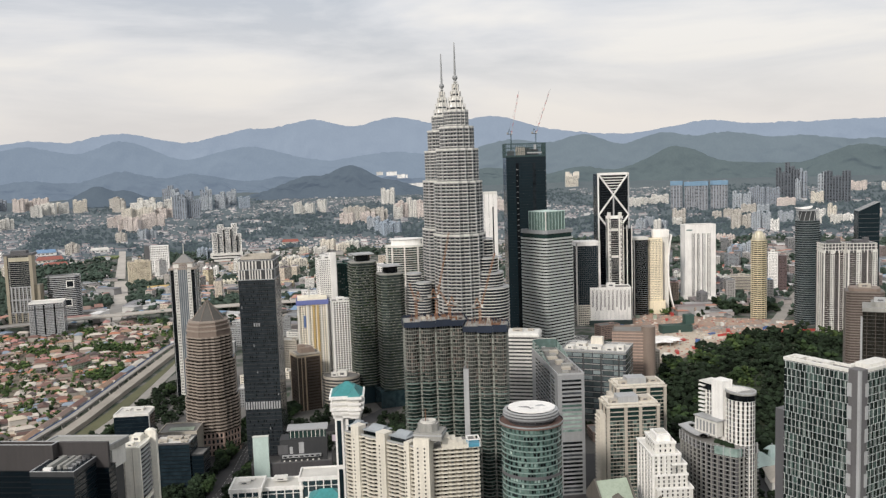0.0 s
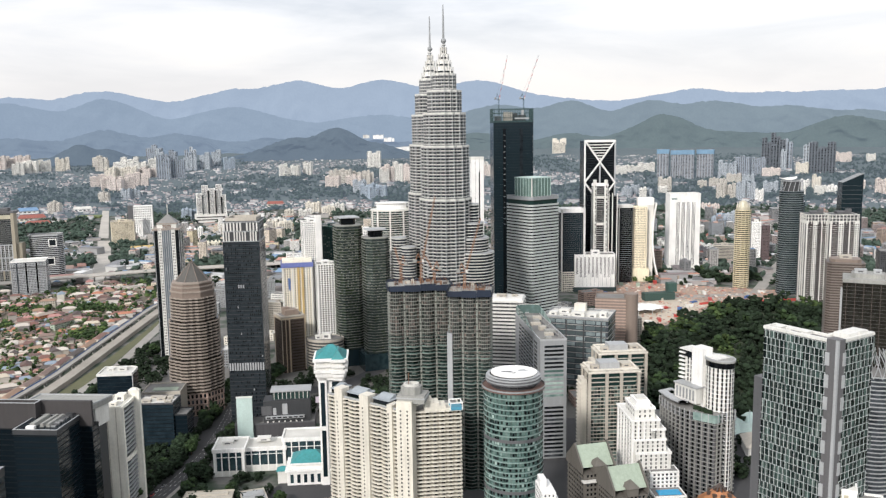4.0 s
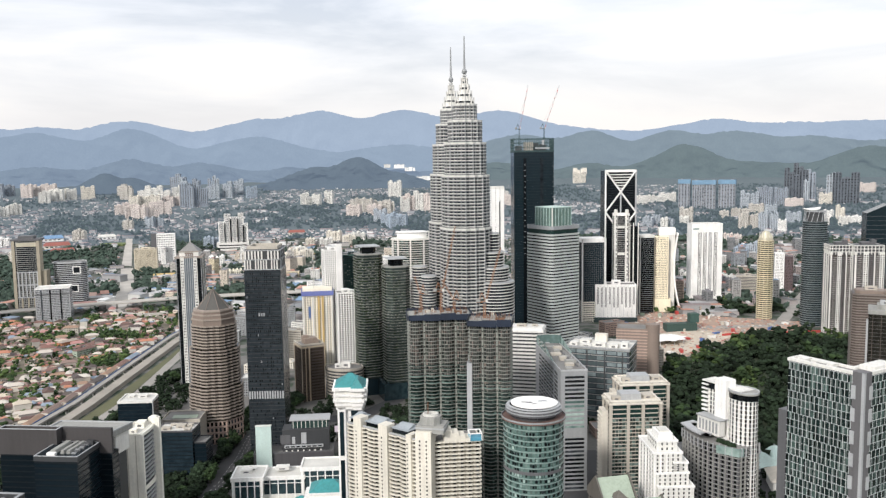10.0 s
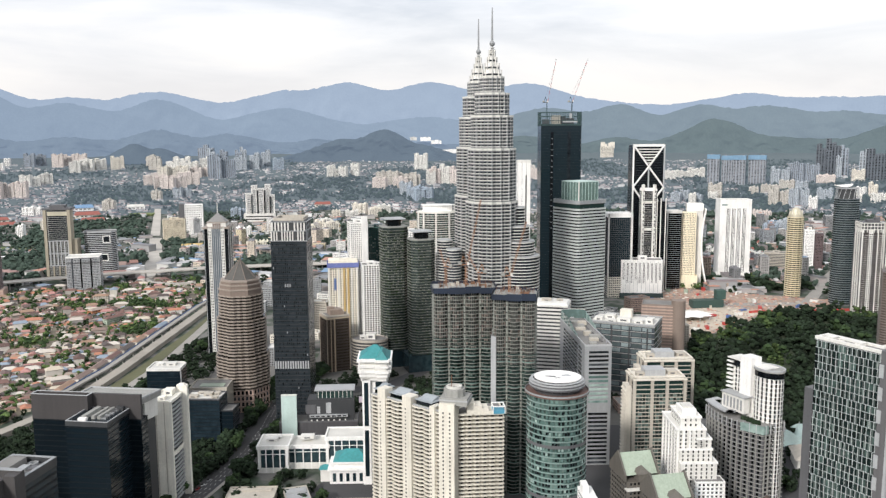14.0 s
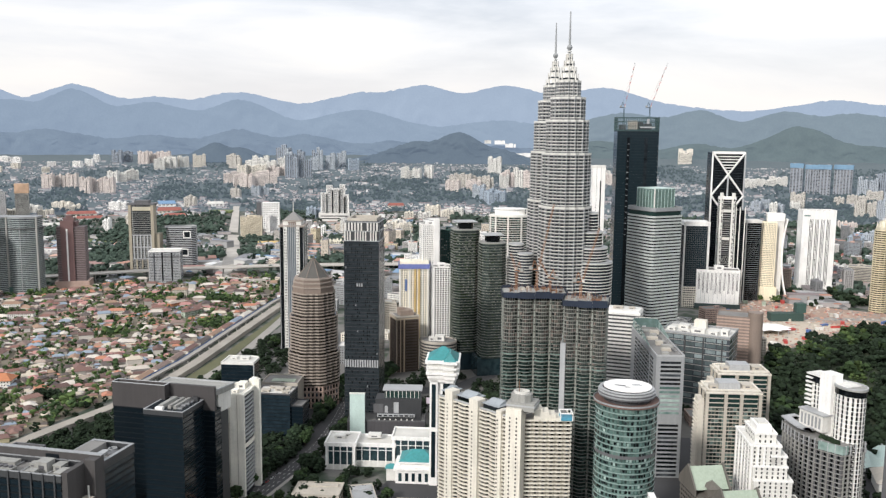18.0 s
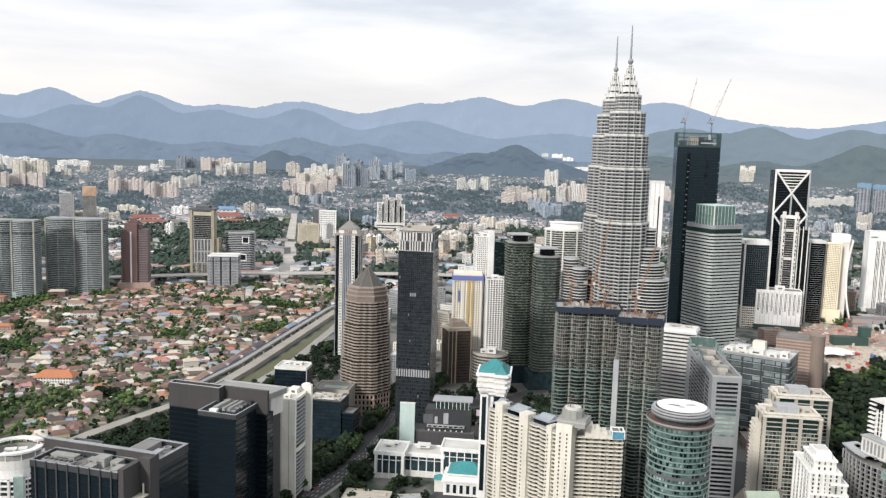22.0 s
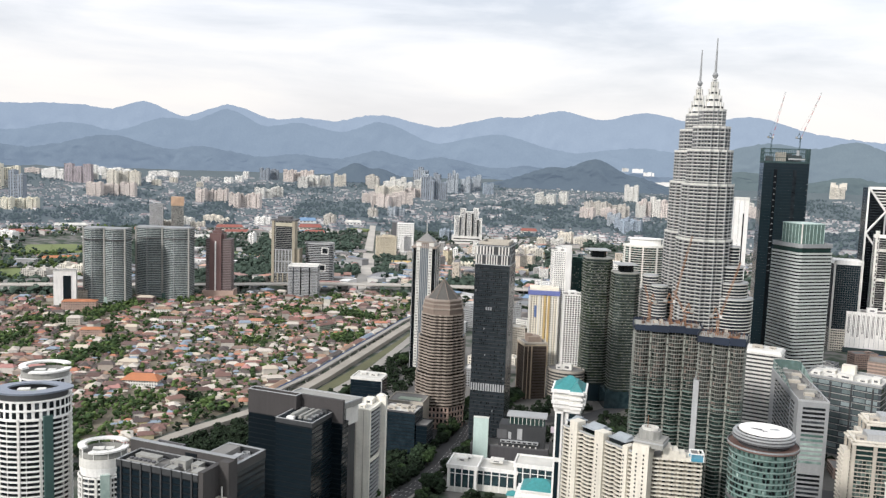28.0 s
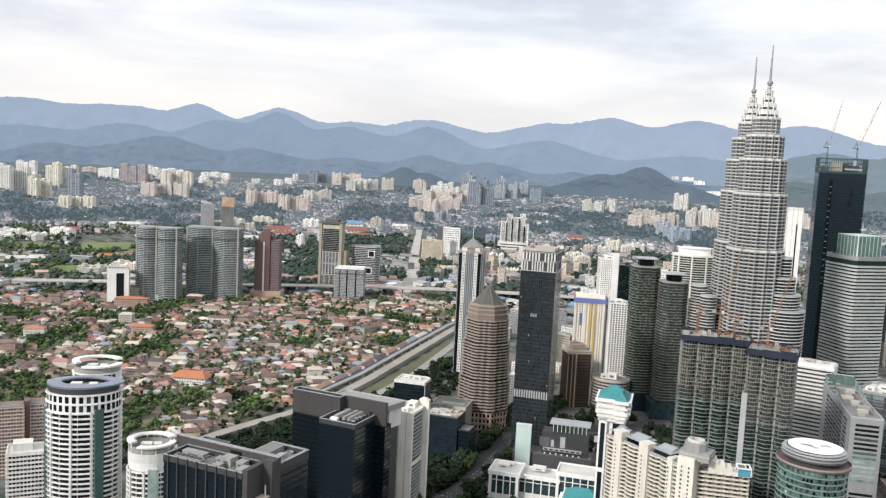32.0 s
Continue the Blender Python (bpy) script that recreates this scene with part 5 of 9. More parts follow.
# ---- round green glass tower ----
b = thing("round_glass_tower", 5.5, 588, "round green glass tower with a white helipad ring", "office tower")
b.scale = (1, 1, 0.952)
P = oval(21.4, 20, 40)
storeys(b, P, 0, 130, 4.0, G_GREEN, mat("pale_green_spandrel", (0.20, 0.27, 0.25), 0.4), 0.75, 0.25, win=G_GRID, win_w=1.5, win_s=1.7, win_h=2.3, body="glazing")
rnd = random.Random(3)
k, k2 = Kit(), Kit()
for f in range(31):
    for i in range(60):
        a = math.tau * i / 60
        if rnd.random() < 0.45:
            (k if rnd.random() < 0.6 else k2).box(21.35 * math.cos(a), 19.95 * math.sin(a), f * 4 + 2.0, 0.25, 1.5, 2.2, math.degrees(math.atan2(math.sin(a) / 20, math.cos(a) / 21.4)))
part("open_blinds", k, G_BLACK, b, kind="stuff")
part("pale_panes", k2, G_TEAL, b, kind="stuff")
for z in (52, 92):
    part("louvre_storey", Kit().tube(grow(P, 0.3), grow(P, -0.5), z, z + 2.4), DGREY, b)
part("terrace", Kit().prism(grow(P, 1.6), 130, 131), mat("terracotta_deck", (0.14, 0.085, 0.07)), b)
part("terrace_rail", Kit().tube(grow(P, 1.6), grow(P, 1.3), 131, 132.2), MGREY, b)
part("drum", Kit().prism(oval(16, 15, 36), 131, 138), CHAR, b)
part("drum_band", Kit().tube(oval(19.6, 18.2, 36), oval(15, 14, 36), 134.5, 138.0), DGREY, b)
part("drum_rib", Kit().tube(oval(20.1, 18.7, 36), oval(19, 17.6, 36), 135.8, 136.8), MGREY, b)
part("drum_lip", Kit().tube(oval(20.0, 18.6, 36), oval(18, 17, 36), 138.0, 138.9), LGREY, b)
part("helipad", Kit().prism(oval(16.8, 15.2, 36, 0.5, 0.5), 140.6, 141.5), WHITE, b, "white helipad disc")
part("helipad_ring", Kit().tube(oval(19, 17.5, 36), oval(17.2, 16, 36), 139.6, 140.4), LGREY, b)
for cx, cy, w, d, tn, m in ((-4.5, -1.5, 9.0, 3.0, -6, DGREY), (6.5, 2.5, 7.0, 5.0, 20, LGREY), (0.5, -4.5, 3.5, 1.4, 30, DGREY)):
    part("helipad_opening", Kit().prism(shift([(-w / 2, -d * 0.15), (w / 2, -d / 2), (w * 0.3, d / 2), (-w * 0.4, d * 0.3)], cx, cy, tn), 141.504, 141.6), m, b)
part("under_deck", Kit().prism(oval(14.5, 13.2, 30), 138.9, 140.6), BLACK, b)
for i in range(18):
    a = math.tau * i / 18
    part("bracket", Kit().bar((14 * math.cos(a), 13 * math.sin(a), 131), (18.5 * math.cos(a), 17 * math.sin(a), 134.5), 0.5), DGREY, b)
    part("ring_post", Kit().bar((17.5 * math.cos(a), 16.2 * math.sin(a), 138), (17.5 * math.cos(a), 16.2 * math.sin(a), 140), 0.5), DGREY, b)

# ---- grey slab, glass-screened block, white louvred block ----
b = placed("grey_slab", 104, 810, 5.5, "grey office slab with horizontal slit windows and glass-screened roof", "office block")
P = rect(25, 118)
storeys(b, P, 0, 114, 3.9, MGREY, None, body="wall")
for f in range(28):
    if f in (13, 14):
        continue
    part("slit_window", Kit().box(0.5, -58.9, 2 + f * 3.9, 18, 0.8, 2.0), G_DARK if f not in range(15, 22) else G_TEAL, b)
    for y, d in ((-40, 12), (5, 66)):
        part("side_band", Kit().box(-12.4, y, 1.6 + f * 3.9, 0.8, d, 2.1), G_BLUE, b)
parapet(b, P, 114, 1.4, 0.6, LGREY, ROOFC)
for i in range(9):
    part("plant_room", Kit().box(-3 + (i * 7 % 5) * 1.7, -50 + i * 11, 114.2, 6 + (i % 3) * 2, 6, 1.6 + (i * 5 % 4) * 0.7), BEIGE if i % 2 else GREYC, b)
for i in range(6):
    part("roof_duct", Kit().bar((6.5 - i * 0.4, -46 + i * 16, 115), (6.5 - i * 0.4, -34 + i * 16, 115), 1.1), DGREY, b)
    part("roof_rail_post", Kit().bar((9.5, -50 + i * 10, 114.2), (9.5, -50 + i * 10, 117), 0.3), LGREY, b)
PANE = glass("glass_screen", (0.16, 0.24, 0.225), (0.36, 0.47, 0.44), 0.5)
for i in range(11):
    part("glass_screen", Kit().box(-12.2, 52 - i * 7.2, 114, 0.4, 7.0, 9.5 - max(0, i - 5) * 1.3), PANE, b)
for i in range(7):
    part("glass_screen", Kit().box(12.2, 50 - i * 7.2, 114, 0.4, 7.0, 9.5 - i * 0.9), PANE, b)
part("glass_screen_end", Kit().prism([(12.4 * math.cos(math.pi * i / 12), 54 + 5 * math.sin(math.pi * i / 12)) for i in range(13)] + [(11.9 * math.cos(math.pi * (12 - i) / 12), 54 + 4.5 * math.sin(math.pi * (12 - i) / 12)) for i in range(13)], 114, 123.5), PANE, b)
part("screen_rail", Kit().prism([(12.6 * math.cos(math.pi * i / 12), 54 + 5.2 * math.sin(math.pi * i / 12)) for i in range(13)] + [(11.8 * math.cos(math.pi * (12 - i) / 12), 54 + 4.4 * math.sin(math.pi * (12 - i) / 12)) for i in range(13)], 123.5, 124), STEEL, b)
b = thing("white_louvred_block", 5.1, 895, "block wrapped in white horizontal louvres", "office block", -12)
storeys(b, rect(36, 30), 0, 126, 4.0, CHAR, OFFWHITE, 2.0, 0.7, body="core", band_name="louvre")
part("roof", Kit().prism(rect(37, 31), 126, 128, poly2=rect(34, 26)), OFFWHITE, b)
plant(b, [(-6, 0, 10, 8, 2), (8, 2, 6, 6, 1.6)], 128, BEIGE)
b = placed("glass_podium_block", 178, 1000, -22, "low grey-green glass block with rooftop machines", "building")
storeys(b, rect(78, 50), 0, 82, 6.8, G_SLATE, GREYC, 0.8, 0.3, win=glass("grey_sea_glass", (0.10, 0.128, 0.132), (0.25, 0.30, 0.305), 0.3), win_w=11.0, win_s=12.2, win_h=4.2, body="glazing")
parapet(b, rect(78, 50), 82, 1.6, 0.6, MGREY, ROOFL)
plant(b, [(-30, -10, 9, 9, 4), (-14, -14, 12, 7, 3), (0, -8, 16, 9, 5), (18, -10, 10, 10, 4), (30, -4, 8, 12, 6), (-20, 8, 12, 12, 4)], 82)
for i in range(4):
    part("facade_strip", Kit().box(-32 + i * 21, -25.3, 4, 1.6, 0.6, 76), CHAR, b)
part("roof_room", Kit().prism(rect(14, 10, -2, 14), 82, 93), CREAM, b)
part("roof_rail", Kit().tube(rect(79, 51), rect(78.4, 50.4), 84, 85), LGREY, b)
b = thing("brown_slab", 12.3, 1120, "light brown office block with a curved end", "building", -14)
storeys(b, rect(44, 40), 0, 84, 4, BROWNST, PINKST, 1.8, 0.3, body="wall")
part("round_end", Kit().prism(oval(9, 9, 20, 24, -14), 0, 92), BROWNST, b)
parapet(b, rect(44, 40), 84, 2, 0.6, BROWNST)

# ---- beige residences ----
for x, y, h, turn in [(156, 722, 97, 4), (174, 768, 101, 4)]:
    b = placed("beige_residence", x, y, turn, "beige residential tower with frame bays and terrace roof", "apartment tower", "beige residences")
    storeys(b, rect(44, 26), 0, h - 14, 3.3, BEIGE, BEIGE, 0.45, 0.35, win=G_GRID, win_w=2.75, win_s=3.0, win_h=2.6)
    storeys(b, rect(40, 24), h - 14, h - 2, 4, G_GREEN, BEIGE, 0.9, 0.4, body="penthouse_glazing")
    part("roof_slab", Kit().prism(rect(47, 29), h - 2, h - 0.5), CREAM, b)
    for x0 in (-22, -6.5, 6.5, 22):
        part("frame_pier", Kit().box(x0, -13.3, 0, 2.6, 1.6, h), BEIGE, b)
    for y0 in (-12, 0, 12):
        part("frame_pier", Kit().box(-22.3, y0, 0, 1.6, 2.6, h), BEIGE, b)
    part("side_balcony_wall", Kit().box(-24.5, 3, 0, 5, 14, h - 10), CREAM, b)
    for f in range(int(h / 3.3) - 4):
        part("side_balcony", Kit().box(-27.2, 3, 3 + f * 3.3, 2, 15, 1.1), CREAM, b)
    part("penthouse", Kit().prism(rect(18, 14, -2, 2), h - 0.5, h + 5), LGREY, b)
    part("terrace_frame", Kit().tube(rect(44, 26), rect(41, 23), h + 0.5, h + 1.5), CREAM, b)
    plant(b, [(14, 2, 8, 9, 3), (-15, -3, 7, 6, 3)], h - 0.5, BEIGE)

# ---- white stepped residence ----
b = placed("white_stepped_residence", 160, 622, 3, "white stepped apartment building with many small windows", "apartment tower")
b.scale = (0.9, 1, 0.95)
for w, d, x, y, z0, z1 in [(24, 40, -2, 6, 0, 92), (17, 26, -1, 4, 92, 100), (27, 30, 2, 0, 0, 76), (12, 20, 9, -4, 0, 84), (30, 20, 4, -8, 0, 66)]:
    storeys(b, rect(w, d, x, y), z0, z1, 3.3, OFFWHITE, OFFWHITE, 0.25, 0.2, win=G_WIN, win_w=1.3, win_s=4.3, win_h=2.0)
    part("cornice", Kit().tube(grow(rect(w, d, x, y), 0.7), grow(rect(w, d, x, y), -0.5), z1 - 0.6, z1 + 0.9), WHITE, b)
part("top_box", Kit().prism(rect(12, 17, -1, 4), 100, 105), WHITE, b)
part("top_skylight", Kit().prism(rect(8, 10, -1, 4), 105, 106.4), ROOFL, b)
for x in (-13, -8, -3):
    part("pilaster", Kit().box(x, -14.3, 0, 1.4, 1.2, 92), WHITE, b)
for y in (-10, -2, 6, 14, 22):
    part("pilaster", Kit().box(-14.2, y, 0, 1.2, 1.6, 92), WHITE, b)
b = placed("white_pool_block", 171, 592, 3, "white apartment block with a blue rooftop pool", "apartment block")
storeys(b, rect(24, 22), 0, 38, 3.3, OFFWHITE, OFFWHITE, 0.6, 0.3, win=G_DARK, win_w=2.1, win_s=3.2, win_h=2.3)
storeys(b, rect(22, 12, 1, 12), 38, 50, 3.3, WHITE, OFFWHITE, 0.6, 0.3, win=G_WIN, win_w=1.6, win_s=3.2, win_h=1.6)
parapet(b, rect(24, 22), 38, 1.2, 0.5, WHITE)
part("pool", Kit().prism(rect(17, 8, 1, -3), 38.16, 38.9), mat("pool_water", (0.03, 0.30, 0.55), 0.08), b, "blue swimming pool")
parapet(b, rect(22, 12, 1, 12), 50, 1.0, 0.5, WHITE)

# ---- residence with round bays by the park ----
b = placed("round_bay_residence", 222, 676, -61, "white residential tower above a curved grey wing", "apartment tower")
b.scale = (1, 1, 1.09)
PL = [(-33 + 62 * i / 12, -13 - 8 * math.sin(math.pi * i / 12)) for i in range(13)] + [(29, 12), (-33, 12)]
storeys(b, grow(PL, -1), 0, 70, 3.3, DGREY, GREYC, 0.45, 0.7, win=G_BLACK, win_w=1.9, win_s=2.5, win_h=2.3, band_name="balcony")
posts(b, "bay_pier", grow(PL, -0.9), 4.6, 0.5, 1.2, 0, 64, GREYC)
posts(b, "terrace_post", PL, 4.6, 0.5, 0.8, 64, 71, LGREY)
part("glass_crown", Kit().prism([(12, -20.4), (29.5, -13.6), (29.5, -8), (12, -8)], 64.6, 70.5), G_TEAL, b)
part("roof_terrace", Kit().prism(grow(PL, -0.6), 70, 70.6), ROOFC, b)
part("curved_canopy", Kit().tube([(p[0] - 1, p[1] - 1) for p in PL[:7]] + [(-6, 0), (-34, 0)], [(p[0] + 4, p[1] + 5) for p in PL[:7]] + [(-8, -2), (-30, -2)], 74, 75), LGREY, b)
storeys(b, rect(34, 15, 3, 4), 70, 110, 3.3, OFFWHITE, WHITE, 0.3, 0.12, win=G_DARK, win_w=1.5, win_s=3.4, win_h=2.6)
part("west_crown", Kit().prism(rect(12, 13, -12, 2), 106, 111), G_BLACK, b)
part("west_crown_roof", Kit().prism(rect(14, 15, -12, 2), 111, 112), OFFWHITE, b)
part("core_wall", Kit().box(2, -1, 70, 12, 11, 46), WHITE, b)
for f in range(12):
    part("west_balcony", Kit().box(-15.5, -5, 72 + f * 3.3, 6, 3, 1.0), WHITE, b)
storeys(b, oval(12.5, 9.6, 20, 17.5, 3.2), 0, 104, 3.3, OFFWHITE, WHITE, 0.3, 0.12, win=G_DARK, win_w=1.5, win_s=9.0, win_h=2.75, body="bay_wall", band_name="bay_band")
part("bay_crown", Kit().prism(oval(12.7, 9.8, 28, 17.5, 3.2), 104, 108.5), G_BLACK, b)
part("bay_roof", Kit().prism(oval(13.4, 10.4, 28, 17.5, 3.2), 108.5, 109.6), GREYC, b)
part("bay_rim", Kit().tube(oval(13.5, 10.5, 28, 17.5, 3.2), oval(12.6, 9.7, 28, 17.5, 3.2), 109.6, 110.6), LGREY, b)
part("sign_wall", Kit().prism(rect(24, 8, -4, -9), 74, 86), OFFWHITE, b)
for i in range(6):
    part("sign_slat", Kit().box(-13 + i * 3.6, -13.2, 76, 1.6, 0.5, 8), MGREY, b)
part("sign_wall_roof", Kit().prism(rect(26, 10, -4, -9), 86, 86.8), LGREY, b)
for i in range(9):
    part("terrace_shrub", Kit().prism(oval(2.0, 1.6, 7, 8 + i * 1.9, -14 + (i % 3)), 70.6, 73.5, poly2=oval(1.0, 0.9, 7, 8 + i * 1.9, -14 + (i % 3))), LEAFD, b)

# ---- gabled stone building with verdigris roofs ----
BRST = mat("grey_brown_stone", (0.125, 0.115, 0.10), 0.85)
for x, y, turn, h in [(117, 606, 14, 62), (134, 574, 14, 58)]:
    b = placed("gabled_block", x, y, turn, "grey-brown stone block with gables and verdigris roof", "building", "gabled blocks")
    storeys(b, rect(24, 30), 0, h - 8, 3.6, BRST, BRST, 0.8, 0.5, win=G_DARK, win_w=1.5, win_s=3.0, win_h=2.0)
    for sx, sy, L, tn in [(24, 14, 30, 0)]:
        k = Kit()
        k.v += [(-12.5, -13, h - 4), (12.5, -13, h - 4), (12.5, 13, h - 4), (-12.5, 13, h - 4), (-12.5, 0, h + 9), (12.5, 0, h + 9)]
        k.f += [(0, 1, 5, 4), (2, 3, 4, 5), (3, 2, 1, 0)]
        part("verdigris_roof", k, VERDI, b, "pale green copper roof")
    for s in (-1, 1):
        g = Kit()
        for t in (0, 1):
            xx = s * (12.6 + t * 1.2)
            g.v += [(xx, -14.5, h - 8), (xx, 14.5, h - 8), (xx, 14.5, h - 3), (xx, 0, h + 11), (xx, -14.5, h - 3)]
        g.f += [(0, 1, 2, 3, 4), (9, 8, 7, 6, 5)] + [(i, (i + 1) % 5, 5 + (i + 1) % 5, 5 + i) for i in range(5)]
        part("gable_wall", g, BRST, b)
    part("dormer", Kit().prism([(-4, -17), (4, -17), (4, -8), (-4, -8)], h - 8, h - 2), BRST, b)
    part("dormer_roof", Kit().hip(10, 11, h - 2, 5, 0.1, 0, -12.5), BRST, b)
    part("terrace_band", Kit().box(0, -16, h - 14, 27, 5, 1.2), OFFWHITE, b)
b = placed("white_slab_block", 71, 520, 5, "narrow white slab building with small square windows", "apartment block")
storeys(b, rect(9, 22), 0, 76, 3.3, WHITE, None, win=G_DARK, win_w=0.9, win_s=2.6, win_h=1.2)
for f in range(22):
    part("side_balcony", Kit().box(5.4, -6, 1 + f * 3.3, 2.4, 8, 1.1), WHITE, b)
part("stair_tower", Kit().box(-2, 2, 76, 4, 9, 6), WHITE, b)
b = placed("copper_pavilion", 213, 597, 0, "terraced brown building with an octagonal copper roof", "building")
b.scale = (1.22, 1.22, 1.2)
for i, r in enumerate((30, 25, 20)):
    part("terrace", Kit().prism(oval(r, r * 0.8, 12), i * 6, i * 6 + 6), DBROWN, b)
    part("terrace_edge", Kit().tube(oval(r + 0.6, r * 0.8 + 0.6, 12), oval(r - 1, r * 0.8 - 1, 12), i * 6 + 5.4, i * 6 + 6.8), DBROWN, b)
    for j in range(5):
        a = math.pi + math.pi * (j + 0.5) / 5
        part("planter", Kit().prism(oval(1.5, 1.5, 8, (r - 2.6) * math.cos(a), (r - 2.6) * 0.8 * math.sin(a)), i * 6 + 6, i * 6 + 7.0, poly2=oval(1.7, 1.7, 8, (r - 2.6) * math.cos(a), (r - 2.6) * 0.8 * math.sin(a))), (BEIGE, DBROWN, LEAFD)[j % 3], b)
part("drum", Kit().prism(oval(13.5, 13.5, 8), 18, 21), DBROWN, b)
for i in range(8):
    a, a2 = math.tau * i / 8, math.tau * (i + 1) / 8
    k = Kit()
    k.prism([(14.5 * math.cos(a), 14.5 * math.sin(a)), (14.5 * math.cos(a2), 14.5 * math.sin(a2)), (0.2 * math.cos(a2), 0.2 * math.sin(a2)), (0.2 * math.cos(a), 0.2 * math.sin(a))], 20.5, 21,
            poly2=[(13 * math.cos(a), 13 * math.sin(a)), (13 * math.cos(a2), 13 * math.sin(a2)), (5 * math.cos(a2), 5 * math.sin(a2)), (5 * math.cos(a), 5 * math.sin(a))])
    k.v[-4:] = [(13.9 * math.cos(a), 13.9 * math.sin(a), 22), (13.9 * math.cos(a2), 13.9 * math.sin(a2), 22), (4 * math.cos(a2), 4 * math.sin(a2), 30), (4 * math.cos(a), 4 * math.sin(a), 30)]
    part("copper_panel", k, COPPER, b, "copper roof panel")
    part("star_frame", Kit().bar((4 * math.cos(a), 4 * math.sin(a), 30), (0, 0, 34), 1.0), DBROWN, b)
    part("star_panel", Kit().prism([(5 * math.cos(a), 5 * math.sin(a)), (6.5 * math.cos(a + 0.25), 6.5 * math.sin(a + 0.25)), (8 * math.cos(a), 8 * math.sin(a)), (6.5 * math.cos(a - 0.25), 6.5 * math.sin(a - 0.25))], 27, 29.2), DBROWN, b)
b = placed("white_hotel", 240, 462, -24, "white hotel block with deep window bays and a roof sign", "hotel")
storeys(b, rect(40, 30), 0, 88, 3.3, WHITE, None, win=G_DARK, win_w=1.7, win_s=2.8, win_h=2.2)
posts(b, "bay_fin", rect(40, 30), 2.8, 0.7, 1.0, 0, 88, WHITE)
parapet(b, rect(40, 30), 88, 1.4, 0.6, WHITE)
part("roof_room", Kit().prism(rect(18, 12, -4, 0), 88, 97), WHITE, b)
part("roof_room_side", Kit().prism(rect(8, 10, -14, 2), 88, 93), WHITE, b)
part("roof_room_top", Kit().tube(rect(18.4, 12.4, -4, 0), rect(16, 10, -4, 0), 97, 98.4), WHITE, b)
for i in range(3):
    part("sign_block", Kit().box(-8 + i * 3.6, -6.3, 91, 2.4, 0.4, 4), GOLD, b, "gold sign shape")

# ---- towers at the park's far edge ----
b = placed("bronze_glass_block", 480, 905, -26, "bronze glass office block with a stepped roof", "office block")
storeys(b, rect(50, 40), 0, 136, 4, glass("olive_bronze_glass", (0.016, 0.0155, 0.013), (0.062, 0.060, 0.050), 0.3), mat("grey_brown_band", (0.050, 0.047, 0.043), 0.4), 0.5, 0.15, body="glazing", fin=DBROWN, fin_s=8.3, fin_w=0.5, fin_d=0.3)
part("roof_band", Kit().prism(rect(51, 41), 136, 140), GREYC, b)
part("roof_step", Kit().prism(chamfer(34, 24, 5), 140, 145), GREYC, b)
plant(b, [(-8, -4, 12, 8, 4), (9, 2, 8, 10, 3)], 145, LGREY)
part("side_fin", Kit().box(-25.5, -12, 0, 3, 14, 128), LGREY, b)
b = placed("black_streaked_tower", 381, 636, -32, "black tower with broken white light strips", "tower")
part("wall", Kit().prism(rect(26, 26), 0, 166), G_BLACK, b)
rnd = random.Random(11)
k = Kit()
for i in range(20):
    for j in range(13):
        if rnd.random() < 0.5:
            k.box(-12.4 + i * 1.3, -13.1, 8 + j * 12 + rnd.uniform(0, 4), 0.4, 0.4, rnd.uniform(4, 9))
            k.box(-13.1, -12.4 + i * 1.3, 8 + j * 12 + rnd.uniform(0, 4), 0.4, 0.4, rnd.uniform(4, 9))
part("white_strips", k, LGREY, b, kind="stuff")
storeys(b, rect(27, 27), 166, 188, 4, CHAR, GREYC, 0.7, 0.6, win=G_DARK, win_w=2, win_s=3.4, win_h=2)
parapet(b, rect(27, 27), 188, 1.5, 0.6, GREYC)
b = placed("banded_tower", 352, 647, -28, "tower with curved white balcony bands and a lattice crown", "apartment tower")
storeys(b, oval(17, 14, 24), 0, 110, 3.4, G_DARK, LGREY, 0.7, 1.2, body="glazing", band_name="balcony")
part("roof", Kit().prism(oval(16, 13, 24), 110, 110.6), ROOFC, b)
for i in range(16):
    a = math.tau * i / 16
    for s_ in (-1, 1):
        pts = [(17 * (1 - 0.06 * q * q) * math.cos(a + s_ * q * 0.14), 14 * (1 - 0.06 * q * q) * math.sin(a + s_ * q * 0.14), 108 + 7.0 * q) for q in range(4)]
        k = Kit()
        for p, q in zip(pts, pts[1:]):
            k.bar(p, q, 0.5)
        part("crown_arch", k, LGREY, b)
b = placed("brown_strip_tower", 330, 540, -30, "dark brown tower with pale strips and glass roof room", "tower")
storeys(b, rect(24, 24), 0, 122, 4, DBROWN, CHAR, 0.8, 0.2, body="wall")
posts(b, "pale_strip", rect(24, 24), 4, 0.4, 0.4, 30, 120, LGREY)
parapet(b, rect(24, 24), 122, 2, 0.6, BEIGE)
part("roof_room", Kit().prism(rect(9, 9), 122, 131), G_GREEN, b)
b = thing("brown_banded_block", 26.6, 1190, "brown apartment block with grey balcony bands by the park", "apartment block", -20)
storeys(b, chamfer(44, 36, 5), 0, 132, 3.4, DBROWN, mat("warm_grey_balcony", (0.205, 0.178, 0.158), 0.7), 1.4, 0.7, body="wall", band_name="balcony")
part("roof_step", Kit().prism(chamfer(36, 28, 5), 132, 136), BROWNST, b)
plant(b, [(0, 0, 14, 10, 4)], 136, BEIGE)
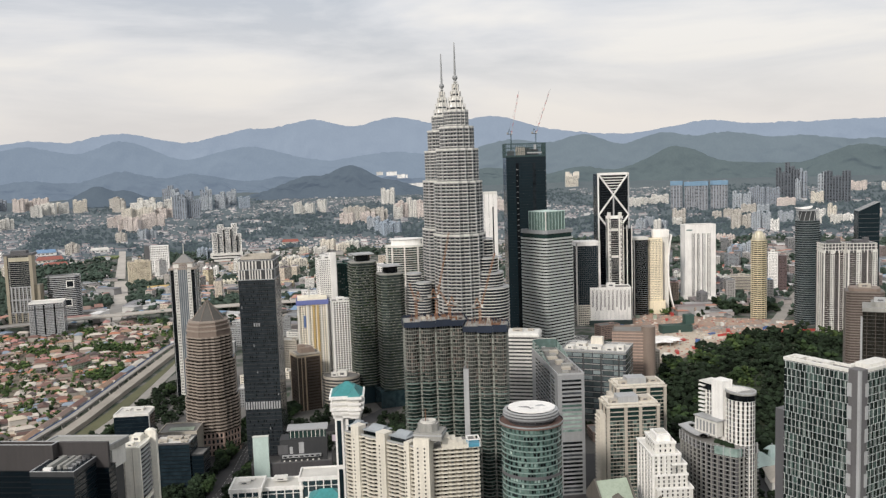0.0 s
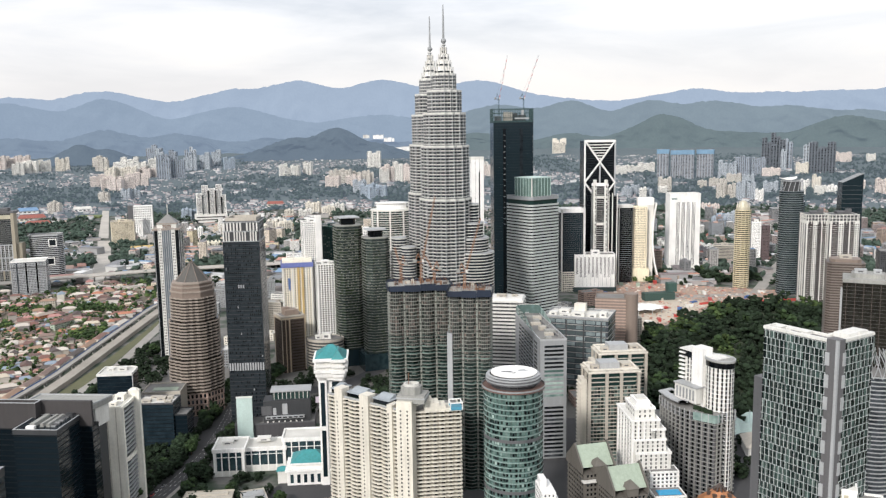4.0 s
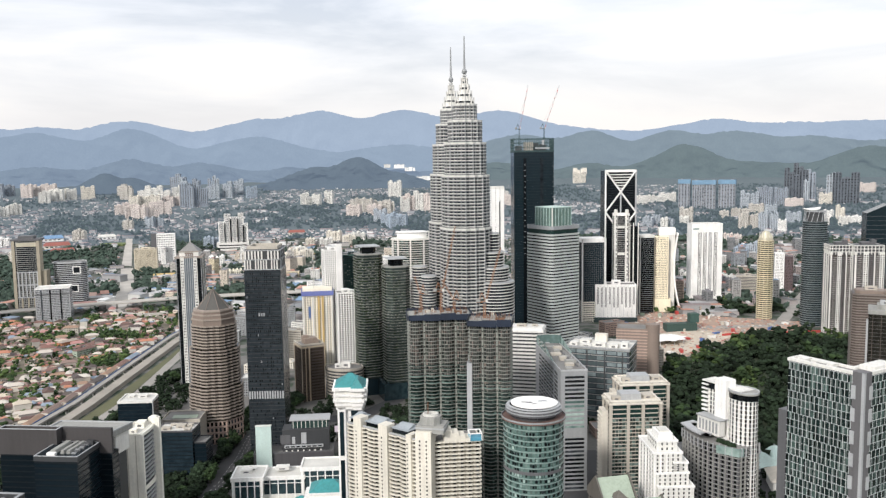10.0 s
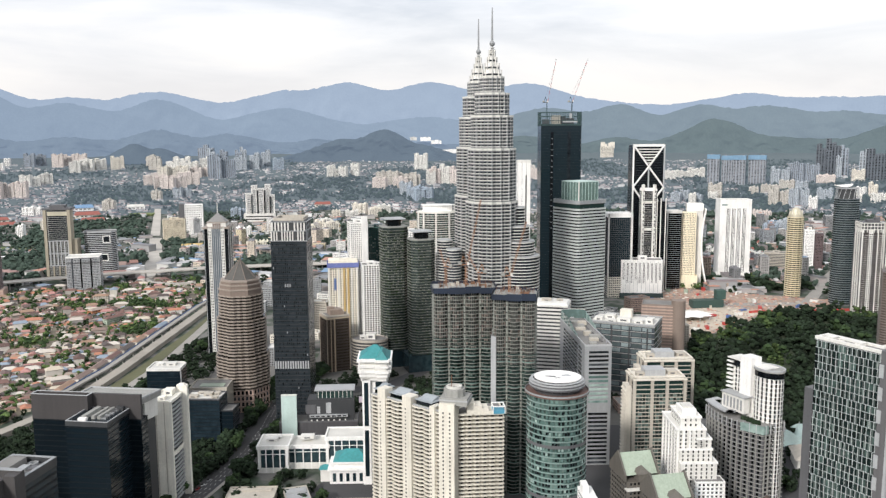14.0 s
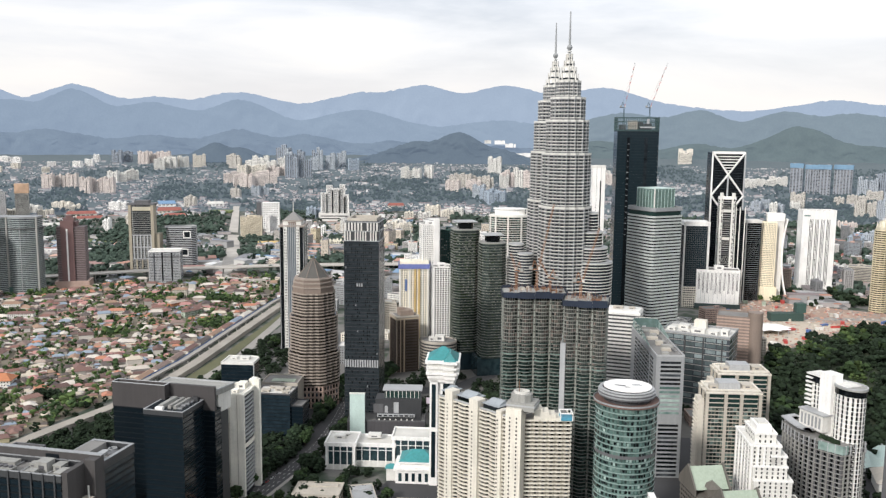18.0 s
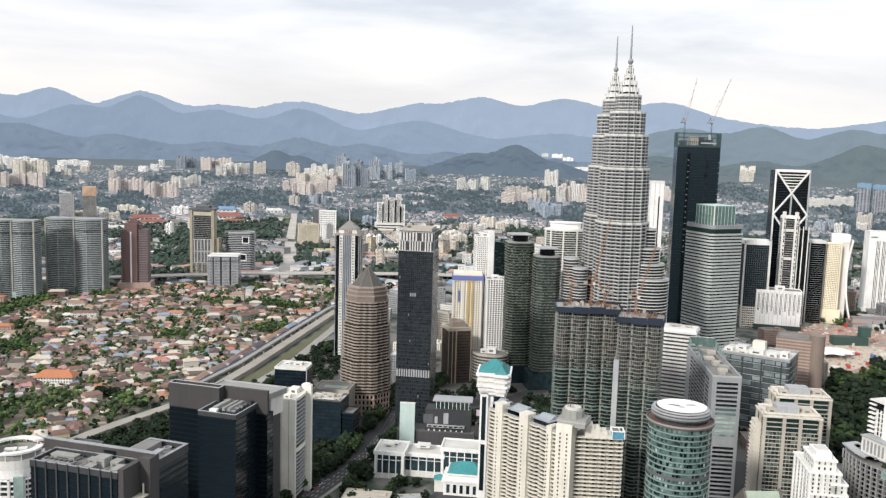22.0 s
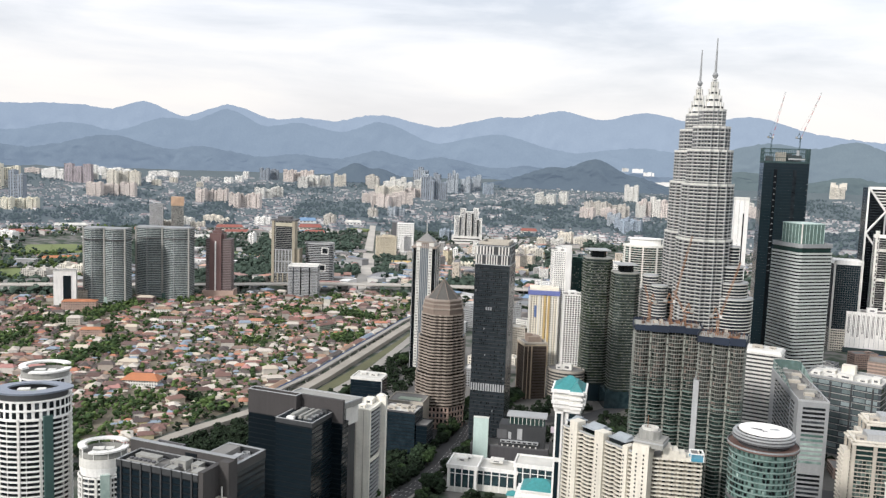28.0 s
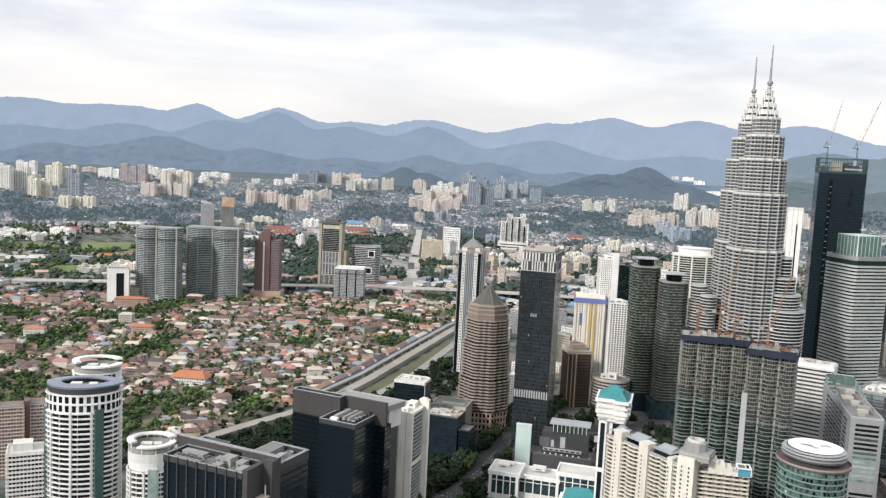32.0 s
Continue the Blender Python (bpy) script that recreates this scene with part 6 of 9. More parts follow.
flats("grey_office", 29.6, 1420, 60, 40, 118, CHAR, "dark grey office tower beyond the park", -20, win=G_DARK)
b = thing("sloped_tower", 26.67, 1790, "dark glass tower with a sloping blade roof", "office tower", -12)
k = Kit()
k.v += [(x, y, 0) for x, y in rect(37, 34)] + [(-18.5, -17, 197), (18.5, -17, 214), (18.5, 17, 214), (-18.5, 17, 197)]
k.f += [(0, 1, 5, 4), (1, 2, 6, 5), (2, 3, 7, 6), (3, 0, 4, 7), (4, 5, 6, 7), (3, 2, 1, 0)]
part("glazing", k, G_NAVY, b)
for f in range(23):
    part("floor_line", Kit().box(0, -17.1, 6 + f * 8.4, 37, 0.5, 0.4), DGREY, b)
part("roof_edge", Kit().bar((-18.5, -17, 197.4), (18.5, -17, 214.4), 1.4), MGREY, b)

# ---- white building with teal roofs ----
b = placed("teal_roofed_tower", -91, 716, 4, "white tower with dark glass slots and a teal hipped roof", "tower")
PT = [(-11, -14), (-4, -14), (-4, -11), (11, -11), (11, 14), (-11, 14)]
part("wall", Kit().prism(PT, 0, 97), WHITE, b)
for z0, z1 in ((8, 50), (54, 93)):
    part("glass_slot", Kit().box(-7.5, -14.05, z0, 3.6, 0.6, z1 - z0), G_NAVY, b)
    part("glass_slot", Kit().box(3.5, -11.05, z0, 6.0, 0.6, z1 - z0), G_NAVY, b)
    part("glass_slot", Kit().box(11.05, 0, z0, 0.6, 8, z1 - z0), G_NAVY, b)
    part("glass_slot", Kit().box(-11.05, 0, z0, 0.6, 8, z1 - z0), G_NAVY, b)
PH = [(-14, -16), (1, -16), (1, -19), (12, -19), (12, -15), (14, -15), (14, 14), (-14, 14)]
for z, o, hh in ((95, -2.0, 2.5), (98.5, -0.8, 2.5), (102, 0.4, 2.6), (107, 0.2, 1.8), (112, 1.0, 2.2)):
    part("cornice", Kit().prism(grow(PH, o), z, z + hh), WHITE, b)
part("head_wall", Kit().prism(grow(PH, -1.6), 97, 113), OFFWHITE, b)
part("hip_roof", Kit().hip(27, 27, 114.2, 9.5, 0.12), TEAL, b, "teal sheet roof")
part("gable_roof", Kit().prism([(1, -18), (12, -18), (12, 0), (1, 0)], 114.2, 121.5, poly2=[(6, -16), (7, -16), (7, 0), (6, 0)]), TEAL, b)
b = placed("white_low_wing", -156, 748, 4, "low white wing with tall dark glazed bays", "building")
for x, w, d, y, h, z0 in [(-33, 28, 30, -6, 25, 5), (-3, 40, 24, 0, 22, 6), (36, 44, 26, 2, 29, 8)]:
    part("wall", Kit().prism(rect(w - 1.2, d - 1.2, x, y), 0, h - 1.6), OFFWHITE, b)
    part("roof", Kit().prism(rect(w - 1.4, d - 1.4, x, y), h - 0.6, h - 0.2), ROOFL, b)
    part("parapet", Kit().tube(rect(w + 1.6, d + 1.6, x, y), rect(w - 1.2, d - 1.2, x, y), h - 2.6, h + 1.0), WHITE, b)
    part("plinth", Kit().tube(rect(w + 0.8, d + 0.8, x, y), rect(w - 2, d - 2, x, y), 0, z0), OFFWHITE, b)
    part("glazed_bay", Kit().box(x, y - d / 2 + 0.5, z0, w - 6, 0.5, h - 2.6 - z0), G_NAVY, b)
    n = max(3, int(w / 7))
    for i in range(n + 1):
        part("white_pier", Kit().box(x - w / 2 + 1.2 + (w - 2.4) * i / n, y - d / 2 + 0.1, 0, 1.9 if i in (0, n) else 0.9, 1.4, h - 2.0), WHITE, b)
    part("bay_transom", Kit().box(x, y - d / 2 + 0.2, z0 + (h - z0) * 0.62, w - 3, 0.5, 0.6), WHITE, b)
plant(b, [(-36, -4, 10, 8, 3), (-30, 2, 4, 5, 2), (-4, 2, 12, 8, 2.5), (26, 4, 9, 6, 1.8), (42, 6, 8, 5, 1.4)], 24.6, OFFWHITE)

b = placed("teal_pavilion", -113, 717, 4, "white pavilion with a teal pyramid roof", "building")
b.scale = (0.84, 0.84, 0.84)
part("wall", Kit().prism(rect(46, 34), 0, 15), WHITE, b)
part("cornice", Kit().prism(rect(50, 38), 15, 17), WHITE, b)
part("upper_wall", Kit().prism(rect(36, 28), 17, 22), WHITE, b)
part("roof_rim", Kit().prism(rect(41, 33), 22, 23.6), WHITE, b)
part("hip_roof", Kit().hip(39, 31, 23.6, 9, 0.3), TEAL, b, "teal pyramid roof")
for i in range(6):
    part("window", Kit().box(-18 + i * 7, -17.1, 3, 3.4, 0.6, 9), G_NAVY, b)
part("porch_roof", Kit().hip(14, 12, 14, 4, 0.2, -28, -6), TEAL, b)
part("porch", Kit().prism(rect(11, 9, -28, -6), 0, 14), OFFWHITE, b)

# ---- black glass offices ----
b = placed("black_glass_office", -276.6, 575.8, -5, "black glass office block with a grey parapet and roof machines", "office block")
P = rect(31.5, 30.5)
storeys(b, P, 0, 106, 4, G_INK, BLACK, 0.9, 0.12, body="glazing")
part("roof", Kit().prism(grow(P, -0.8), 105, 105.5), ROOFL, b)
part("roof_edge", Kit().tube(grow(P, 0.3), grow(P, -0.5), 102.6, 106.2), CHAR, b)
part("roof_coping", Kit().tube(grow(P, 0.35), grow(P, -0.55), 106.2, 106.5), LGREY, b)
for x, w in ((-5.5, 5.0), (1.5, 3.0), (6.0, 3.2)):
    part("vault_roof", Kit().prism([(x - w / 2, -9), (x + w / 2, -9), (x + w / 2, 12), (x - w / 2, 12)], 105.5, 108.4, poly2=[(x - w / 3, -9), (x + w / 3, -9), (x + w / 3, 12), (x - w / 3, 12)]), GREYC, b)
for i in range(8):
    part("roof_duct", Kit().box(9.5, -8 + i * 2.6, 105.5, 3.4, 1.3, 1.4 + 0.4 * (i % 3)), DGREY if i % 2 else MGREY, b)
part("white_unit", Kit().box(-4.5, -12.2, 105.5, 6, 3, 2.4), WHITE, b)
part("tank_pair", Kit().box(11, 12.4, 105.5, 5, 3, 3.4), CHAR, b)
b = placed("black_glass_slab", -291.5, 603, -5, "black glass slab with tall dark grey roof screens", "office block")
SCREEN = mat("grey_roof_screen", (0.048, 0.044, 0.044), 0.7)
PS = [(-40, -16.8), (4.3, -16.8), (4.3, -9.6), (42, -9.6), (42, 0), (-40, 0)]
storeys(b, PS, 0, 98, 4, G_INK, BLACK, 0.9, 0.12, body="glazing")
part("west_screen", Kit().tube([(-40.2, -17), (4.5, -17), (4.5, -8.6), (-40.2, -8.6)], [(-39, -15.8), (3.3, -15.8), (3.3, -9.8), (-39, -9.8)], 98, 117), SCREEN, b, "tall grey roof screen")
part("west_screen_roof", Kit().prism([(-39, -15.8), (3.3, -15.8), (3.3, -9.8), (-39, -9.8)], 112, 113), DGREY, b)
part("west_coping", Kit().tube([(-40.4, -17.2), (4.7, -17.2), (4.7, -8.4), (-40.4, -8.4)], [(-39.4, -16.2), (3.7, -16.2), (3.7, -9.4), (-39.4, -9.4)], 117, 117.35), LGREY, b)
part("east_screen", Kit().prism([(4.7, -9.8), (42.2, -9.8), (42.2, -7.0), (4.7, -7.0)], 98, 116.6), SCREEN, b, "tall grey roof screen")
part("rear_roof", Kit().prism([(-14, -6.9), (40, -6.9), (45, 18), (-12, 18)], 108, 112), GREYC, b, "grey flat rear roof")
part("rear_roof_rim", Kit().tube([(-14.3, -7.0), (40.2, -7.0), (45.3, 18.3), (-12.3, 18.3)], [(-13.4, -6.4), (39.6, -6.4), (44.4, 17.4), (-11.6, 17.4)], 111.9, 113), LGREY, b)
part("rear_core", Kit().prism([(-12, 0.2), (40, 0.2), (42.5, 16), (-11, 16)], 93, 108), OFFWHITE, b)
part("rear_base", Kit().prism([(-12, 0.2), (38, 0.2), (40.5, 15), (-11, 15)], 0, 93), CHAR, b)
b = placed("cream_louvred_slab", -259.5, 665.5, 1, "cream slab building with curved louvred balconies", "office block")
SLABW = mat("bright_cream_cladding", (0.80, 0.775, 0.69))
part("wall", Kit().prism(rect(16, 33, -1.5), 0, 91), SLABW, b)
for x, w in ((-6.0, 2.0), (-0.6, 4.6), (4.6, 1.6)):
    part("front_panel", Kit().box(x, -16.6, 0, w, 0.5, 92), SLABW, b)
part("front_groove", Kit().box(-4.0, -16.55, 0, 0.5, 0.3, 91), BEIGE, b)
part("front_groove", Kit().box(2.9, -16.55, 0, 0.5, 0.3, 91), BEIGE, b)
for f in range(26):
    part("edge_tooth", Kit().box(-10.1, -15.4, 2 + f * 3.45, 1.6, 2.2, 1.7), SLABW, b)
part("louvre_core", Kit().prism([(6.2, -14.6), (6.9, -14), (7.6, -6), (7.6, 8), (7, 12), (6.2, 12)], 0, 90), BLACK, b)
for f in range(24):
    if f not in (11, 12):
        part("curved_louvre", Kit().prism([(6.4, -14.5), (7.4, -14.2), (8.4, -10), (8.9, -4), (9.0, 2), (8.8, 8), (8.0, 11.8), (6.4, 11.8)], 5 + f * 3.5, 6.3 + f * 3.5), LGREY, b)
part("louvre_gap", Kit().prism([(6.4, -15.0), (7.4, -14.8), (8.6, -10), (9.2, -4), (9.3, 2), (9.1, 8), (8.2, 12), (6.4, 12)], 44.2, 47.2), SLABW, b)
part("louvre_frame", Kit().box(7.4, -15.4, 0, 3.0, 2.4, 92), SLABW, b)
part("louvre_head", Kit().prism([(6.4, -15.0), (7.4, -14.8), (8.6, -10), (9.2, -4), (9.3, 2), (9.1, 8), (8.2, 12), (6.4, 12)], 89.5, 92), SLABW, b)
part("end_wall", Kit().box(8.2, 13.9, 0, 9, 4.2, 97), SLABW, b)
part("end_cap", Kit().prism(rect(7, 5, 8.0, 13.6), 97, 98.5, poly2=rect(4, 3, 8.0, 13.6)), SLABW, b)
parapet(b, rect(16, 33, -1.5), 91, 1.6, 0.6, SLABW, ROOFL)
plant(b, [(0, 6, 7, 9, 4.5), (-1, -8, 5, 6, 2.6)], 91.2, SLABW)
k = Kit()
for f in range(24):
    k.box(-9.6, -4, 2 + f * 3.7, 1.0, 20, 1.9)
part("side_slots", k, G_BLACK, b, kind="stuff")
b = placed("black_cube_block", -321.5, 829, 4, "black glass block with a pale flat roof and one curved corner", "office block")
PC = [(-17, -14), (17, -14), (17, 8), (14.5, 12), (10, 14), (-17, 14)]
storeys(b, PC, 0, 70, 4, G_INK, BLACK, 0.5, 0.1, body="glazing")
part("roof_edge", Kit().tube(grow(PC, 0.3), grow(PC, -1.0), 69, 71.6), OFFWHITE, b)
part("roof", Kit().prism(grow(PC, -1.2), 70, 70.6), ROOFL, b)
plant(b, [(4, 3, 9, 7, 2.4), (-8, 4, 6, 6, 1.6)], 70.6, OFFWHITE)
part("east_fin", Kit().box(17.4, -13.4, 0, 0.8, 1.4, 71), LGREY, b)
b = placed("dark_low_block", -275.5, 806, 0, "dark blue-black low office block with roof machines", "office block")
storeys(b, rect(37, 26), 0, 46, 4, G_INK, BLACK, 0.7, 0.15, body="glazing")
parapet(b, rect(37, 26), 46, 1.6, 0.6, DGREY, ROOFL)
plant(b, [(-10, -4, 9, 6, 2.2), (3, 3, 8, 8, 2.6), (12, -6, 6, 5, 1.8), (-4, 8, 10, 4, 1.8), (11, 6, 5, 6, 2.2)], 46, BEIGE)
b = placed("dark_low_wing", -250.5, 806, 0, "dark glass wing with a stepped grey roof", "office block")
storeys(b, rect(12, 22), 0, 34, 4, G_INK, BLACK, 0.7, 0.15, body="glazing")
parapet(b, rect(12, 22), 34, 1.2, 0.5, CHAR, ROOFC)
b = placed("low_green_roof_hall", -290, 872, 4, "low concrete hall with a green roof court", "building")
part("wall", Kit().prism(rect(40, 34), 0, 38), BEIGE, b)
part("green_court", Kit().prism(rect(26, 10, 2, -4), 38, 38.8), VERDI, b)
parapet(b, rect(40, 34), 38, 1.4, 0.6, BEIGE)
b = placed("roof_plant_office", -282, 407.5, -4.7, "black glass office with a grey roof wall and machines", "office block")
P = rect(57, 20.5)
storeys(b, P, 0, 123, 4, G_INK, BLACK, 0.9, 0.3, body="glazing")
posts(b, "mullion", P, 7.5, 0.9, 0.9, 60, 127, CHAR)
part("roof", Kit().prism(grow(P, -0.9), 123, 123.5), ROOFC, b)
part("parapet", Kit().tube(grow(P, 0.3), grow(P, -0.6), 122.5, 126.6), CHAR, b)
part("coping", Kit().tube(grow(P, 0.4), grow(P, -0.7), 126.6, 126.9), MGREY, b)
RENDERG = mat("grey_render", (0.055, 0.051, 0.050), 0.75)
part("roof_wall", Kit().prism(rect(75.5, 2.6, 0.8, 11.9), 100, 131), RENDERG, b, "tall grey roof wall")
part("roof_wall_coping", Kit().prism(rect(76, 3.2, 0.8, 11.9), 131, 131.4), MGREY, b)
part("wall_opening", Kit().box(8, 10.5, 124, 8, 0.6, 5.4), BLACK, b)
part("east_wall", Kit().prism(rect(3.4, 20.5, 30.4, 0.3), 0, 128.5), RENDERG, b)
part("east_block", Kit().prism(rect(6.6, 6, 35.4, 7.5), 0, 130.4), RENDERG, b)
part("side_terrace", Kit().prism(rect(6.4, 14, 35.4, -2.6), 0, 110), CHAR, b)
part("terrace_floor", Kit().prism(rect(5.6, 13, 35.4, -2.6), 110, 110.4), BEIGE, b)
part("flue", Kit().prism(oval(0.5, 0.5, 10, 36, 2), 110.4, 117), STEEL, b)
PR = [(9, 14.5), (35.5, 14), (36.5, 45), (9.5, 46)]
storeys(b, PR, 0, 121, 4, G_INK, BLACK, 1.2, 0.12, body="rear_block", band_name="rear_band")
part("rear_block_edge", Kit().tube(grow(PR, 0.3), grow(PR, -1.5), 120, 125), CHAR, b)
part("rear_block_coping", Kit().tube(grow(PR, 0.4), grow(PR, -1.6), 125, 125.3), MGREY, b)
part("rear_block_roof", Kit().prism(grow(PR, -1.6), 121, 121.5), ROOFC, b)
part("rear_deck", Kit().prism(rect(10, 24, 15.5, 30), 121.5, 125.8), ROOFC, b)
for i in range(4):
    part("roof_grille", Kit().box(24 + (i % 2) * 6, 24 + (i // 2) * 10, 121.5, 4.4, 5.5, 2.0), DGREY if i % 2 else LGREY, b)
part("rear_fan", Kit().tube(oval(2.6, 2.6, 16, 26, 40), oval(2.0, 2.0, 16, 26, 40), 121.5, 123.5), MGREY, b)
part("west_block", Kit().prism(rect(20, 22, -27, 26), 0, 121), G_INK, b)
part("west_rim", Kit().tube(rect(20.4, 22.4, -27, 26), rect(18.4, 20.4, -27, 26), 120, 122.5), DGREY, b)
plant(b, [(-17, 4, 16, 5, 2.6), (-15, -4, 20, 4, 2.0), (10, 2, 7, 7, 5.5), (18, 4, 5, 6, 3.5), (8, -6, 5, 4, 3), (23, -2, 4, 8, 2.4), (1, 5, 4, 4, 2.2)], 123.5, GREYC)
for i in range(6):
    part("roof_fan", Kit().prism(oval(1.3, 1.3, 12, -23 + i * 3.2, -4), 125.8, 126.8), DGREY, b)
    part("roof_pipe", Kit().bar((-25 + i * 8, -8.4, 124.2), (-25 + i * 8, 9, 124.2), 0.4), LGREY, b)

# ---- white oval towers ----


def oval_tower(x, y, turn, rx, ry, h, label, ring, front):
    b = placed("oval_tower", x, y, turn, label, "apartment tower", "white oval towers")
    P = oval(rx, ry, 32)
    storeys(b, P, 0, h - 12, 3.5, G_DARK, WHITE, 1.0, 1.1, body="glazing", band_name="balcony")
    posts(b, "balcony_divider", oval(rx, ry, 12), 40, 0.35, 0.9, 0, h - 12, OFFWHITE)
    for a in front:
        x0, y0 = rx * math.cos(a), ry * math.sin(a)
        part("green_glass_strip", Kit().box(x0, y0, 0, 3.2, 6, h - 10, math.degrees(a)), G_TEAL, b)
    for a in (-1.2, -0.2, -2.4, -1.75):
        part("white_wall_strip", Kit().box((rx + 0.4) * math.cos(a), (ry + 0.4) * math.sin(a), 0, 2.0, 1.6, h - 12, math.degrees(a)), OFFWHITE, b)
    if front[0] == -1.4:
        part("white_neck", Kit().prism(oval(rx * 0.92, ry * 0.92, 32), h - 16, h - 6, poly2=oval(rx, ry, 32)), WHITE, b)
        part("neck_rim", Kit().prism(oval(rx, ry, 32), h - 6, h), OFFWHITE, b)
        posts(b, "ring_post", oval(rx - 0.8, ry - 0.8, 10), 40, 0.5, 0.5, h, h + 7, WHITE)
    else:
        storeys(b, oval(rx + 0.3, ry + 0.3, 32), h - 12, h, 6, WHITE, WHITE, 0.8, 0.5, win=G_DARK, win_w=2.6, win_s=3.3, win_h=4.6, body="upper_wall")
    part("roof_deck", Kit().prism(oval(rx - 1, ry - 1, 32), h, h + 0.5), ROOFC, b)
    part("roof_storey", Kit().tube(oval(rx - 0.6, ry - 0.6, 32), oval(rx - 2, ry - 2, 32), h + 0.5, h + 4), CHAR if ring is LGREY else GREYC, b)
    if ring is LGREY:
        turnings = [math.tau * i / 32 for i in range(32)]
        sharp = [1.0 + 0.16 * max(0.0, math.cos(a - 0.1)) ** 6 + 0.08 * max(0.0, math.cos(a - 2.6)) ** 4 for a in turnings]
        lens = [(rx * 0.62 * q * math.cos(a), ry * 0.60 * q * math.sin(a) * abs(math.sin(a)) ** 0.4 + 1.5) for a, q in zip(turnings, sharp)]
        rim = [((rx - 0.8) * q * math.cos(a), (ry - 0.6) * math.sin(a)) for a, q in zip(turnings, sharp)]
        part("roof_ring", Kit().tube(rim, lens, h + 4, h + 5.2), mat("blue_grey_metal", (0.24, 0.27, 0.33), 0.35, 0.4), b, "metal roof with a lens-shaped opening")
    else:
        for a0, a1, zr in ((0.3, 3.9, 7.0), (4.2, 6.4, 4.5)):
            arc = [a0 + (a1 - a0) * i / 18 for i in range(19)]
            q = Kit().prism([((rx + 0.8) * math.cos(c), (ry + 0.8) * math.sin(c)) for c in arc] + [(rx * 0.76 * math.cos(c), ry * 0.74 * math.sin(c)) for c in arc[::-1]], h + zr - 0.2, h + zr + 1.1)
            part("roof_ring", q, ring, b, "curved white roof ring")
    part("roof_court", Kit().prism(oval(rx * 0.6, ry * 0.5, 20), h + 0.5, h + 1.2), VERDI, b)
    plant(b, [(-rx * 0.2, 0, 7, 5, 3), (rx * 0.25, 1, 5, 5, 2.4)], h + 1.2)
    return b


oval_tower(-415.5, 447.5, 30, 23.6, 17.5, 140, "white oval apartment tower with balcony bands and metal roof ring", LGREY, (-1.0, -2.9))
oval_tower(-446, 494, 30, 17, 14, 139, "white oval apartment tower with an open white roof ring", WHITE, (-0.8,))
oval_tower(-371, 463, 30, 15.5, 13, 100, "white oval apartment tower with a green roof court", WHITE, (-1.4, -0.6))
b = placed("pink_flats", -596, 590, 44, "pinkish apartment blocks with red-brown stair towers", "apartment block")
for i in range(3):
    storeys(b, rect(22, 16, -26 + i * 26, i * 6), 0, 66, 3.3, PINKST, CREAM, 0.6, 0.3, win=G_WIN, win_w=1.3, win_s=2.4, win_h=1.5)
    part("stair_tower", Kit().box(-13 + i * 26, 2 + i * 6, 0, 5, 12, 70), MAROON, b)
    parapet(b, rect(22, 16, -26 + i * 26, i * 6), 66, 1.4, 0.5, PINKST)
b = placed("terrace_flats", -508, 492, 44, "white flats with planted terraces and pale roof", "apartment block")
storeys(b, rect(34, 24), 0, 68, 3.4, OFFWHITE, WHITE, 1.0, 0.6, win=G_DARK, win_w=1.8, win_s=2.6, win_h=1.8)
parapet(b, rect(34, 24), 68, 1.2, 0.5, OFFWHITE, ROOFL)
part("roof_room", Kit().prism(rect(14, 12, -6, 2), 68, 74), OFFWHITE, b)
b = placed("blue_glass_tower", -462, 400, 46, "slim blue-grey glass tower with pale bands", "tower")
storeys(b, rect(28, 24), 0, 118, 4, G_BLUE, MGREY, 0.7, 0.2, body="glazing")
parapet(b, rect(28, 24), 118, 1.2, 0.5, MGREY)

# ---- mid-distance towers across the houses ----
GGSLAB = mat("grey_green_slab", (0.33, 0.365, 0.355), stain=0.4, streak=0.35)
G_SEA = glass("sea_green_panes", (0.075, 0.105, 0.102), (0.17, 0.215, 0.205), 0.3)
for az, dist, w, h, tn in [(-38.35, 1765, 84, 146, 14), (-34.85, 1800, 112, 145, 12)]:
    b = thing("curved_condominium", az, dist, "dark grey-green condominium with curved facades", "apartment tower", tn, "curved condominiums")
    P = lobes(2, w, 30, 11.0)
    storeys(b, grow(P, -0.8), 0, h, 3.6, G_DARK, GGSLAB, 1.25, 0.9, body="glazing", band_name="balcony")
    k, pick = Kit(), random.Random(int(w))
    screens = panes(grow(P, -0.8), 3.4, 3.0, 1.6, margin=0.1)
    for fl in range(int(h / 3.6) - 1):
        for i in range(0, len(screens.v), 8):
            if pick.random() < 0.9:
                o = len(k.v)
                k.v += [(px, py, pz + fl * 3.6 + 1.2) for px, py, pz in screens.v[i:i + 8]]
                k.f += [tuple(o + q - screens.f[0][0] for q in face) for face in screens.f[:6]]
    part("glazing_panes", k, G_SEA, b, kind="stuff")
    for x in (-w / 2 + 1, 0, w / 2 - 1):
        part("dark_slot", Kit().box(x, -16, 0, 3, 3.4, h + 2), GREYC, b)
    posts(b, "pale_pier", lobes(2, w, 30, 11.0)[:13:3], 500, 0.9, 1.0, 0, h - 6, LGREY)
    part("roof", Kit().prism(grow(P, 0.6), h, h + 2), MGREY, b)
    part("roof_band", Kit().tube(grow(P, 1.0), grow(P, -1), h - 22, h - 19), CHAR, b)
    part("podium", Kit().prism(rect(w * 0.4, 38, w * 0.2, 0), 0, 12), G_TEAL, b)
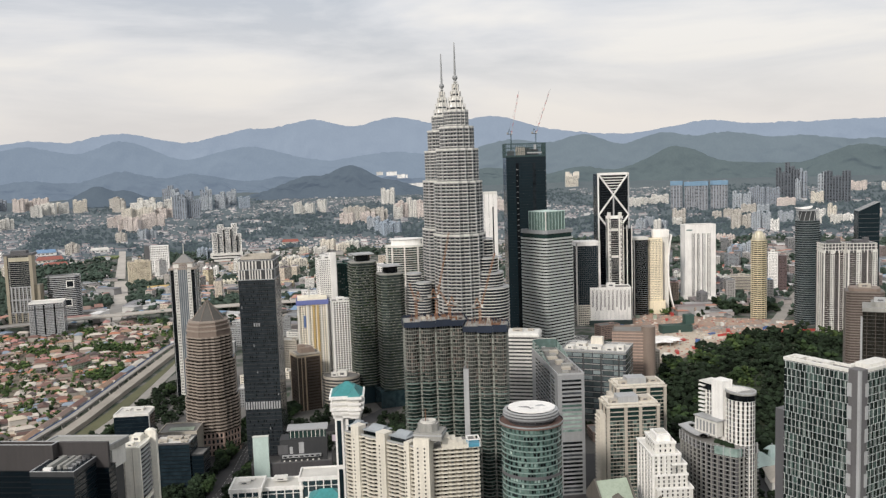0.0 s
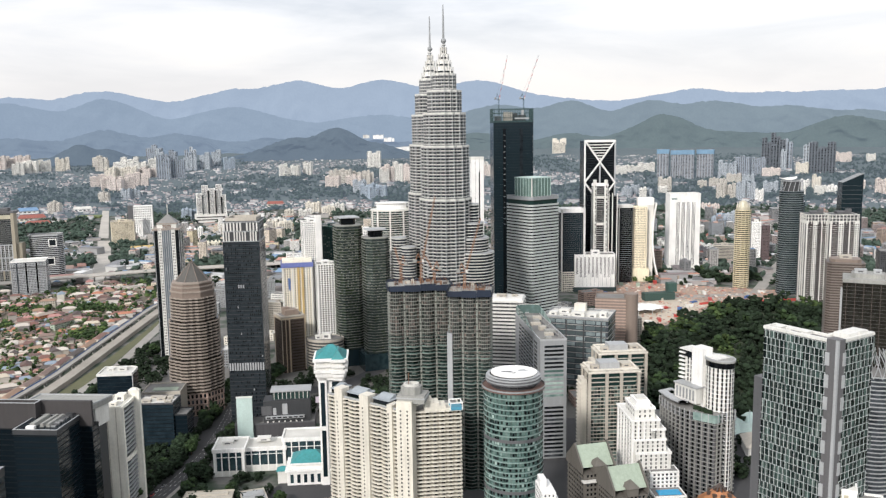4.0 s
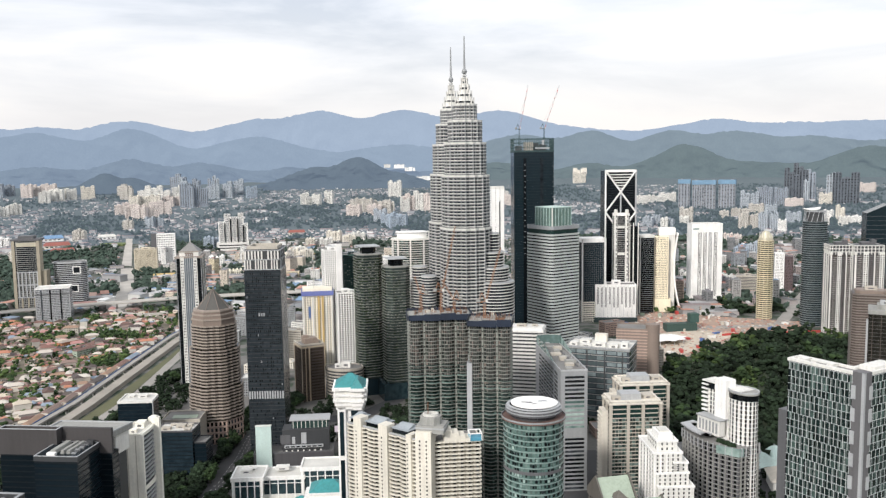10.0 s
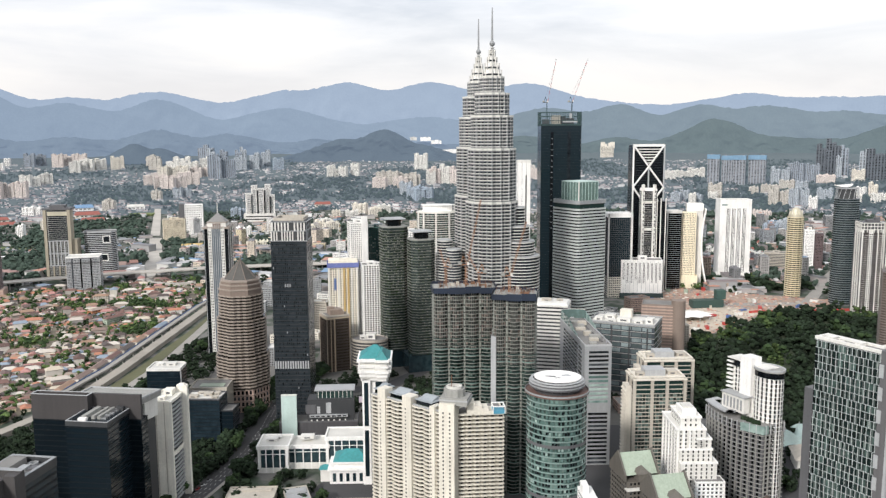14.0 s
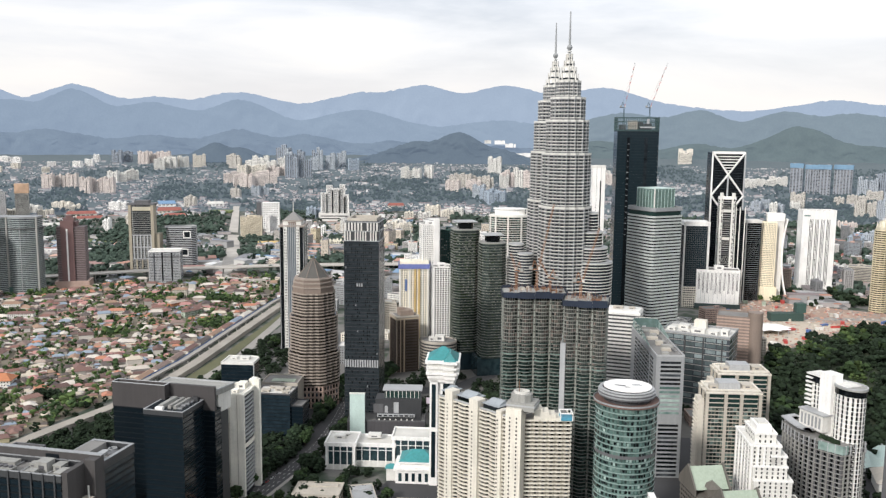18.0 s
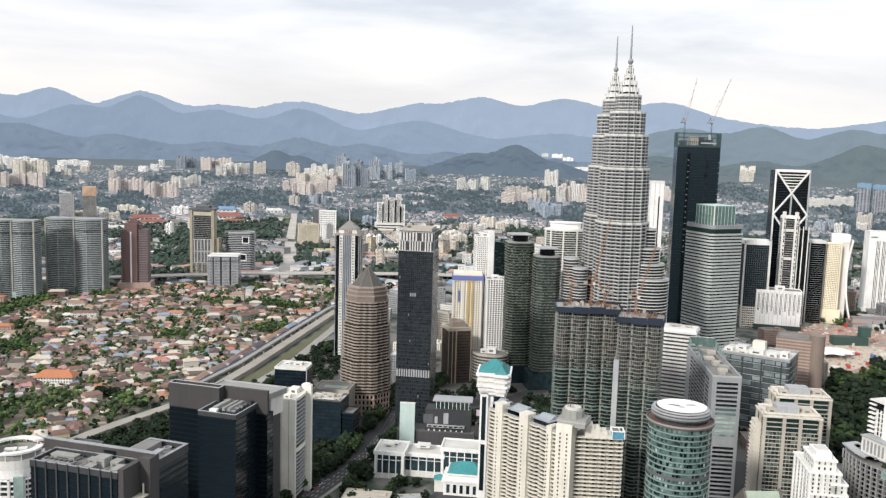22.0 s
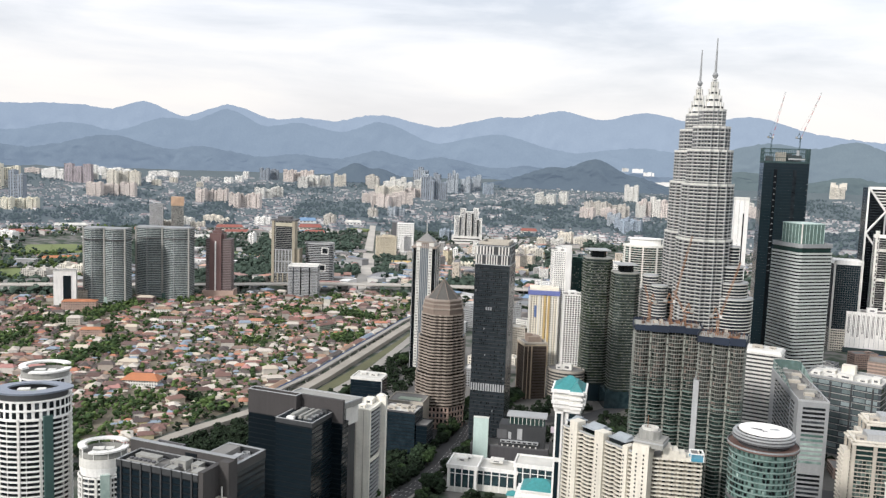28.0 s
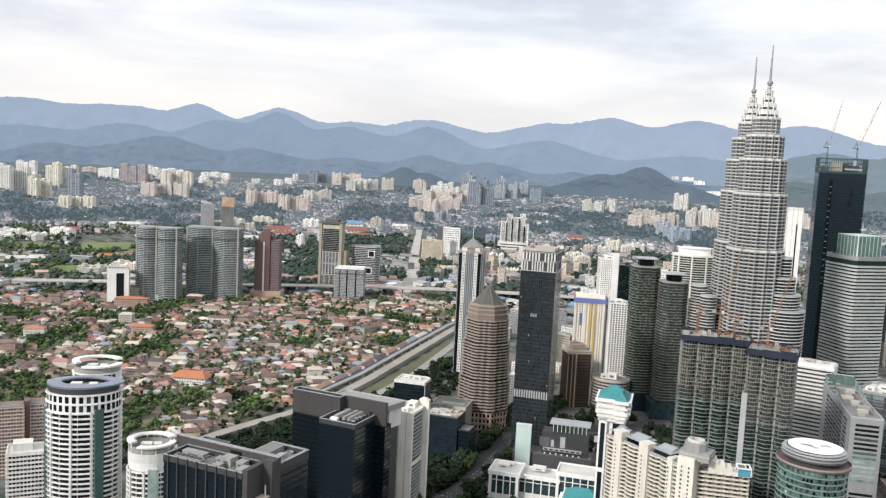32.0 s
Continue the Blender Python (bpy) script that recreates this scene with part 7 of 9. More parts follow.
b = thing("maroon_tower", -31.4, 1815, "maroon tower with grey banded sides and a white centre strip", "tower", 20)
storeys(b, rect(52, 32), 0, 122, 3.6, mat("dark_maroon", (0.085, 0.062, 0.062), 0.6), mat("maroon_grey_band", (0.22, 0.18, 0.178), 0.6), 1.3, 0.4, body="wall")
part("maroon_front", Kit().box(-6, -16, 0, 24, 6, 134), MAROON, b)
part("white_strip", Kit().box(-6, -19.2, 14, 3, 0.8, 104), WHITE, b)
part("maroon_top", Kit().prism(rect(30, 24, -4, 0), 122, 132).prism(rect(20, 20, -4, 0), 132, 139).prism(rect(11, 14, -4, 0), 139, 144), MAROON, b)
part("podium", Kit().prism(rect(64, 44), 0, 14), PINKST, b)
b = thing("tan_tower", -27.15, 1965, "tan and grey office tower with a recessed gold crown", "office tower", 12)
TANP = mat("tan_panel", (0.33, 0.295, 0.225))
storeys(b, rect(46, 34), 0, 150, 4, GREYC, None, win=G_DARK, win_w=2.4, win_s=3.4, win_h=2.6)
part("glass_front", Kit().box(2, -17.3, 86, 38, 0.9, 52), G_BLUE, b)
k = Kit()
for i in range(12):
    k.box(2, -17.9, 88 + i * 4.2, 38, 0.5, 0.9)
part("glass_front_lines", k, GREYC, b, kind="stuff")
for x in (-24, 24):
    part("side_pier", Kit().box(x, -6, 0, 6, 26, 150), TANP, b)
part("west_wing", Kit().prism(rect(10, 30, 32, 2), 0, 86), TANP, b)
for i in range(6):
    part("lower_frame", Kit().box(-17 + i * 7.4, -17.9, 30, 2.4, 1.4, 54), LGREY, b)
for z in (30, 56, 83):
    part("lower_frame_beam", Kit().box(1, -17.9, z, 42, 1.5, 2.2), LGREY, b)
for x in (-12, 0, 12):
    part("base_pier", Kit().box(x, -17.6, 0, 3, 1.4, 30), TANP, b)
part("gold_band", Kit().box(2, -17.8, 138, 40, 1.2, 8), GOLD, b)
part("roof", Kit().prism(rect(58, 38), 150, 154), DGREY, b)
part("roof_house", Kit().prism(rect(30, 24), 154, 160), DGREY, b)
b = thing("grey_office", -24.8, 1975, "grey office block with framed square openings", "office block", 16)
storeys(b, chamfer(64, 36, 8), 0, 98, 4, G_DARK, LGREY, 1.9, 0.6, body="glazing")
for x, z in ((8, 34), (14, 74)):
    part("opening_frame", Kit().box(x, -18.6, z, 16, 1.4, 16), WHITE, b)
    part("opening", Kit().box(x, -18.9, z + 2, 12.4, 1.4, 12), BLACK, b)
parapet(b, chamfer(64, 36, 8), 98, 2, 0.6, LGREY)
b = thing("grey_block", -25.85, 1815, "light grey office block with a fine window grid", "office block", 18)
storeys(b, rect(62, 46), 0, 66, 3.3, LGREY, LGREY, 0.5, 0.15, win=G_BLUE, win_w=1.7, win_s=2.6, win_h=1.7)
for x in (-20, -4, 15):
    part("window_slot", Kit().box(x, -23.1, 6, 2.6, 0.7, 58), G_DARK, b)
part("floor_slot", Kit().tube(rect(62.6, 46.6), rect(61, 45), 54, 56.5), DGREY, b)
parapet(b, rect(62, 46), 66, 2, 0.6, WHITE, ROOFL)
b = thing("white_dark_block", -40.85, 1750, "white block with a dark glass centre", "building", 36)
part("wall", Kit().prism(rect(40, 30), 0, 66), WHITE, b)
part("glass_front", Kit().box(4, -15.1, 6, 14, 0.8, 52), G_NAVY, b)
parapet(b, rect(40, 30), 66, 2, 0.6, OFFWHITE)
b = thing("checker_block", -19.1, 2740, "white office block with a chequered window wall", "office block", 14)
storeys(b, rect(62, 30), 0, 84, 7, WHITE, None, win=G_DARK, win_w=2.6, win_s=5.2, win_h=3.6)
part("side_wall", Kit().box(-32, 0, 0, 16, 31.2, 86), DGREY, b)
flats("beige_block", -20.3, 2545, 62, 34, 63, mat("golden_beige_plaster", (0.60, 0.53, 0.40)), "beige office block with ribbed front", 14, win=G_WIN, ww=2.2, ws=3.2)
b = thing("white_twin_flats", -14.8, 2885, "white stepped twin apartment blocks", "apartment block", 12)
for x, h, w in [(-34, 96, 22), (-16, 122, 20), (6, 112, 22), (28, 124, 18), (42, 90, 16)]:
    storeys(b, rect(w, 26, x, abs(x) * 0.1), 0, h, 3.4, WHITE, OFFWHITE, 0.7, 0.4, win=G_DARK, win_w=1.9, win_s=3.0, win_h=2.0)
part("podium", Kit().prism(rect(104, 40), 0, 28), OFFWHITE, b)
# Dark boxes and grey strips are added as the shade of recesses and balconies.
for x, h in ((-24.5, 94), (-5, 108), (17.5, 108), (36, 86)):
    part("recess_slot", Kit().box(x, -13.4, 28, 4.2, 3.4, h - 30), G_DARK, b)
k = Kit()
for f in range(11):
    for x in (-34, -16, 6, 28):
        k.box(x, -13.6 + abs(x) * 0.1, 32 + f * 7.2, 9, 1.4, 2.6)
part("balcony_shadows", k, MGREY, b, kind="stuff")
part("podium_slots", Kit().box(0, -20.2, 8, 90, 0.6, 3).box(0, -20.2, 17, 90, 0.6, 3), G_DARK, b, kind="stuff")
b = thing("unfinished_tower", -34.1, 3060, "grey unfinished tower with an orange screened top", "tower", 30)
storeys(b, rect(40, 34), 0, 88, 3.6, GREYC, GREYC, 0.8, 0.4, win=G_DARK, win_w=2, win_s=3.2, win_h=2)
part("orange_screen", Kit().prism(rect(42, 36), 82, 112), mat("orange_screen", (0.50, 0.34, 0.23), stain=0.5), b, "orange safety screens")
flats("grey_slab_flats", -35.4, 3070, 44, 30, 84, LGREY, "grey and white slab block beside an unfinished tower", 30)
b = thing("white_slab_tower", 3.05, 1750, "tall thin white slab tower", "apartment tower", 5)
storeys(b, rect(26, 24), 0, 248, 3.5, WHITE, None, win=G_WIN, win_w=1.0, win_s=9.0, win_h=1.6)
part("dark_strip", Kit().box(4, -12.1, 90, 2.4, 0.6, 130), G_DARK, b)
part("crown_rim", Kit().tube(rect(27, 25), rect(25, 23), 246, 251), OFFWHITE, b)

# ---- roads, lawns and sites ----
TAKEN = [(o.matrix_basis.translation.x, o.matrix_basis.translation.y) for o in scene.objects if o.type == "EMPTY"]


def free(x, y, r):
    return all((x - a) ** 2 + (y - c) ** 2 > r * r for a, c in TAKEN)


def inside(x, y, poly):
    hit, j = False, len(poly) - 1
    for i in range(len(poly)):
        (xi, yi), (xj, yj) = poly[i], poly[j]
        if (yi > y) != (yj > y) and x < (xj - xi) * (y - yi) / (yj - yi) + xi:
            hit = not hit
        j = i
    return hit


def near_line(x, y, pts, w):
    for (x0, y0), (x1, y1) in zip(pts, pts[1:]):
        dx, dy = x1 - x0, y1 - y0
        u = max(0.0, min(1.0, ((x - x0) * dx + (y - y0) * dy) / (dx * dx + dy * dy)))
        if math.hypot(x - x0 - u * dx, y - y0 - u * dy) < w:
            return True
    return False


def patch(name, poly, z, material, label, category="ground"):
    return tagged(new(name, Kit().prism(poly, z - 0.3, z).mesh(name, material)), label, category, kind="structure")


RAIL = [(-491, 890), (-485, 940), (-480, 1030), (-486, 1220), (-492, 1430), (-480, 1560), (-430, 1680), (-330, 1800), (-160, 1900), (80, 1980)]
HWAY = [(-524, 660), (-516, 705), (-508, 745), (-499, 780), (-489, 812), (-478, 848), (-469, 895), (-465, 950), (-464, 1030), (-470, 1220), (-477, 1430), (-462, 1560), (-412, 1672), (-312, 1786), (-150, 1880), (90, 1960)]
LOWR = [(-452, 830), (-440, 880), (-430, 960), (-426, 1100), (-440, 1300), (-452, 1430)]
CROSS = [(-1420, 1330), (-1250, 1440), (-1050, 1545), (-830, 1690), (-596, 1800), (-420, 1850), (-200, 1900)]
UPROAD = [(-640, 1560), (-700, 1690), (-745, 1850), (-830, 2100), (-930, 2360), (-985, 2500)]
RAMP = [(-520, 1800), (-545, 1740), (-580, 1685), (-630, 1664), (-680, 1685), (-703, 1722), (-690, 1768), (-648, 1784)]
PITCH = [(-735, 1515), (-655, 1522), (-640, 1555), (-720, 1562)]
STREET = [(-262, 560), (-244, 660), (-235, 706), (-229.5, 742), (-225, 779), (-225, 848), (-229, 905), (-226, 960), (-222, 1080)]
SIDE = [(-224, 945), (-160, 968), (-105, 1000), (-72, 1060), (-60, 1150)]
LINK = [(-224, 925), (-150, 912), (-70, 880), (-20, 850)]
AVENUE = [(380, 1480), (520, 1500), (589, 1503), (660, 1630), (742, 1784), (856, 1979), (980, 2250)]


def viaduct(name, pts, w, z, deck, label, wall=None, pier_step=38):
    b = tagged(new(name), label, "viaduct")
    zd = z
    for i, ((x0, y0), (x1, y1)) in enumerate(zip(pts, pts[1:])):
        z = zd - 0.008 * (i % 2)
        d = Vector((x1 - x0, y1 - y0)).normalized()
        s, o = Vector((d.y, -d.x)), d * 1.0
        quad = lambda a, c: [(x0 + s.x * a - o.x, y0 + s.y * a - o.y), (x1 + s.x * a + o.x, y1 + s.y * a + o.y), (x1 + s.x * c + o.x, y1 + s.y * c + o.y), (x0 + s.x * c - o.x, y0 + s.y * c - o.y)]
        part("deck", Kit().prism(quad(w / 2, -w / 2), z - 1.6, z), deck, b)
        for e in (-1, 1):
            q = quad(e * w / 2 + 0.25, e * w / 2 - 0.25)
            blue = wall and e < 0 and y0 > 900
            part("parapet_wall", Kit().prism(q, z - 1.0, z + (1.1 if blue else 0.9)), wall if blue else deck, b)
        n = int(math.hypot(x1 - x0, y1 - y0) / pier_step)
        for i in range(n):
            u = (i + 0.5) / n
            part("pier", Kit().box(x0 + (x1 - x0) * u, y0 + (y1 - y0) * u, 0, w * 0.35, 2.2, z - 1.6, math.degrees(math.atan2(d.y, d.x)) - 90), GREYC, b)
    return b


viaduct("rail_viaduct", RAIL, 9, 9, ROADC, "elevated rail track with a blue barrier", BLUEP)
strip("road_highway", HWAY, 14, 6.0, 6.0, TANROAD, "pale concrete dual highway", "road")
strip("road_service", LOWR, 13, 0.6, 0.5, ROADC, "pale concrete service road", "road")
VERGE = mat("scrubby_verge", (0.110, 0.112, 0.058), 0.95, streak=0.0, stain=0.45, grain=5.0)
patch("verge", [(-462, 900), (-444, 900), (-436, 960), (-434, 1100), (-446, 1300), (-460, 1430), (-462, 1430), (-456, 1300), (-452, 1100), (-454, 960)], 0.5, VERGE, "scrubby grass strip along the river channel", "grass")
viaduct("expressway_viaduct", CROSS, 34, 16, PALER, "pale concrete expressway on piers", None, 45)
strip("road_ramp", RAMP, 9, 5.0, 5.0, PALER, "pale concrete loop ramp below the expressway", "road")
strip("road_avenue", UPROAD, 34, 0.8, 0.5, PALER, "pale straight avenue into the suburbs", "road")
k = Kit()
for i in range(6):
    p, q = [(-978 - 31 * j, 2480 + 85 * j) for j in (i, i + 1)]
    o, w = len(k.v), 15 - 0.6 * i
    for x, y in (p, q):
        z = ground_z(x, y) + 1.2
        k.v += [(x - w, y, z), (x + w, y, z), (x + w, y, z - 3), (x - w, y, z - 3)]
    k.f += [(o, o + 1, o + 5, o + 4), (o + 1, o + 2, o + 6, o + 5), (o + 3, o, o + 4, o + 7)]
tagged(new("road_avenue_rise", k.mesh("road_avenue_rise", PALER)), "pale straight avenue climbing into the suburbs", "road", kind="structure")
strip("road_street", STREET, 15, 0.5, 0.4, ASPHALT, "dark asphalt street with traffic", "road")
strip("road_side", SIDE, 22, 0.45, 0.4, ASPHALT, "asphalt side street", "road")
strip("road_link", LINK, 14, 0.43, 0.4, ROADC, "pale link road by the podium", "road")
strip("road_park_avenue", AVENUE, 22, 0.5, 0.4, ROADC, "pale avenue past the park", "road")
strip("pavement_street", [(x + 10.2, y) for x, y in STREET], 3.5, 0.62, 0.4, ROADC, "paved footway along the street", "pavement")
for x0 in (-4.0, 0.0, 4.0):
    k = Kit()
    for (xa, ya), (xb, yb) in zip(STREET, STREET[1:]):
        n = int(math.hypot(xb - xa, yb - ya) / 9)
        for i in range(n):
            u = i / n
            k.box(xa + (xb - xa) * u + x0, ya + (yb - ya) * u, 0.5, 0.3, 4.0, 0.02, math.degrees(math.atan2(yb - ya, xb - xa)) - 90)
    tagged(new("lane_marking", k.mesh("lane_marking", OFFWHITE)), "white dashed lane marking", "road marking", kind="stuff")
SITE = [(262, 1310), (296, 1222), (330, 1240), (400, 1318), (505, 1424), (612, 1440), (640, 1540), (500, 1600), (380, 1660), (300, 1500)]
patch("ground_site", SITE, 0.4, EARTH, "bare red earth of a building site")
patch("ground_site_pale", [(285, 1310), (318, 1245), (395, 1325), (490, 1430), (440, 1480), (330, 1430)], 0.8, SAND, "pale sand on a building site")
patch("ground_city_block", [(-190, 560), (-120, 760), (-60, 860), (250, 860), (420, 700), (330, 450), (0, 430), (-180, 480)], 0.25, ASPHALT, "dark paved city blocks")
patch("ground_tower_plaza", [(-470, 880), (-240, 880), (-235, 1150), (-300, 1300), (-430, 1330), (-418, 1000)], 0.22, mat("worn_plaza", (0.15, 0.145, 0.135), 0.9, streak=0.0, stain=0.4, grain=4.0), "worn paved yards round the towers")
patch("ground_central_blocks", [(-205, 860), (230, 860), (245, 1010), (300, 1210), (250, 1330), (-60, 1380), (-235, 1300)], 0.21, mat("mixed_paving", (0.12, 0.115, 0.105), 0.9, streak=0.0, stain=0.5, grain=5.0), "paved yards between the central towers")
patch("ground_city_block_west", [(-420, 560), (-240, 560), (-225, 720), (-214, 900), (-400, 900), (-415, 700)], 0.25, ASPHALT, "dark paved city blocks")
for nm, poly in (("lawn", [(-588, 925), (-560, 935), (-566, 985), (-598, 975)]), ("lawn", [(-560, 1060), (-535, 1065), (-540, 1120), (-566, 1112)]), ("lawn", PITCH), ("lawn", [(-1330, 2190), (-1230, 2200), (-1225, 2250), (-1320, 2250)]), ("lawn", [(-1860, 2060), (-1770, 2130), (-1800, 2230), (-1900, 2180)]), ("lawn", [(-1960, 2000), (-1890, 2050), (-1920, 2110), (-1990, 2070)]), ("lawn", [(-1120, 1720), (-1030, 1790), (-1060, 1850), (-1160, 1790)]),
                 ("lawn", [(-560, 900), (-520, 930), (-512, 1000), (-560, 990)]), ("lawn", [(-800, 2380), (-640, 2420), (-650, 2490), (-810, 2450)])):
    patch(nm, poly, 0.35, GRASS, "open green lawn", "grass")

# ---- trees ----
PHI = (1 + 5 ** 0.5) / 2
ICO_V = [(-1, PHI, 0), (1, PHI, 0), (-1, -PHI, 0), (1, -PHI, 0), (0, -1, PHI), (0, 1, PHI), (0, -1, -PHI), (0, 1, -PHI), (PHI, 0, -1), (PHI, 0, 1), (-PHI, 0, -1), (-PHI, 0, 1)]
ICO_F = [(0, 11, 5), (0, 5, 1), (0, 1, 7), (0, 7, 10), (0, 10, 11), (1, 5, 9), (5, 11, 4), (11, 10, 2), (10, 7, 6), (7, 1, 8), (3, 9, 4), (3, 4, 2), (3, 2, 6), (3, 6, 8), (3, 8, 9), (4, 9, 5), (2, 4, 11), (6, 2, 10), (8, 6, 7), (9, 8, 1)]


OCT_V = [(1.9, 0, 0), (0, 1.9, 0), (-1.9, 0, 0), (0, -1.9, 0), (0, 0, 1.9), (0, 0, -1.9)]
OCT_F = [(0, 1, 4), (1, 2, 4), (2, 3, 4), (3, 0, 4), (1, 0, 5), (2, 1, 5), (3, 2, 5), (0, 3, 5)]


def clump(k, x, y, z, r, rnd):
    o = len(k.v)
    if x * x + y * y > 2300 ** 2:
        j = [rnd.uniform(0.34, 0.76) * r for _ in range(6)]
        k.v += [(x + a * q, y + c * q, z + d * q * 0.8) for (a, c, d), q in zip(OCT_V, j)]
        k.f += [(o + a, o + c, o + d) for a, c, d in OCT_F]
        return
    j = [rnd.uniform(0.30, 0.72) * r for _ in range(12)]
    k.v += [(x + a * q, y + c * q, z + d * q * 0.8) for (a, c, d), q in zip(ICO_V, j)]
    k.f += [(o + a, o + c, o + d) for a, c, d in ICO_F]


def crown(k, x, y, z, r, h, n, rnd, fine=0.34):
    for _ in range(n):
        a, u = rnd.uniform(0, math.tau), rnd.random() ** 0.6
        zz = rnd.uniform(-0.5, 0.5)
        w = math.sqrt(max(0.05, 1 - (zz * 1.7) ** 2))
        clump(k, x + r * u * w * math.cos(a), y + r * u * w * math.sin(a), z + h * zz, r * fine * rnd.uniform(0.7, 1.3), rnd)


def tree_model(seed, r, h, material, label):
    rnd = random.Random(seed)
    t = new("tree")
    tagged(t, label, "tree", "city trees")
    k = Kit()
    for i in range(4):
        q0, q1 = 0.45 - i * 0.07, 0.45 - (i + 1) * 0.07
        k.prism(oval(q0, q0, 7), h * 0.14 * i, h * 0.14 * (i + 1), poly2=oval(q1, q1, 7))
    for i in range(6):
        a = math.tau * i / 6 + rnd.random()
        k.bar((0, 0, h * (0.3 + 0.04 * i)), (r * 0.6 * math.cos(a), r * 0.6 * math.sin(a), h * (0.55 + 0.05 * i)), 0.22)
    part("trunk", k, BARK, t)
    c = Kit()
    crown(c, 0, 0, h * 0.66, r, h * 0.62, 95, rnd, 0.26)
    part("crown", c, material, t)
    return t


MODELS = [tree_model(i, r, h, m, lab) for i, (r, h, m, lab) in enumerate([(5.5, 12, LEAF, "broad green street tree"), (6.5, 13, LEAFD, "dark green rain tree"), (4.2, 11, LEAFD, "dense dark green tree"), (5.0, 9, LEAF, "low spreading green tree")])]
rnd = random.Random(21)
spots = []
for (x0, y0), (x1, y1) in zip(STREET, STREET[1:]):
    n = int(math.hypot(x1 - x0, y1 - y0) / 8)
    for i in range(n):
        u = i / n
        for s in (-22, -13, 14, 24):
            if rnd.random() < 0.8:
                spots.append((x0 + (x1 - x0) * u + s + rnd.uniform(-3, 3), y0 + (y1 - y0) * u + rnd.uniform(-3, 3)))
for cx, cy, r, n in [(-165, 880, 26, 16), (-70, 930, 24, 10), (-245, 640, 20, 10), (-190, 690, 14, 6), (-405, 960, 22, 16), (-400, 1060, 16, 12), (-395, 1160, 12, 8), (-330, 760, 16, 8), (300, 640, 22, 12), (262, 720, 20, 10), (455, 1690, 26, 12), (560, 1720, 26, 12), (-60, 690, 16, 8), (-130, 650, 18, 8)]:
    for _ in range(n):
        a, u = rnd.uniform(0, math.tau), math.sqrt(rnd.random())
        spots.append((cx + r * u * math.cos(a), cy + r * u * math.sin(a)))
spots = [p for p in spots if not near_line(*p, STREET, 9.5) and not near_line(*p, SIDE, 11)]
rnd.shuffle(spots)
spots = spots[:190]
for i, (x, y) in enumerate(spots):
    m = pose(x, y, 0, 0, 0, rnd.uniform(0, 360)) @ Matrix.Scale(rnd.uniform(0.75, 1.3), 4)
    if i < len(MODELS):
        MODELS[i].matrix_basis = m
    else:
        c = copy_thing(MODELS[i % 4], m)
        c.matrix_basis = m

def belt(name, label, boxes, material):
    r1, out = random.Random(61), []
    for x0, y0, x1, y1, n in boxes:
        out += [(r1.uniform(x0, x1), r1.uniform(y0, y1), r1.uniform(3.2, 5.6)) for _ in range(n)]
    k = Kit()
    for x, y, r in out:
        if not near_line(x, y, STREET, 9.5) and not near_line(x, y, HWAY, 13) and not near_line(x, y, LOWR, 11) and not near_line(x, y, SIDE, 12) and free(x, y, 20):
            crown(k, x, y, r * 1.15, r, r * 1.5, 25, r1, 0.30)
    tagged(new(name, k.mesh(name, material)), label, "trees", kind="stuff")


# Sunlit belt: the light is put in by the paler foliage colour.
belt("sunlit_tree_belt", "trees at the foot of a white tower, sunlight put into their green", [(440, 1700, 600, 1790, 70), (380, 1640, 470, 1700, 24)], LEAFY)
belt("street_tree_belt", "dense dark green trees along the street", [(-470, 720, -440, 850, 40), (-290, 600, -240, 790, 130), (-250, 700, -238, 900, 50), (-216, 600, -200, 900, 90), (-520, 640, -430, 880, 150), (-388, 870, -335, 985, 60), (-335, 720, -290, 790, 40), (-240, 560, -190, 620, 30), (-400, 985, -345, 1120, 70), (-330, 900, -250, 1000, 46), (-90, 900, -20, 1010, 60), (-170, 1005, -95, 1050, 40), (-60, 1010, -20, 1120, 40), (-130, 1080, -80, 1140, 30), (-190, 925, -130, 1000, 36), (-185, 600, -140, 690, 34), (-180, 700, -150, 715, 8), (-200, 610, -180, 690, 14), (-195, 860, -60, 925, 60), (-420, 900, -392, 1230, 80), (-300, 730, -250, 790, 24), (-60, 620, -10, 700, 10), (250, 690, 330, 780, 30), (262, 560, 300, 660, 30), (-90, 930, 20, 1000, 30), (60, 900, 220, 960, 30), (-215, 570, -150, 635, 40), (-140, 590, -60, 625, 30), (-470, 690, -430, 800, 60), (-505, 690, -455, 790, 50), (-425, 760, -380, 890, 60), (-560, 620, -500, 690, 40), (-450, 800, -385, 900, 50), (-600, 870, -560, 890, 20)], LEAFD)

PARK = [(226, 880), (240, 1010), (290, 1150), (322, 1226), (392, 1302), (510, 1412), (580, 1428), (700, 1352), (830, 1230), (820, 1080), (640, 1010), (500, 900), (380, 830), (300, 810)]


def woods(name, label, spots, material, n=9, fine=0.42):
    k = Kit()
    r0 = random.Random(len(spots))
    for x, y, r in spots:
        crown(k, x, y, ground_z(x, y) + r * 1.2, r, r * 1.5, n, r0, fine)
    return tagged(new(name, k.mesh(name, material)), label, "trees", kind="stuff")


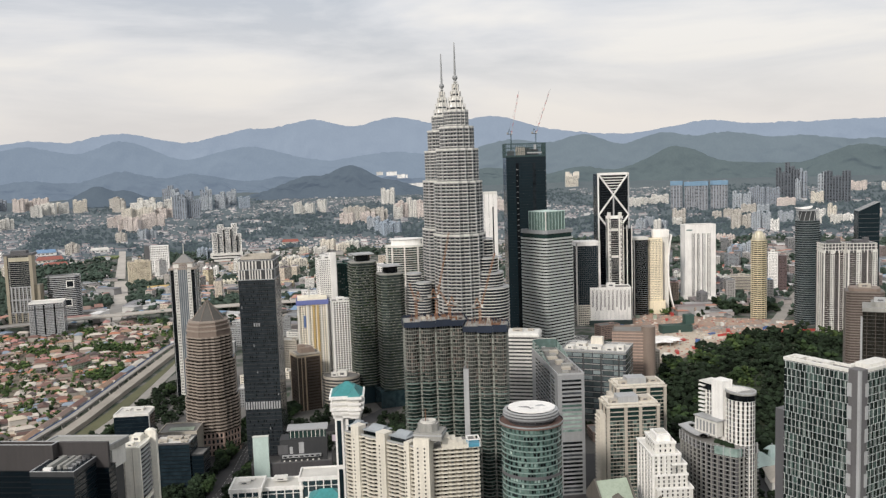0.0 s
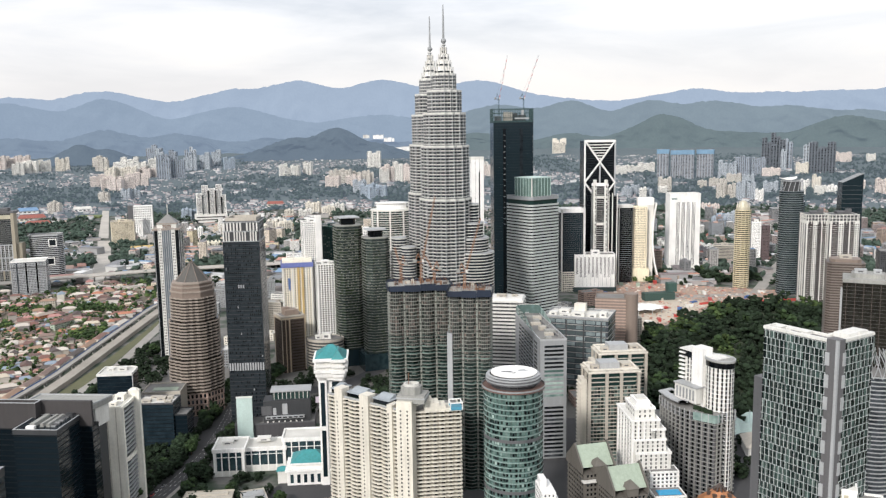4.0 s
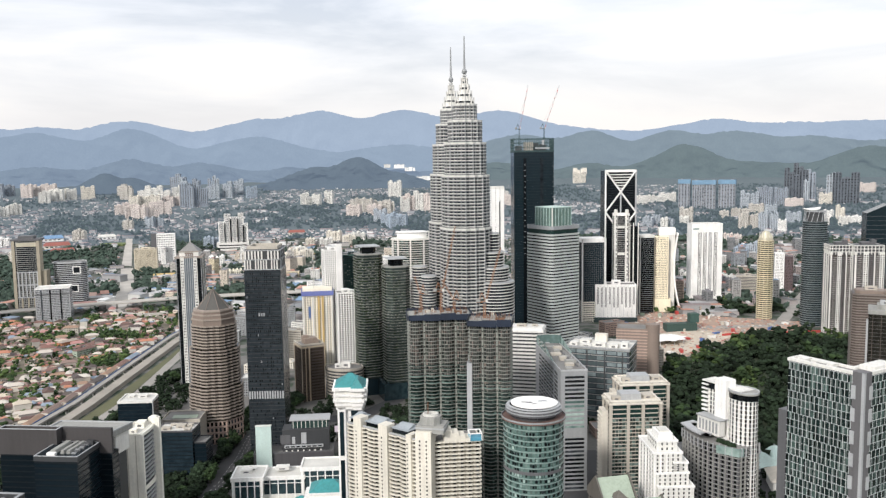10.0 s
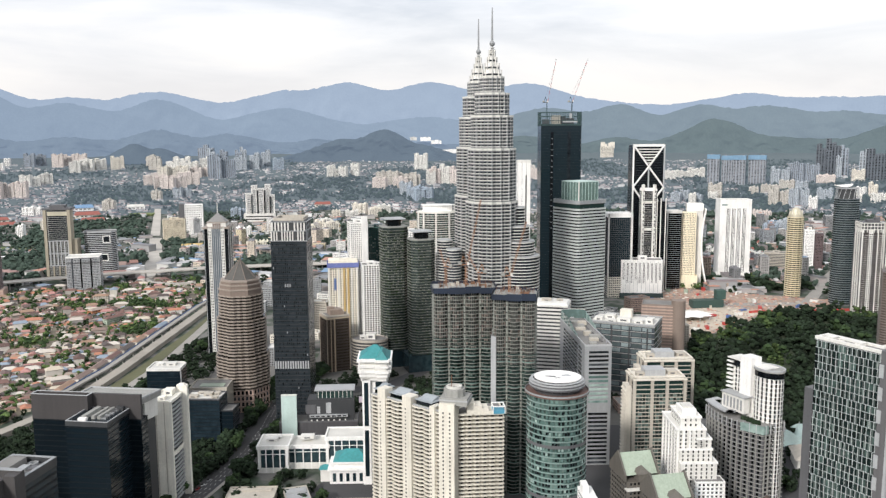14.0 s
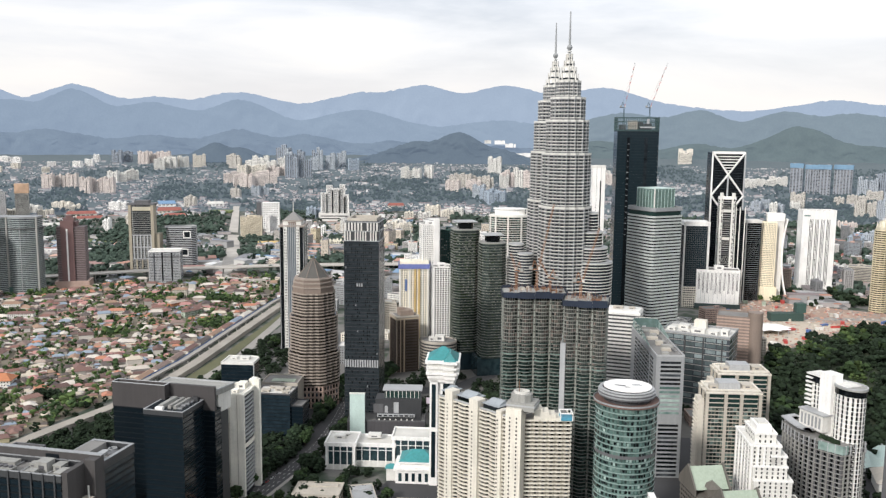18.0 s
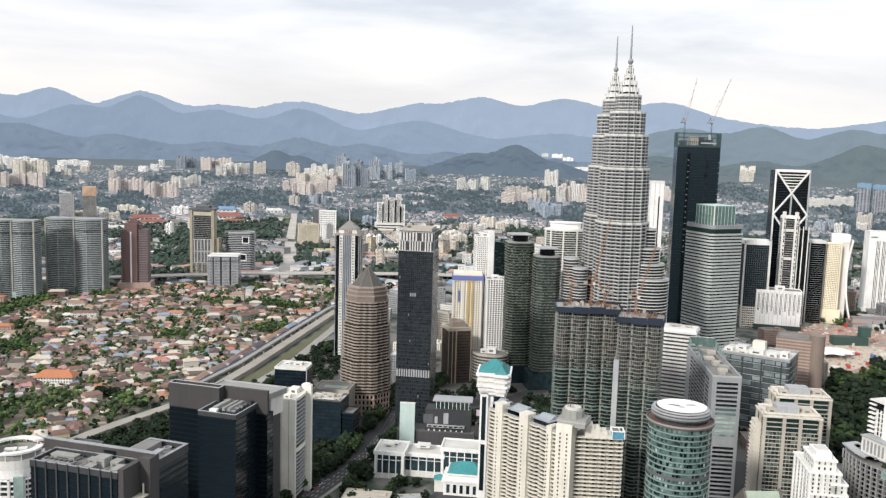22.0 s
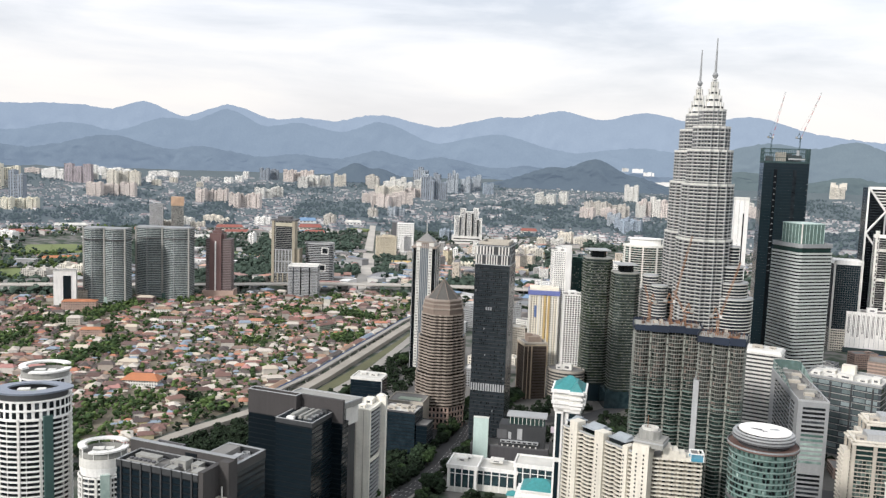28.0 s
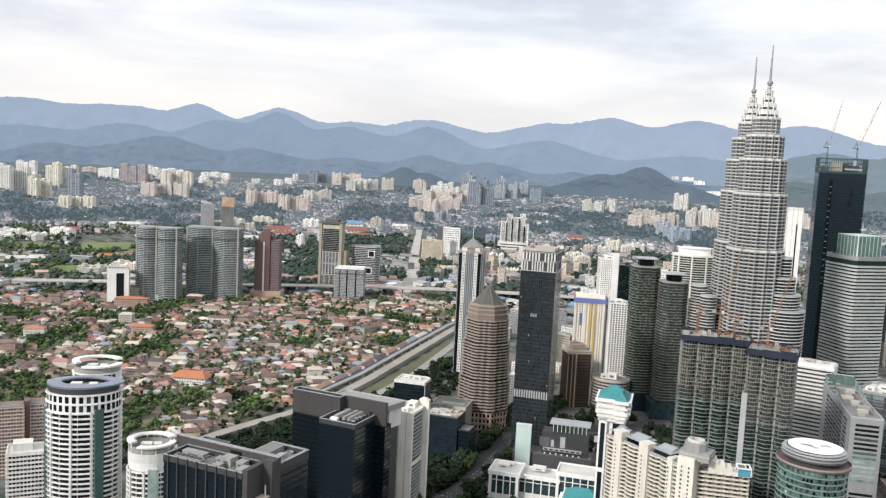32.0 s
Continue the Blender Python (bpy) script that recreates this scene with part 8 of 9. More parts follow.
rnd = random.Random(8)
sp = []
while len(sp) < 1300:
    x, y = rnd.uniform(220, 840), rnd.uniform(800, 1420)
    if inside(x, y, PARK) and free(x, y, 34) and noise.noise(Vector((x * 0.02, y * 0.02, 4.0))) < 0.42:
        sp.append((x, y, rnd.choice((4.0, 5.0, 6.0, 7.5, 9.0, 10.5))))
shade = [noise.noise(Vector((x * 0.012, y * 0.012, 9.0))) + 0.5 * noise.noise(Vector((x * 0.2, y * 0.2, 2.0))) for x, y, r in sp]
woods("park_trees", "dense dark green park woodland", [p for p, q in zip(sp, shade) if q < 0.24], LEAFD, 12, 0.38)
woods("park_green_trees", "mid-green park trees", [p for p, q in zip(sp, shade) if 0.24 <= q < 0.46], LEAF, 12, 0.38)
woods("park_light_trees", "lighter green park trees round clearings", [p for p, q in zip(sp, shade) if q >= 0.46], LEAFY, 12, 0.38)
# Ground below the canopy is kept dark: tree shade put into its colour.
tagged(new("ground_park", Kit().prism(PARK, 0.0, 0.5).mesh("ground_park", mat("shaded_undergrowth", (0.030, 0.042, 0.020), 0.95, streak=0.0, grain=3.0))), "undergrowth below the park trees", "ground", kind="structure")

# ---- mid-rise blocks between the towers ----
rnd = random.Random(303)
n_in, tries, infill = 0, 0, []
while n_in < 62 and tries < 4000:
    tries += 1
    az, dist = rnd.uniform(-15.5, 29), rnd.uniform(860, 1620)
    x, y = dist * math.sin(radians(az)), dist * math.cos(radians(az))
    if inside(x, y, PARK) or inside(x, y, SITE) or -175 < x < -25 and 900 < y < 1150 or not free(x, y, 44) or near_line(x, y, STREET, 32) or near_line(x, y, SIDE, 28) or near_line(x, y, AVENUE, 30) or any(math.hypot(x - a, y - c) < 42 for a, c in infill):
        continue
    infill.append((x, y))
    n_in += 1
    w, d, h = rnd.uniform(18, 40), rnd.uniform(16, 30), rnd.choice((10, 14, 18, 24, 32, 44))
    m, word = rnd.choice([(OFFWHITE, "white"), (BEIGE, "beige"), (LGREY, "grey"), (CREAM, "cream"), (PINKST, "pinkish"), (MGREY, "dark grey")])
    bb = placed("shop_block", x, y, rnd.choice((3, 20, -20)) + rnd.uniform(-4, 4), word + " mid-rise city block with a flat roof", "building", "mid-rise blocks")
    storeys(bb, rect(w, d), 0, h, 3.6, m, None, win=G_WIN, win_w=1.7, win_s=3.0, win_h=1.6)
    parapet(bb, rect(w, d), h, 1.2, 0.5, m, rnd.choice((ROOFC, ROOFL)))
    plant(bb, [(w * 0.2, 0, w * 0.2, d * 0.25, 3)], h, m)
    TAKEN.append((x, y))

# ---- houses of the old quarter ----
ROOF_TONES = [(0.115, 0.072, 0.062), (0.085, 0.068, 0.064), (0.20, 0.105, 0.085), (0.14, 0.095, 0.085), (0.50, 0.455, 0.40), (0.30, 0.20, 0.14), (0.105, 0.088, 0.080), (0.56, 0.52, 0.46), (0.17, 0.10, 0.085), (0.34, 0.28, 0.235), (0.24, 0.29, 0.35), (0.42, 0.19, 0.12), (0.22, 0.13, 0.105), (0.52, 0.46, 0.37), (0.40, 0.21, 0.19), (0.22, 0.16, 0.135)]
ROOF = choice("house_roof", ROOF_TONES)
ROOF1 = choice("roof_sheet", ROOF_TONES, by="object")
WALLS = choice("house_wall", [(0.52, 0.49, 0.44), (0.42, 0.385, 0.33), (0.40, 0.35, 0.30), (0.62, 0.59, 0.55), (0.32, 0.285, 0.25), (0.26, 0.245, 0.23), (0.34, 0.32, 0.29)])
WALLS1 = choice("house_render", [(0.56, 0.52, 0.45), (0.48, 0.43, 0.34), (0.50, 0.42, 0.34), (0.60, 0.57, 0.52), (0.42, 0.36, 0.31), (0.50, 0.44, 0.28), (0.36, 0.33, 0.30)], by="object")
OLD = [(-1500, 1080), (-1330, 1330), (-1010, 1490), (-830, 1640), (-600, 1750), (-515, 1560), (-506, 1000), (-508, 860), (-522, 790), (-540, 720), (-560, 670), (-800, 600), (-1050, 760)]
patch("ground_old_quarter", OLD, 0.12, mat("tan_yard_soil", (0.185, 0.162, 0.120), 0.95, streak=0.0, stain=0.4, grain=6.0), "tan lanes and yards between small houses")
rnd = random.Random(77)
cells = []
ca, sa_ = math.cos(radians(24)), math.sin(radians(24))
for i in range(-90, 90):
    for j in range(-92, 92):
        x = -880 + ca * i * 10.9 - sa_ * j * 9.2 + rnd.uniform(-3.5, 3.5)
        y = 1180 + sa_ * i * 10.9 + ca * j * 9.2 + rnd.uniform(-3.5, 3.5)
        if inside(x, y, OLD) and free(x, y, 46) and not near_line(x, y, RAIL, 17) and not near_line(x, y, HWAY, 20) and not near_line(x, y, CROSS, 30) and not near_line(x, y, RAMP, 13) and not inside(x, y, PITCH) and (i % 7 or noise.noise(Vector((x * 0.01, y * 0.01, 0))) > 0.1) and j % 11:
            cells.append((x, y))
cells.sort(key=lambda p: math.hypot(*p))
green = []
near_k = 0
wk, rk = Kit(), Kit()
SIZES = [(13, 9, 4.0), (10, 8, 3.4), (16, 10, 6.2), (12, 11, 3.6), (18, 9, 4.0)]
HOUSES = []
for w, d, h in SIZES:
    for ridge_share in (0.45, 0.7):
        HOUSES.append((Kit().prism(rect(w, d), 0, h).mesh("house_wall", WALLS1), Kit().hip(w + 1.4, d + 1.4, h, d * 0.26, ridge_share).mesh("house_roof", ROOF1), w, d, h))
for x, y in cells:
    q = noise.noise(Vector((x * 0.011, y * 0.011, 3.3)))
    if q > 0.20 or rnd.random() < 0.14:
        green.append((x, y, rnd.uniform(3.0, 6.0)))
        continue
    turn = 24 + 40 * noise.noise(Vector((x * 0.006, y * 0.006, 7.0))) + rnd.choice((0, 0, 90)) + rnd.uniform(-8, 8)
    s = rnd.choice((0.52, 0.58, 0.64, 0.7, 0.8, 0.9, 1.25))
    if near_k < 300:
        near_k += 1
        wm, rm, w, d, h = rnd.choice(HOUSES)
        ob = new("house")
        ob.matrix_basis = pose(x, y, 0, 0, 0, turn) @ Matrix.Scale(s, 4)
        tagged(ob, "small house with a low hipped sheet or tile roof", "house", "houses of the old quarter")
        part("wall", wm, None, ob)
        part("roof", rm, None, ob)
    else:
        w, d, h = rnd.choice(SIZES)
        w, d, h = w * s, d * s, h * s * rnd.choice((1, 1, 1, 1.5))
        wk.box(x, y, 0, w, d, h, turn)
        rk.hip(w + 1.8, d + 1.8, h, d * 0.28, rnd.uniform(0.3, 0.8), x, y, turn)
    for _ in range(2):
        if rnd.random() < 0.36:
            green.append((x + rnd.uniform(-10, 10), y + rnd.uniform(-8, 8), rnd.uniform(1.4, 4.2)))
tagged(new("old_quarter_house_walls", wk.mesh("old_quarter_house_walls", WALLS)), "rendered walls of closely packed small houses", "houses", kind="stuff")
tagged(new("old_quarter_house_roofs", rk.mesh("old_quarter_house_roofs", ROOF)), "brown, grey and red roofs of closely packed small houses", "houses", kind="stuff")
rnd.shuffle(green)
lawn = Kit()
for x, y, r in green[:260]:
    lawn.prism(shift(oval(r * 2.6, r * 1.7, 9), x + 4, y - 6, 40 * rnd.random()), 0.13, 0.2)
tagged(new("yard_lawns", lawn.mesh("yard_lawns", GRASS)), "sunlit grass yards between small houses", "grass", kind="stuff")
half = int(len(green) * 0.65)
woods("old_quarter_trees", "green garden trees between small houses", green[:half], LEAF, 7, 0.48)
woods("old_quarter_bright_trees", "light green garden trees between small houses", green[half:], LEAFY, 7, 0.5)

for i in range(9):
    y = 955 + i * 46
    x = -497 - 0.022 * max(0, y - 1030)
    bb = placed("shophouse_row", x, y, 90 + rnd.uniform(-1, 3), rnd.choice(("cream", "tan", "grey")) + " row of shophouses beside the rail viaduct", "shophouses", "shophouse rows")
    part("wall", Kit().prism(rect(38, 10), 0, 9), rnd.choice((CREAM, BEIGE, OFFWHITE, PINKST)), bb)
    part("roof", Kit().hip(39.4, 11.4, 9, 2.6, 0.9), ROOF1, bb)
    for j in range(7):
        part("window", Kit().box(-16 + j * 5.3, 5.0, 5.2, 2.6, 0.3, 1.8), G_WIN, bb)

b = placed("long_orange_roof_hall", -664, 905, 14, "long hall with a bright orange tiled roof", "building")
storeys(b, rect(46, 22), 0, 11, 3.6, OFFWHITE, None, win=G_DARK, win_w=1.6, win_s=3.4, win_h=1.6)
part("roof", Kit().hip(50, 26, 11, 7, 0.6), ORANGE, b, "orange tiled roof")
for x, y, w, d, h, m, turn in [(-905, 1105, 34, 18, 16, PINKST, 24), (-985, 1160, 22, 20, 18, BEIGE, 24), (-1035, 1010, 30, 18, 14, OFFWHITE, 30), (-985, 905, 30, 20, 18, PINKST, 40), (-900, 790, 26, 20, 18, BEIGE, 40), (-860, 1250, 40, 16, 12, OFFWHITE, 20), (-720, 1300, 26, 16, 12, CREAM, 20), (-1075, 1280, 60, 22, 20, PINKST, 26), (-1120, 1370, 80, 26, 26, BEIGE, 30), (-1020, 1400, 30, 20, 14, MAROON, 24), (-690, 1480, 26, 14, 16, BEIGE, 12), (-655, 1390, 34, 12, 10, ORANGE, 60), (-600, 1330, 40, 10, 10, VERDI, 65), (-780, 1070, 24, 14, 9, WHITE, 24), (-930, 1330, 30, 20, 10, OFFWHITE, 20), (-760, 835, 30, 14, 8, REDP, 30), (-830, 905, 24, 14, 9, OFFWHITE, 30)]:
    bb = placed("low_flats", x, y, turn, "low walk-up block among small houses", "apartment block", "low blocks")
    storeys(bb, rect(w, d), 0, h, 3.3, m, None, win=G_WIN, win_w=1.4, win_s=3.0, win_h=1.4)
    part("roof", Kit().hip(w + 1.6, d + 1.6, h, 3.2, 0.6), ORANGE if m is PINKST and w > 30 else ROOF1, bb)

ROOF2 = choice("suburb_roof", [(0.24, 0.20, 0.20), (0.44, 0.44, 0.44), (0.24, 0.24, 0.25), (0.32, 0.20, 0.18), (0.16, 0.17, 0.18), (0.74, 0.74, 0.73), (0.18, 0.16, 0.16), (0.36, 0.36, 0.36), (0.20, 0.21, 0.22), (0.20, 0.25, 0.32), (0.14, 0.14, 0.14), (0.46, 0.25, 0.19), (0.50, 0.49, 0.48), (0.52, 0.34, 0.27), (0.20, 0.20, 0.21), (0.19, 0.29, 0.42)])
WALLS2 = choice("suburb_wall", [(0.50, 0.50, 0.48), (0.38, 0.37, 0.36), (0.42, 0.40, 0.38), (0.68, 0.68, 0.67), (0.40, 0.37, 0.36), (0.30, 0.30, 0.30)])
# ---- suburbs towards the hills ----
rnd = random.Random(1234)
wk, rk, tk, wl_ = Kit(), Kit(), [], []
fwk, frk = Kit(), Kit()
n_house = 0


def polar(az, el):
    """The ground under a line of sight."""
    te = math.tan(radians(el))
    r = min(4640.0, EYE / -te)
    for _ in range(30):
        r = 0.5 * r + 0.5 * min(4640.0, (EYE - (0 if r < 2600 else 180.0 * ((r - 2600) / 2000) ** 1.3)) / -te)
    return r * math.sin(radians(az)), r * math.cos(radians(az)), r


MEADOW = [(-43.4, -39.8, -6.75, -5.75), (-44.6, -41.6, -8.2, -7.7), (-47, -44.5, -6.6, -6.1), (-49.5, -47.5, -7.6, -6.9), (-22.9, -21.6, -5.2, -4.95)]
k, r6 = Kit(), random.Random(66)
for a0, a1, e0, e1 in MEADOW:
    for i in range(5):
        u = (i + 0.5) / 5
        x, y, r = polar(a0 + (a1 - a0) * u, e0 + (e1 - e0) * r6.uniform(0.35, 0.65))
        x1, y1, r1 = polar(a0 + (a1 - a0) * u, e0)
        k.prism(shift(oval(r * radians(a1 - a0) / 5, abs(r - r1) * 1.3, 12), x, y, -a0), ground_z(x, y) - 5, ground_z(x, y) + 0.7 + 0.02 * (len(k.v) // 24))
# Turf lighter than GRASS, with sunshine put into its colour.
tagged(new("meadow", k.mesh("meadow", mat("sunny_turf", (0.150, 0.185, 0.070), 0.95, streak=0.0, stain=0.35, grain=6.0))), "open light green meadows between suburbs", "grass", kind="stuff")
WOODED = [(-26.5, -19.0, -4.05, -3.2), (-30.8, -27.6, -8.6, -7.3), (-25.2, -22.2, -6.6, -5.3), (-20.9, -19.4, -8.1, -7.3), (-22.3, -18.6, -9.9, -9.2), (-29.5, -26, -6.9, -6.2), (-15, -9, -4.6, -4.0), (-19, -15.5, -5.2, -4.7), (-36, -31, -4.5, -4.0), (-47, -39, -4.9, -4.3), (-12.5, -6, -3.3, -2.9)]
while n_house < 23000:
    az, el = rnd.uniform(-53, 36), -1.75 - 9.2 * rnd.random() ** 1.35
    x, y, r = polar(az, el)
    s = (EYE - ground_z(x, y)) / EYE
    if any(a0 < az < a1 and e0 < el < e1 for a0, a1, e0, e1 in MEADOW) or r < 1560 or inside(x, y, OLD) or inside(x, y, PARK) or inside(x, y, SITE) or not free(x, y, 50) or near_line(x, y, CROSS, 30) or near_line(x, y, UPROAD, 27) or near_line(x, y, [(-985, 2500), (-1164, 2990)], 25) or near_line(x, y, HWAY, 26) or near_line(x, y, AVENUE, 24):
        continue
    n_house += 1
    q = noise.noise(Vector((az * 0.20, el * 1.3, 5.0))) + 0.45 * noise.noise(Vector((az * 0.7, el * 4.6, 1.0)))
    q += 0.20 if az > 7 else 0.0
    wooded = any(a0 < az < a1 and e0 < el + 0.12 * math.sin(az * 2.3) < e1 for a0, a1, e0, e1 in WOODED)
    west_wood = az < -38 and -8.6 < el < -5.2
    if q > 0.07 or wooded and rnd.random() < 0.93 or west_wood and rnd.random() < 0.42:
        for _ in range(2):
            (wl_ if west_wood and rnd.random() < 0.5 else tk).append((x + rnd.uniform(-18, 18) * s, y + rnd.uniform(-18, 18) * s, rnd.uniform(5, 9) * s))
        continue
    turn = 20 * round(noise.noise(Vector((az * 0.12, el * 0.4, 8.0))) * 6) + rnd.choice((0, 90)) + rnd.uniform(-4, 4)
    big = rnd.random()
    w, d, h = (rnd.uniform(9, 18), rnd.uniform(8, 12), rnd.uniform(4, 7.5)) if big < 0.88 else (rnd.uniform(26, 60), rnd.uniform(16, 30), rnd.uniform(8, 18))
    s *= 1.0 if r < 2400 else 0.72
    w, d, h = w * s * (1.5 if rnd.random() < 0.3 else 1.0), d * s, h * s
    z = ground_z(x, y)
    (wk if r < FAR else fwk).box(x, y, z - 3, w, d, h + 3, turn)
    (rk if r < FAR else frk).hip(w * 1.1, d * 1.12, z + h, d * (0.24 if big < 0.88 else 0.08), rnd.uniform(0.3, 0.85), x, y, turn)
    if rnd.random() < 0.6:
        tk.append((x + rnd.uniform(-16, 16) * s, y + rnd.uniform(-16, 16) * s, rnd.uniform(3.5, 7) * s))
tagged(new("suburb_house_walls", wk.mesh("suburb_house_walls", WALLS2)), "pale walls of distant low suburban houses", "houses", kind="stuff")
tagged(new("suburb_house_roofs", rk.mesh("suburb_house_roofs", ROOF2)), "brown and grey roofs of distant suburban houses", "houses", kind="stuff")
tk = [t for t in tk if not near_line(t[0], t[1], UPROAD, 19) and not near_line(t[0], t[1], [(-985, 2500), (-1164, 2990)], 17)]
woods("west_wood_trees", "light green trees of a western park", wl_, LEAFY, 4, 0.6)
woods("suburb_trees", "dark green trees between distant suburbs", [t for t in tk if math.hypot(t[0], t[1]) < 1800], LEAFD, 4, 0.6)
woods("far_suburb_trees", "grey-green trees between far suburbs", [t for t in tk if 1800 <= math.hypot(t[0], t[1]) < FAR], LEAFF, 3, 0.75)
# Haze over far houses and woods, added as emission of this colour.
HAZE_AIR = (0.135, 0.168, 0.205)
tagged(new("backdrop_house_walls", fwk.mesh("backdrop_house_walls", hazed_land("hazed_walls", (0.37, 0.355, 0.335), HAZE_AIR, 0.68))), "pale walls of hazy suburbs below the hills", "houses", kind="stuff")
tagged(new("backdrop_house_roofs", frk.mesh("backdrop_house_roofs", hazed_land("hazed_roofs", (0.25, 0.175, 0.155), HAZE_AIR, 0.66))), "dull red and grey roofs of hazy suburbs below the hills", "houses", kind="stuff")
woods("backdrop_trees", "blue-grey hazy woods below the hills", [t for t in tk if math.hypot(t[0], t[1]) >= FAR], hazed_land("hazed_crowns", (0.036, 0.050, 0.040), HAZE_AIR, 0.50), 3, 0.75)

# ---- mid-rise districts beyond the towers ----


def district(label, a0, a1, r0, r1, count, tones, seed):
    """Joined mid-rise blocks with flat roofs and window rows."""
    r7, walls, roofs, lights, spots = random.Random(seed), Kit(), Kit(), Kit(), []
    for _ in range(6000):
        az, r = radians(r7.uniform(a0, a1)), r7.uniform(r0, r1)
        x, y = r * math.sin(az), r * math.cos(az)
        if len(spots) >= count:
            break
        if inside(x, y, SITE) or inside(x, y, PARK) or not free(x, y, 55) or near_line(x, y, AVENUE, 34) or near_line(x, y, HWAY, 34) or near_line(x, y, CROSS, 40) or near_line(x, y, UPROAD, 40) or any((x - p) ** 2 + (y - q) ** 2 < 1500 for p, q in spots):
            continue
        spots.append((x, y))
        w, d, h, tn = r7.uniform(16, 44), r7.uniform(14, 24), r7.choice((12, 15, 18, 22, 28, 36, 48)), r7.choice((0, 90)) + r7.uniform(-25, 15)
        z = ground_z(x, y)
        walls.box(x, y, z - 3, w, d, h + 3, tn)
        roofs.box(x, y, z + h, w * 0.94, d * 0.9, 0.6, tn)
        roofs.box(x, y, z + h + 0.6, w * 0.3, d * 0.4, 3.0, tn)
        outline = shift(rect(w, d), x, y, tn)
        for f in range(int(h / 3.4)):
            lights.join(panes(outline, 1.7, 3.4, 2.1, z=z + 1.2 + f * 3.4))
    tagged(new("midrise_walls", walls.mesh("midrise_walls", choice("midrise_plaster", tones))), label, "buildings", kind="stuff")
    tagged(new("midrise_roofs", roofs.mesh("midrise_roofs", ROOF2)), "flat roofs of a mid-rise district", "roofs", kind="stuff")
    tagged(new("midrise_windows", lights.mesh("midrise_windows", G_WIN)), "window rows of a mid-rise district", "windows", kind="stuff")


district("grey and brown mid-rise blocks of the eastern district", 13.5, 31, 1700, 2900, 150, [(0.34, 0.33, 0.32), (0.24, 0.20, 0.19), (0.46, 0.45, 0.43), (0.20, 0.205, 0.21), (0.34, 0.27, 0.22), (0.28, 0.30, 0.32)], 71)
district("cream and white mid-rise blocks behind the towers", -20, 3, 1500, 2700, 120, [(0.72, 0.68, 0.56), (0.74, 0.73, 0.70), (0.62, 0.54, 0.38), (0.45, 0.43, 0.40), (0.66, 0.58, 0.48), (0.34, 0.33, 0.32)], 72)

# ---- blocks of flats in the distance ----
# Blue-grey and slate tints hold distance haze; sunny cream holds sunlight, both as paint.
TINTS = {"w": (WHITE, "white"), "o": (OFFWHITE, "weathered white"), "c": (CREAM, "cream"), "p": (mat("salmon_plaster", (0.62, 0.555, 0.515)), "pink"), "g": (mat("haze_grey_plaster", (0.36, 0.40, 0.44)), "grey"), "d": (mat("haze_slate_plaster", (0.25, 0.285, 0.33)), "dark grey"), "b": (mat("pale_blue_plaster", (0.33, 0.39, 0.455)), "pale blue"), "n": (mat("pale_sand_plaster", (0.50, 0.475, 0.43)), "beige"), "k": (mat("haze_slate_cladding", (0.085, 0.10, 0.12), 0.5), "dark glass"), "x": (mat("blue_netting_grey", (0.25, 0.27, 0.30)), "grey unfinished"), "y": (mat("sunny_cream_plaster", (0.72, 0.685, 0.57)), "cream-yellow"), "v": (mat("violet_plaster", (0.36, 0.32, 0.34)), "purple-grey")}


BLUENET = mat("blue_netting", (0.16, 0.27, 0.38), 0.8)


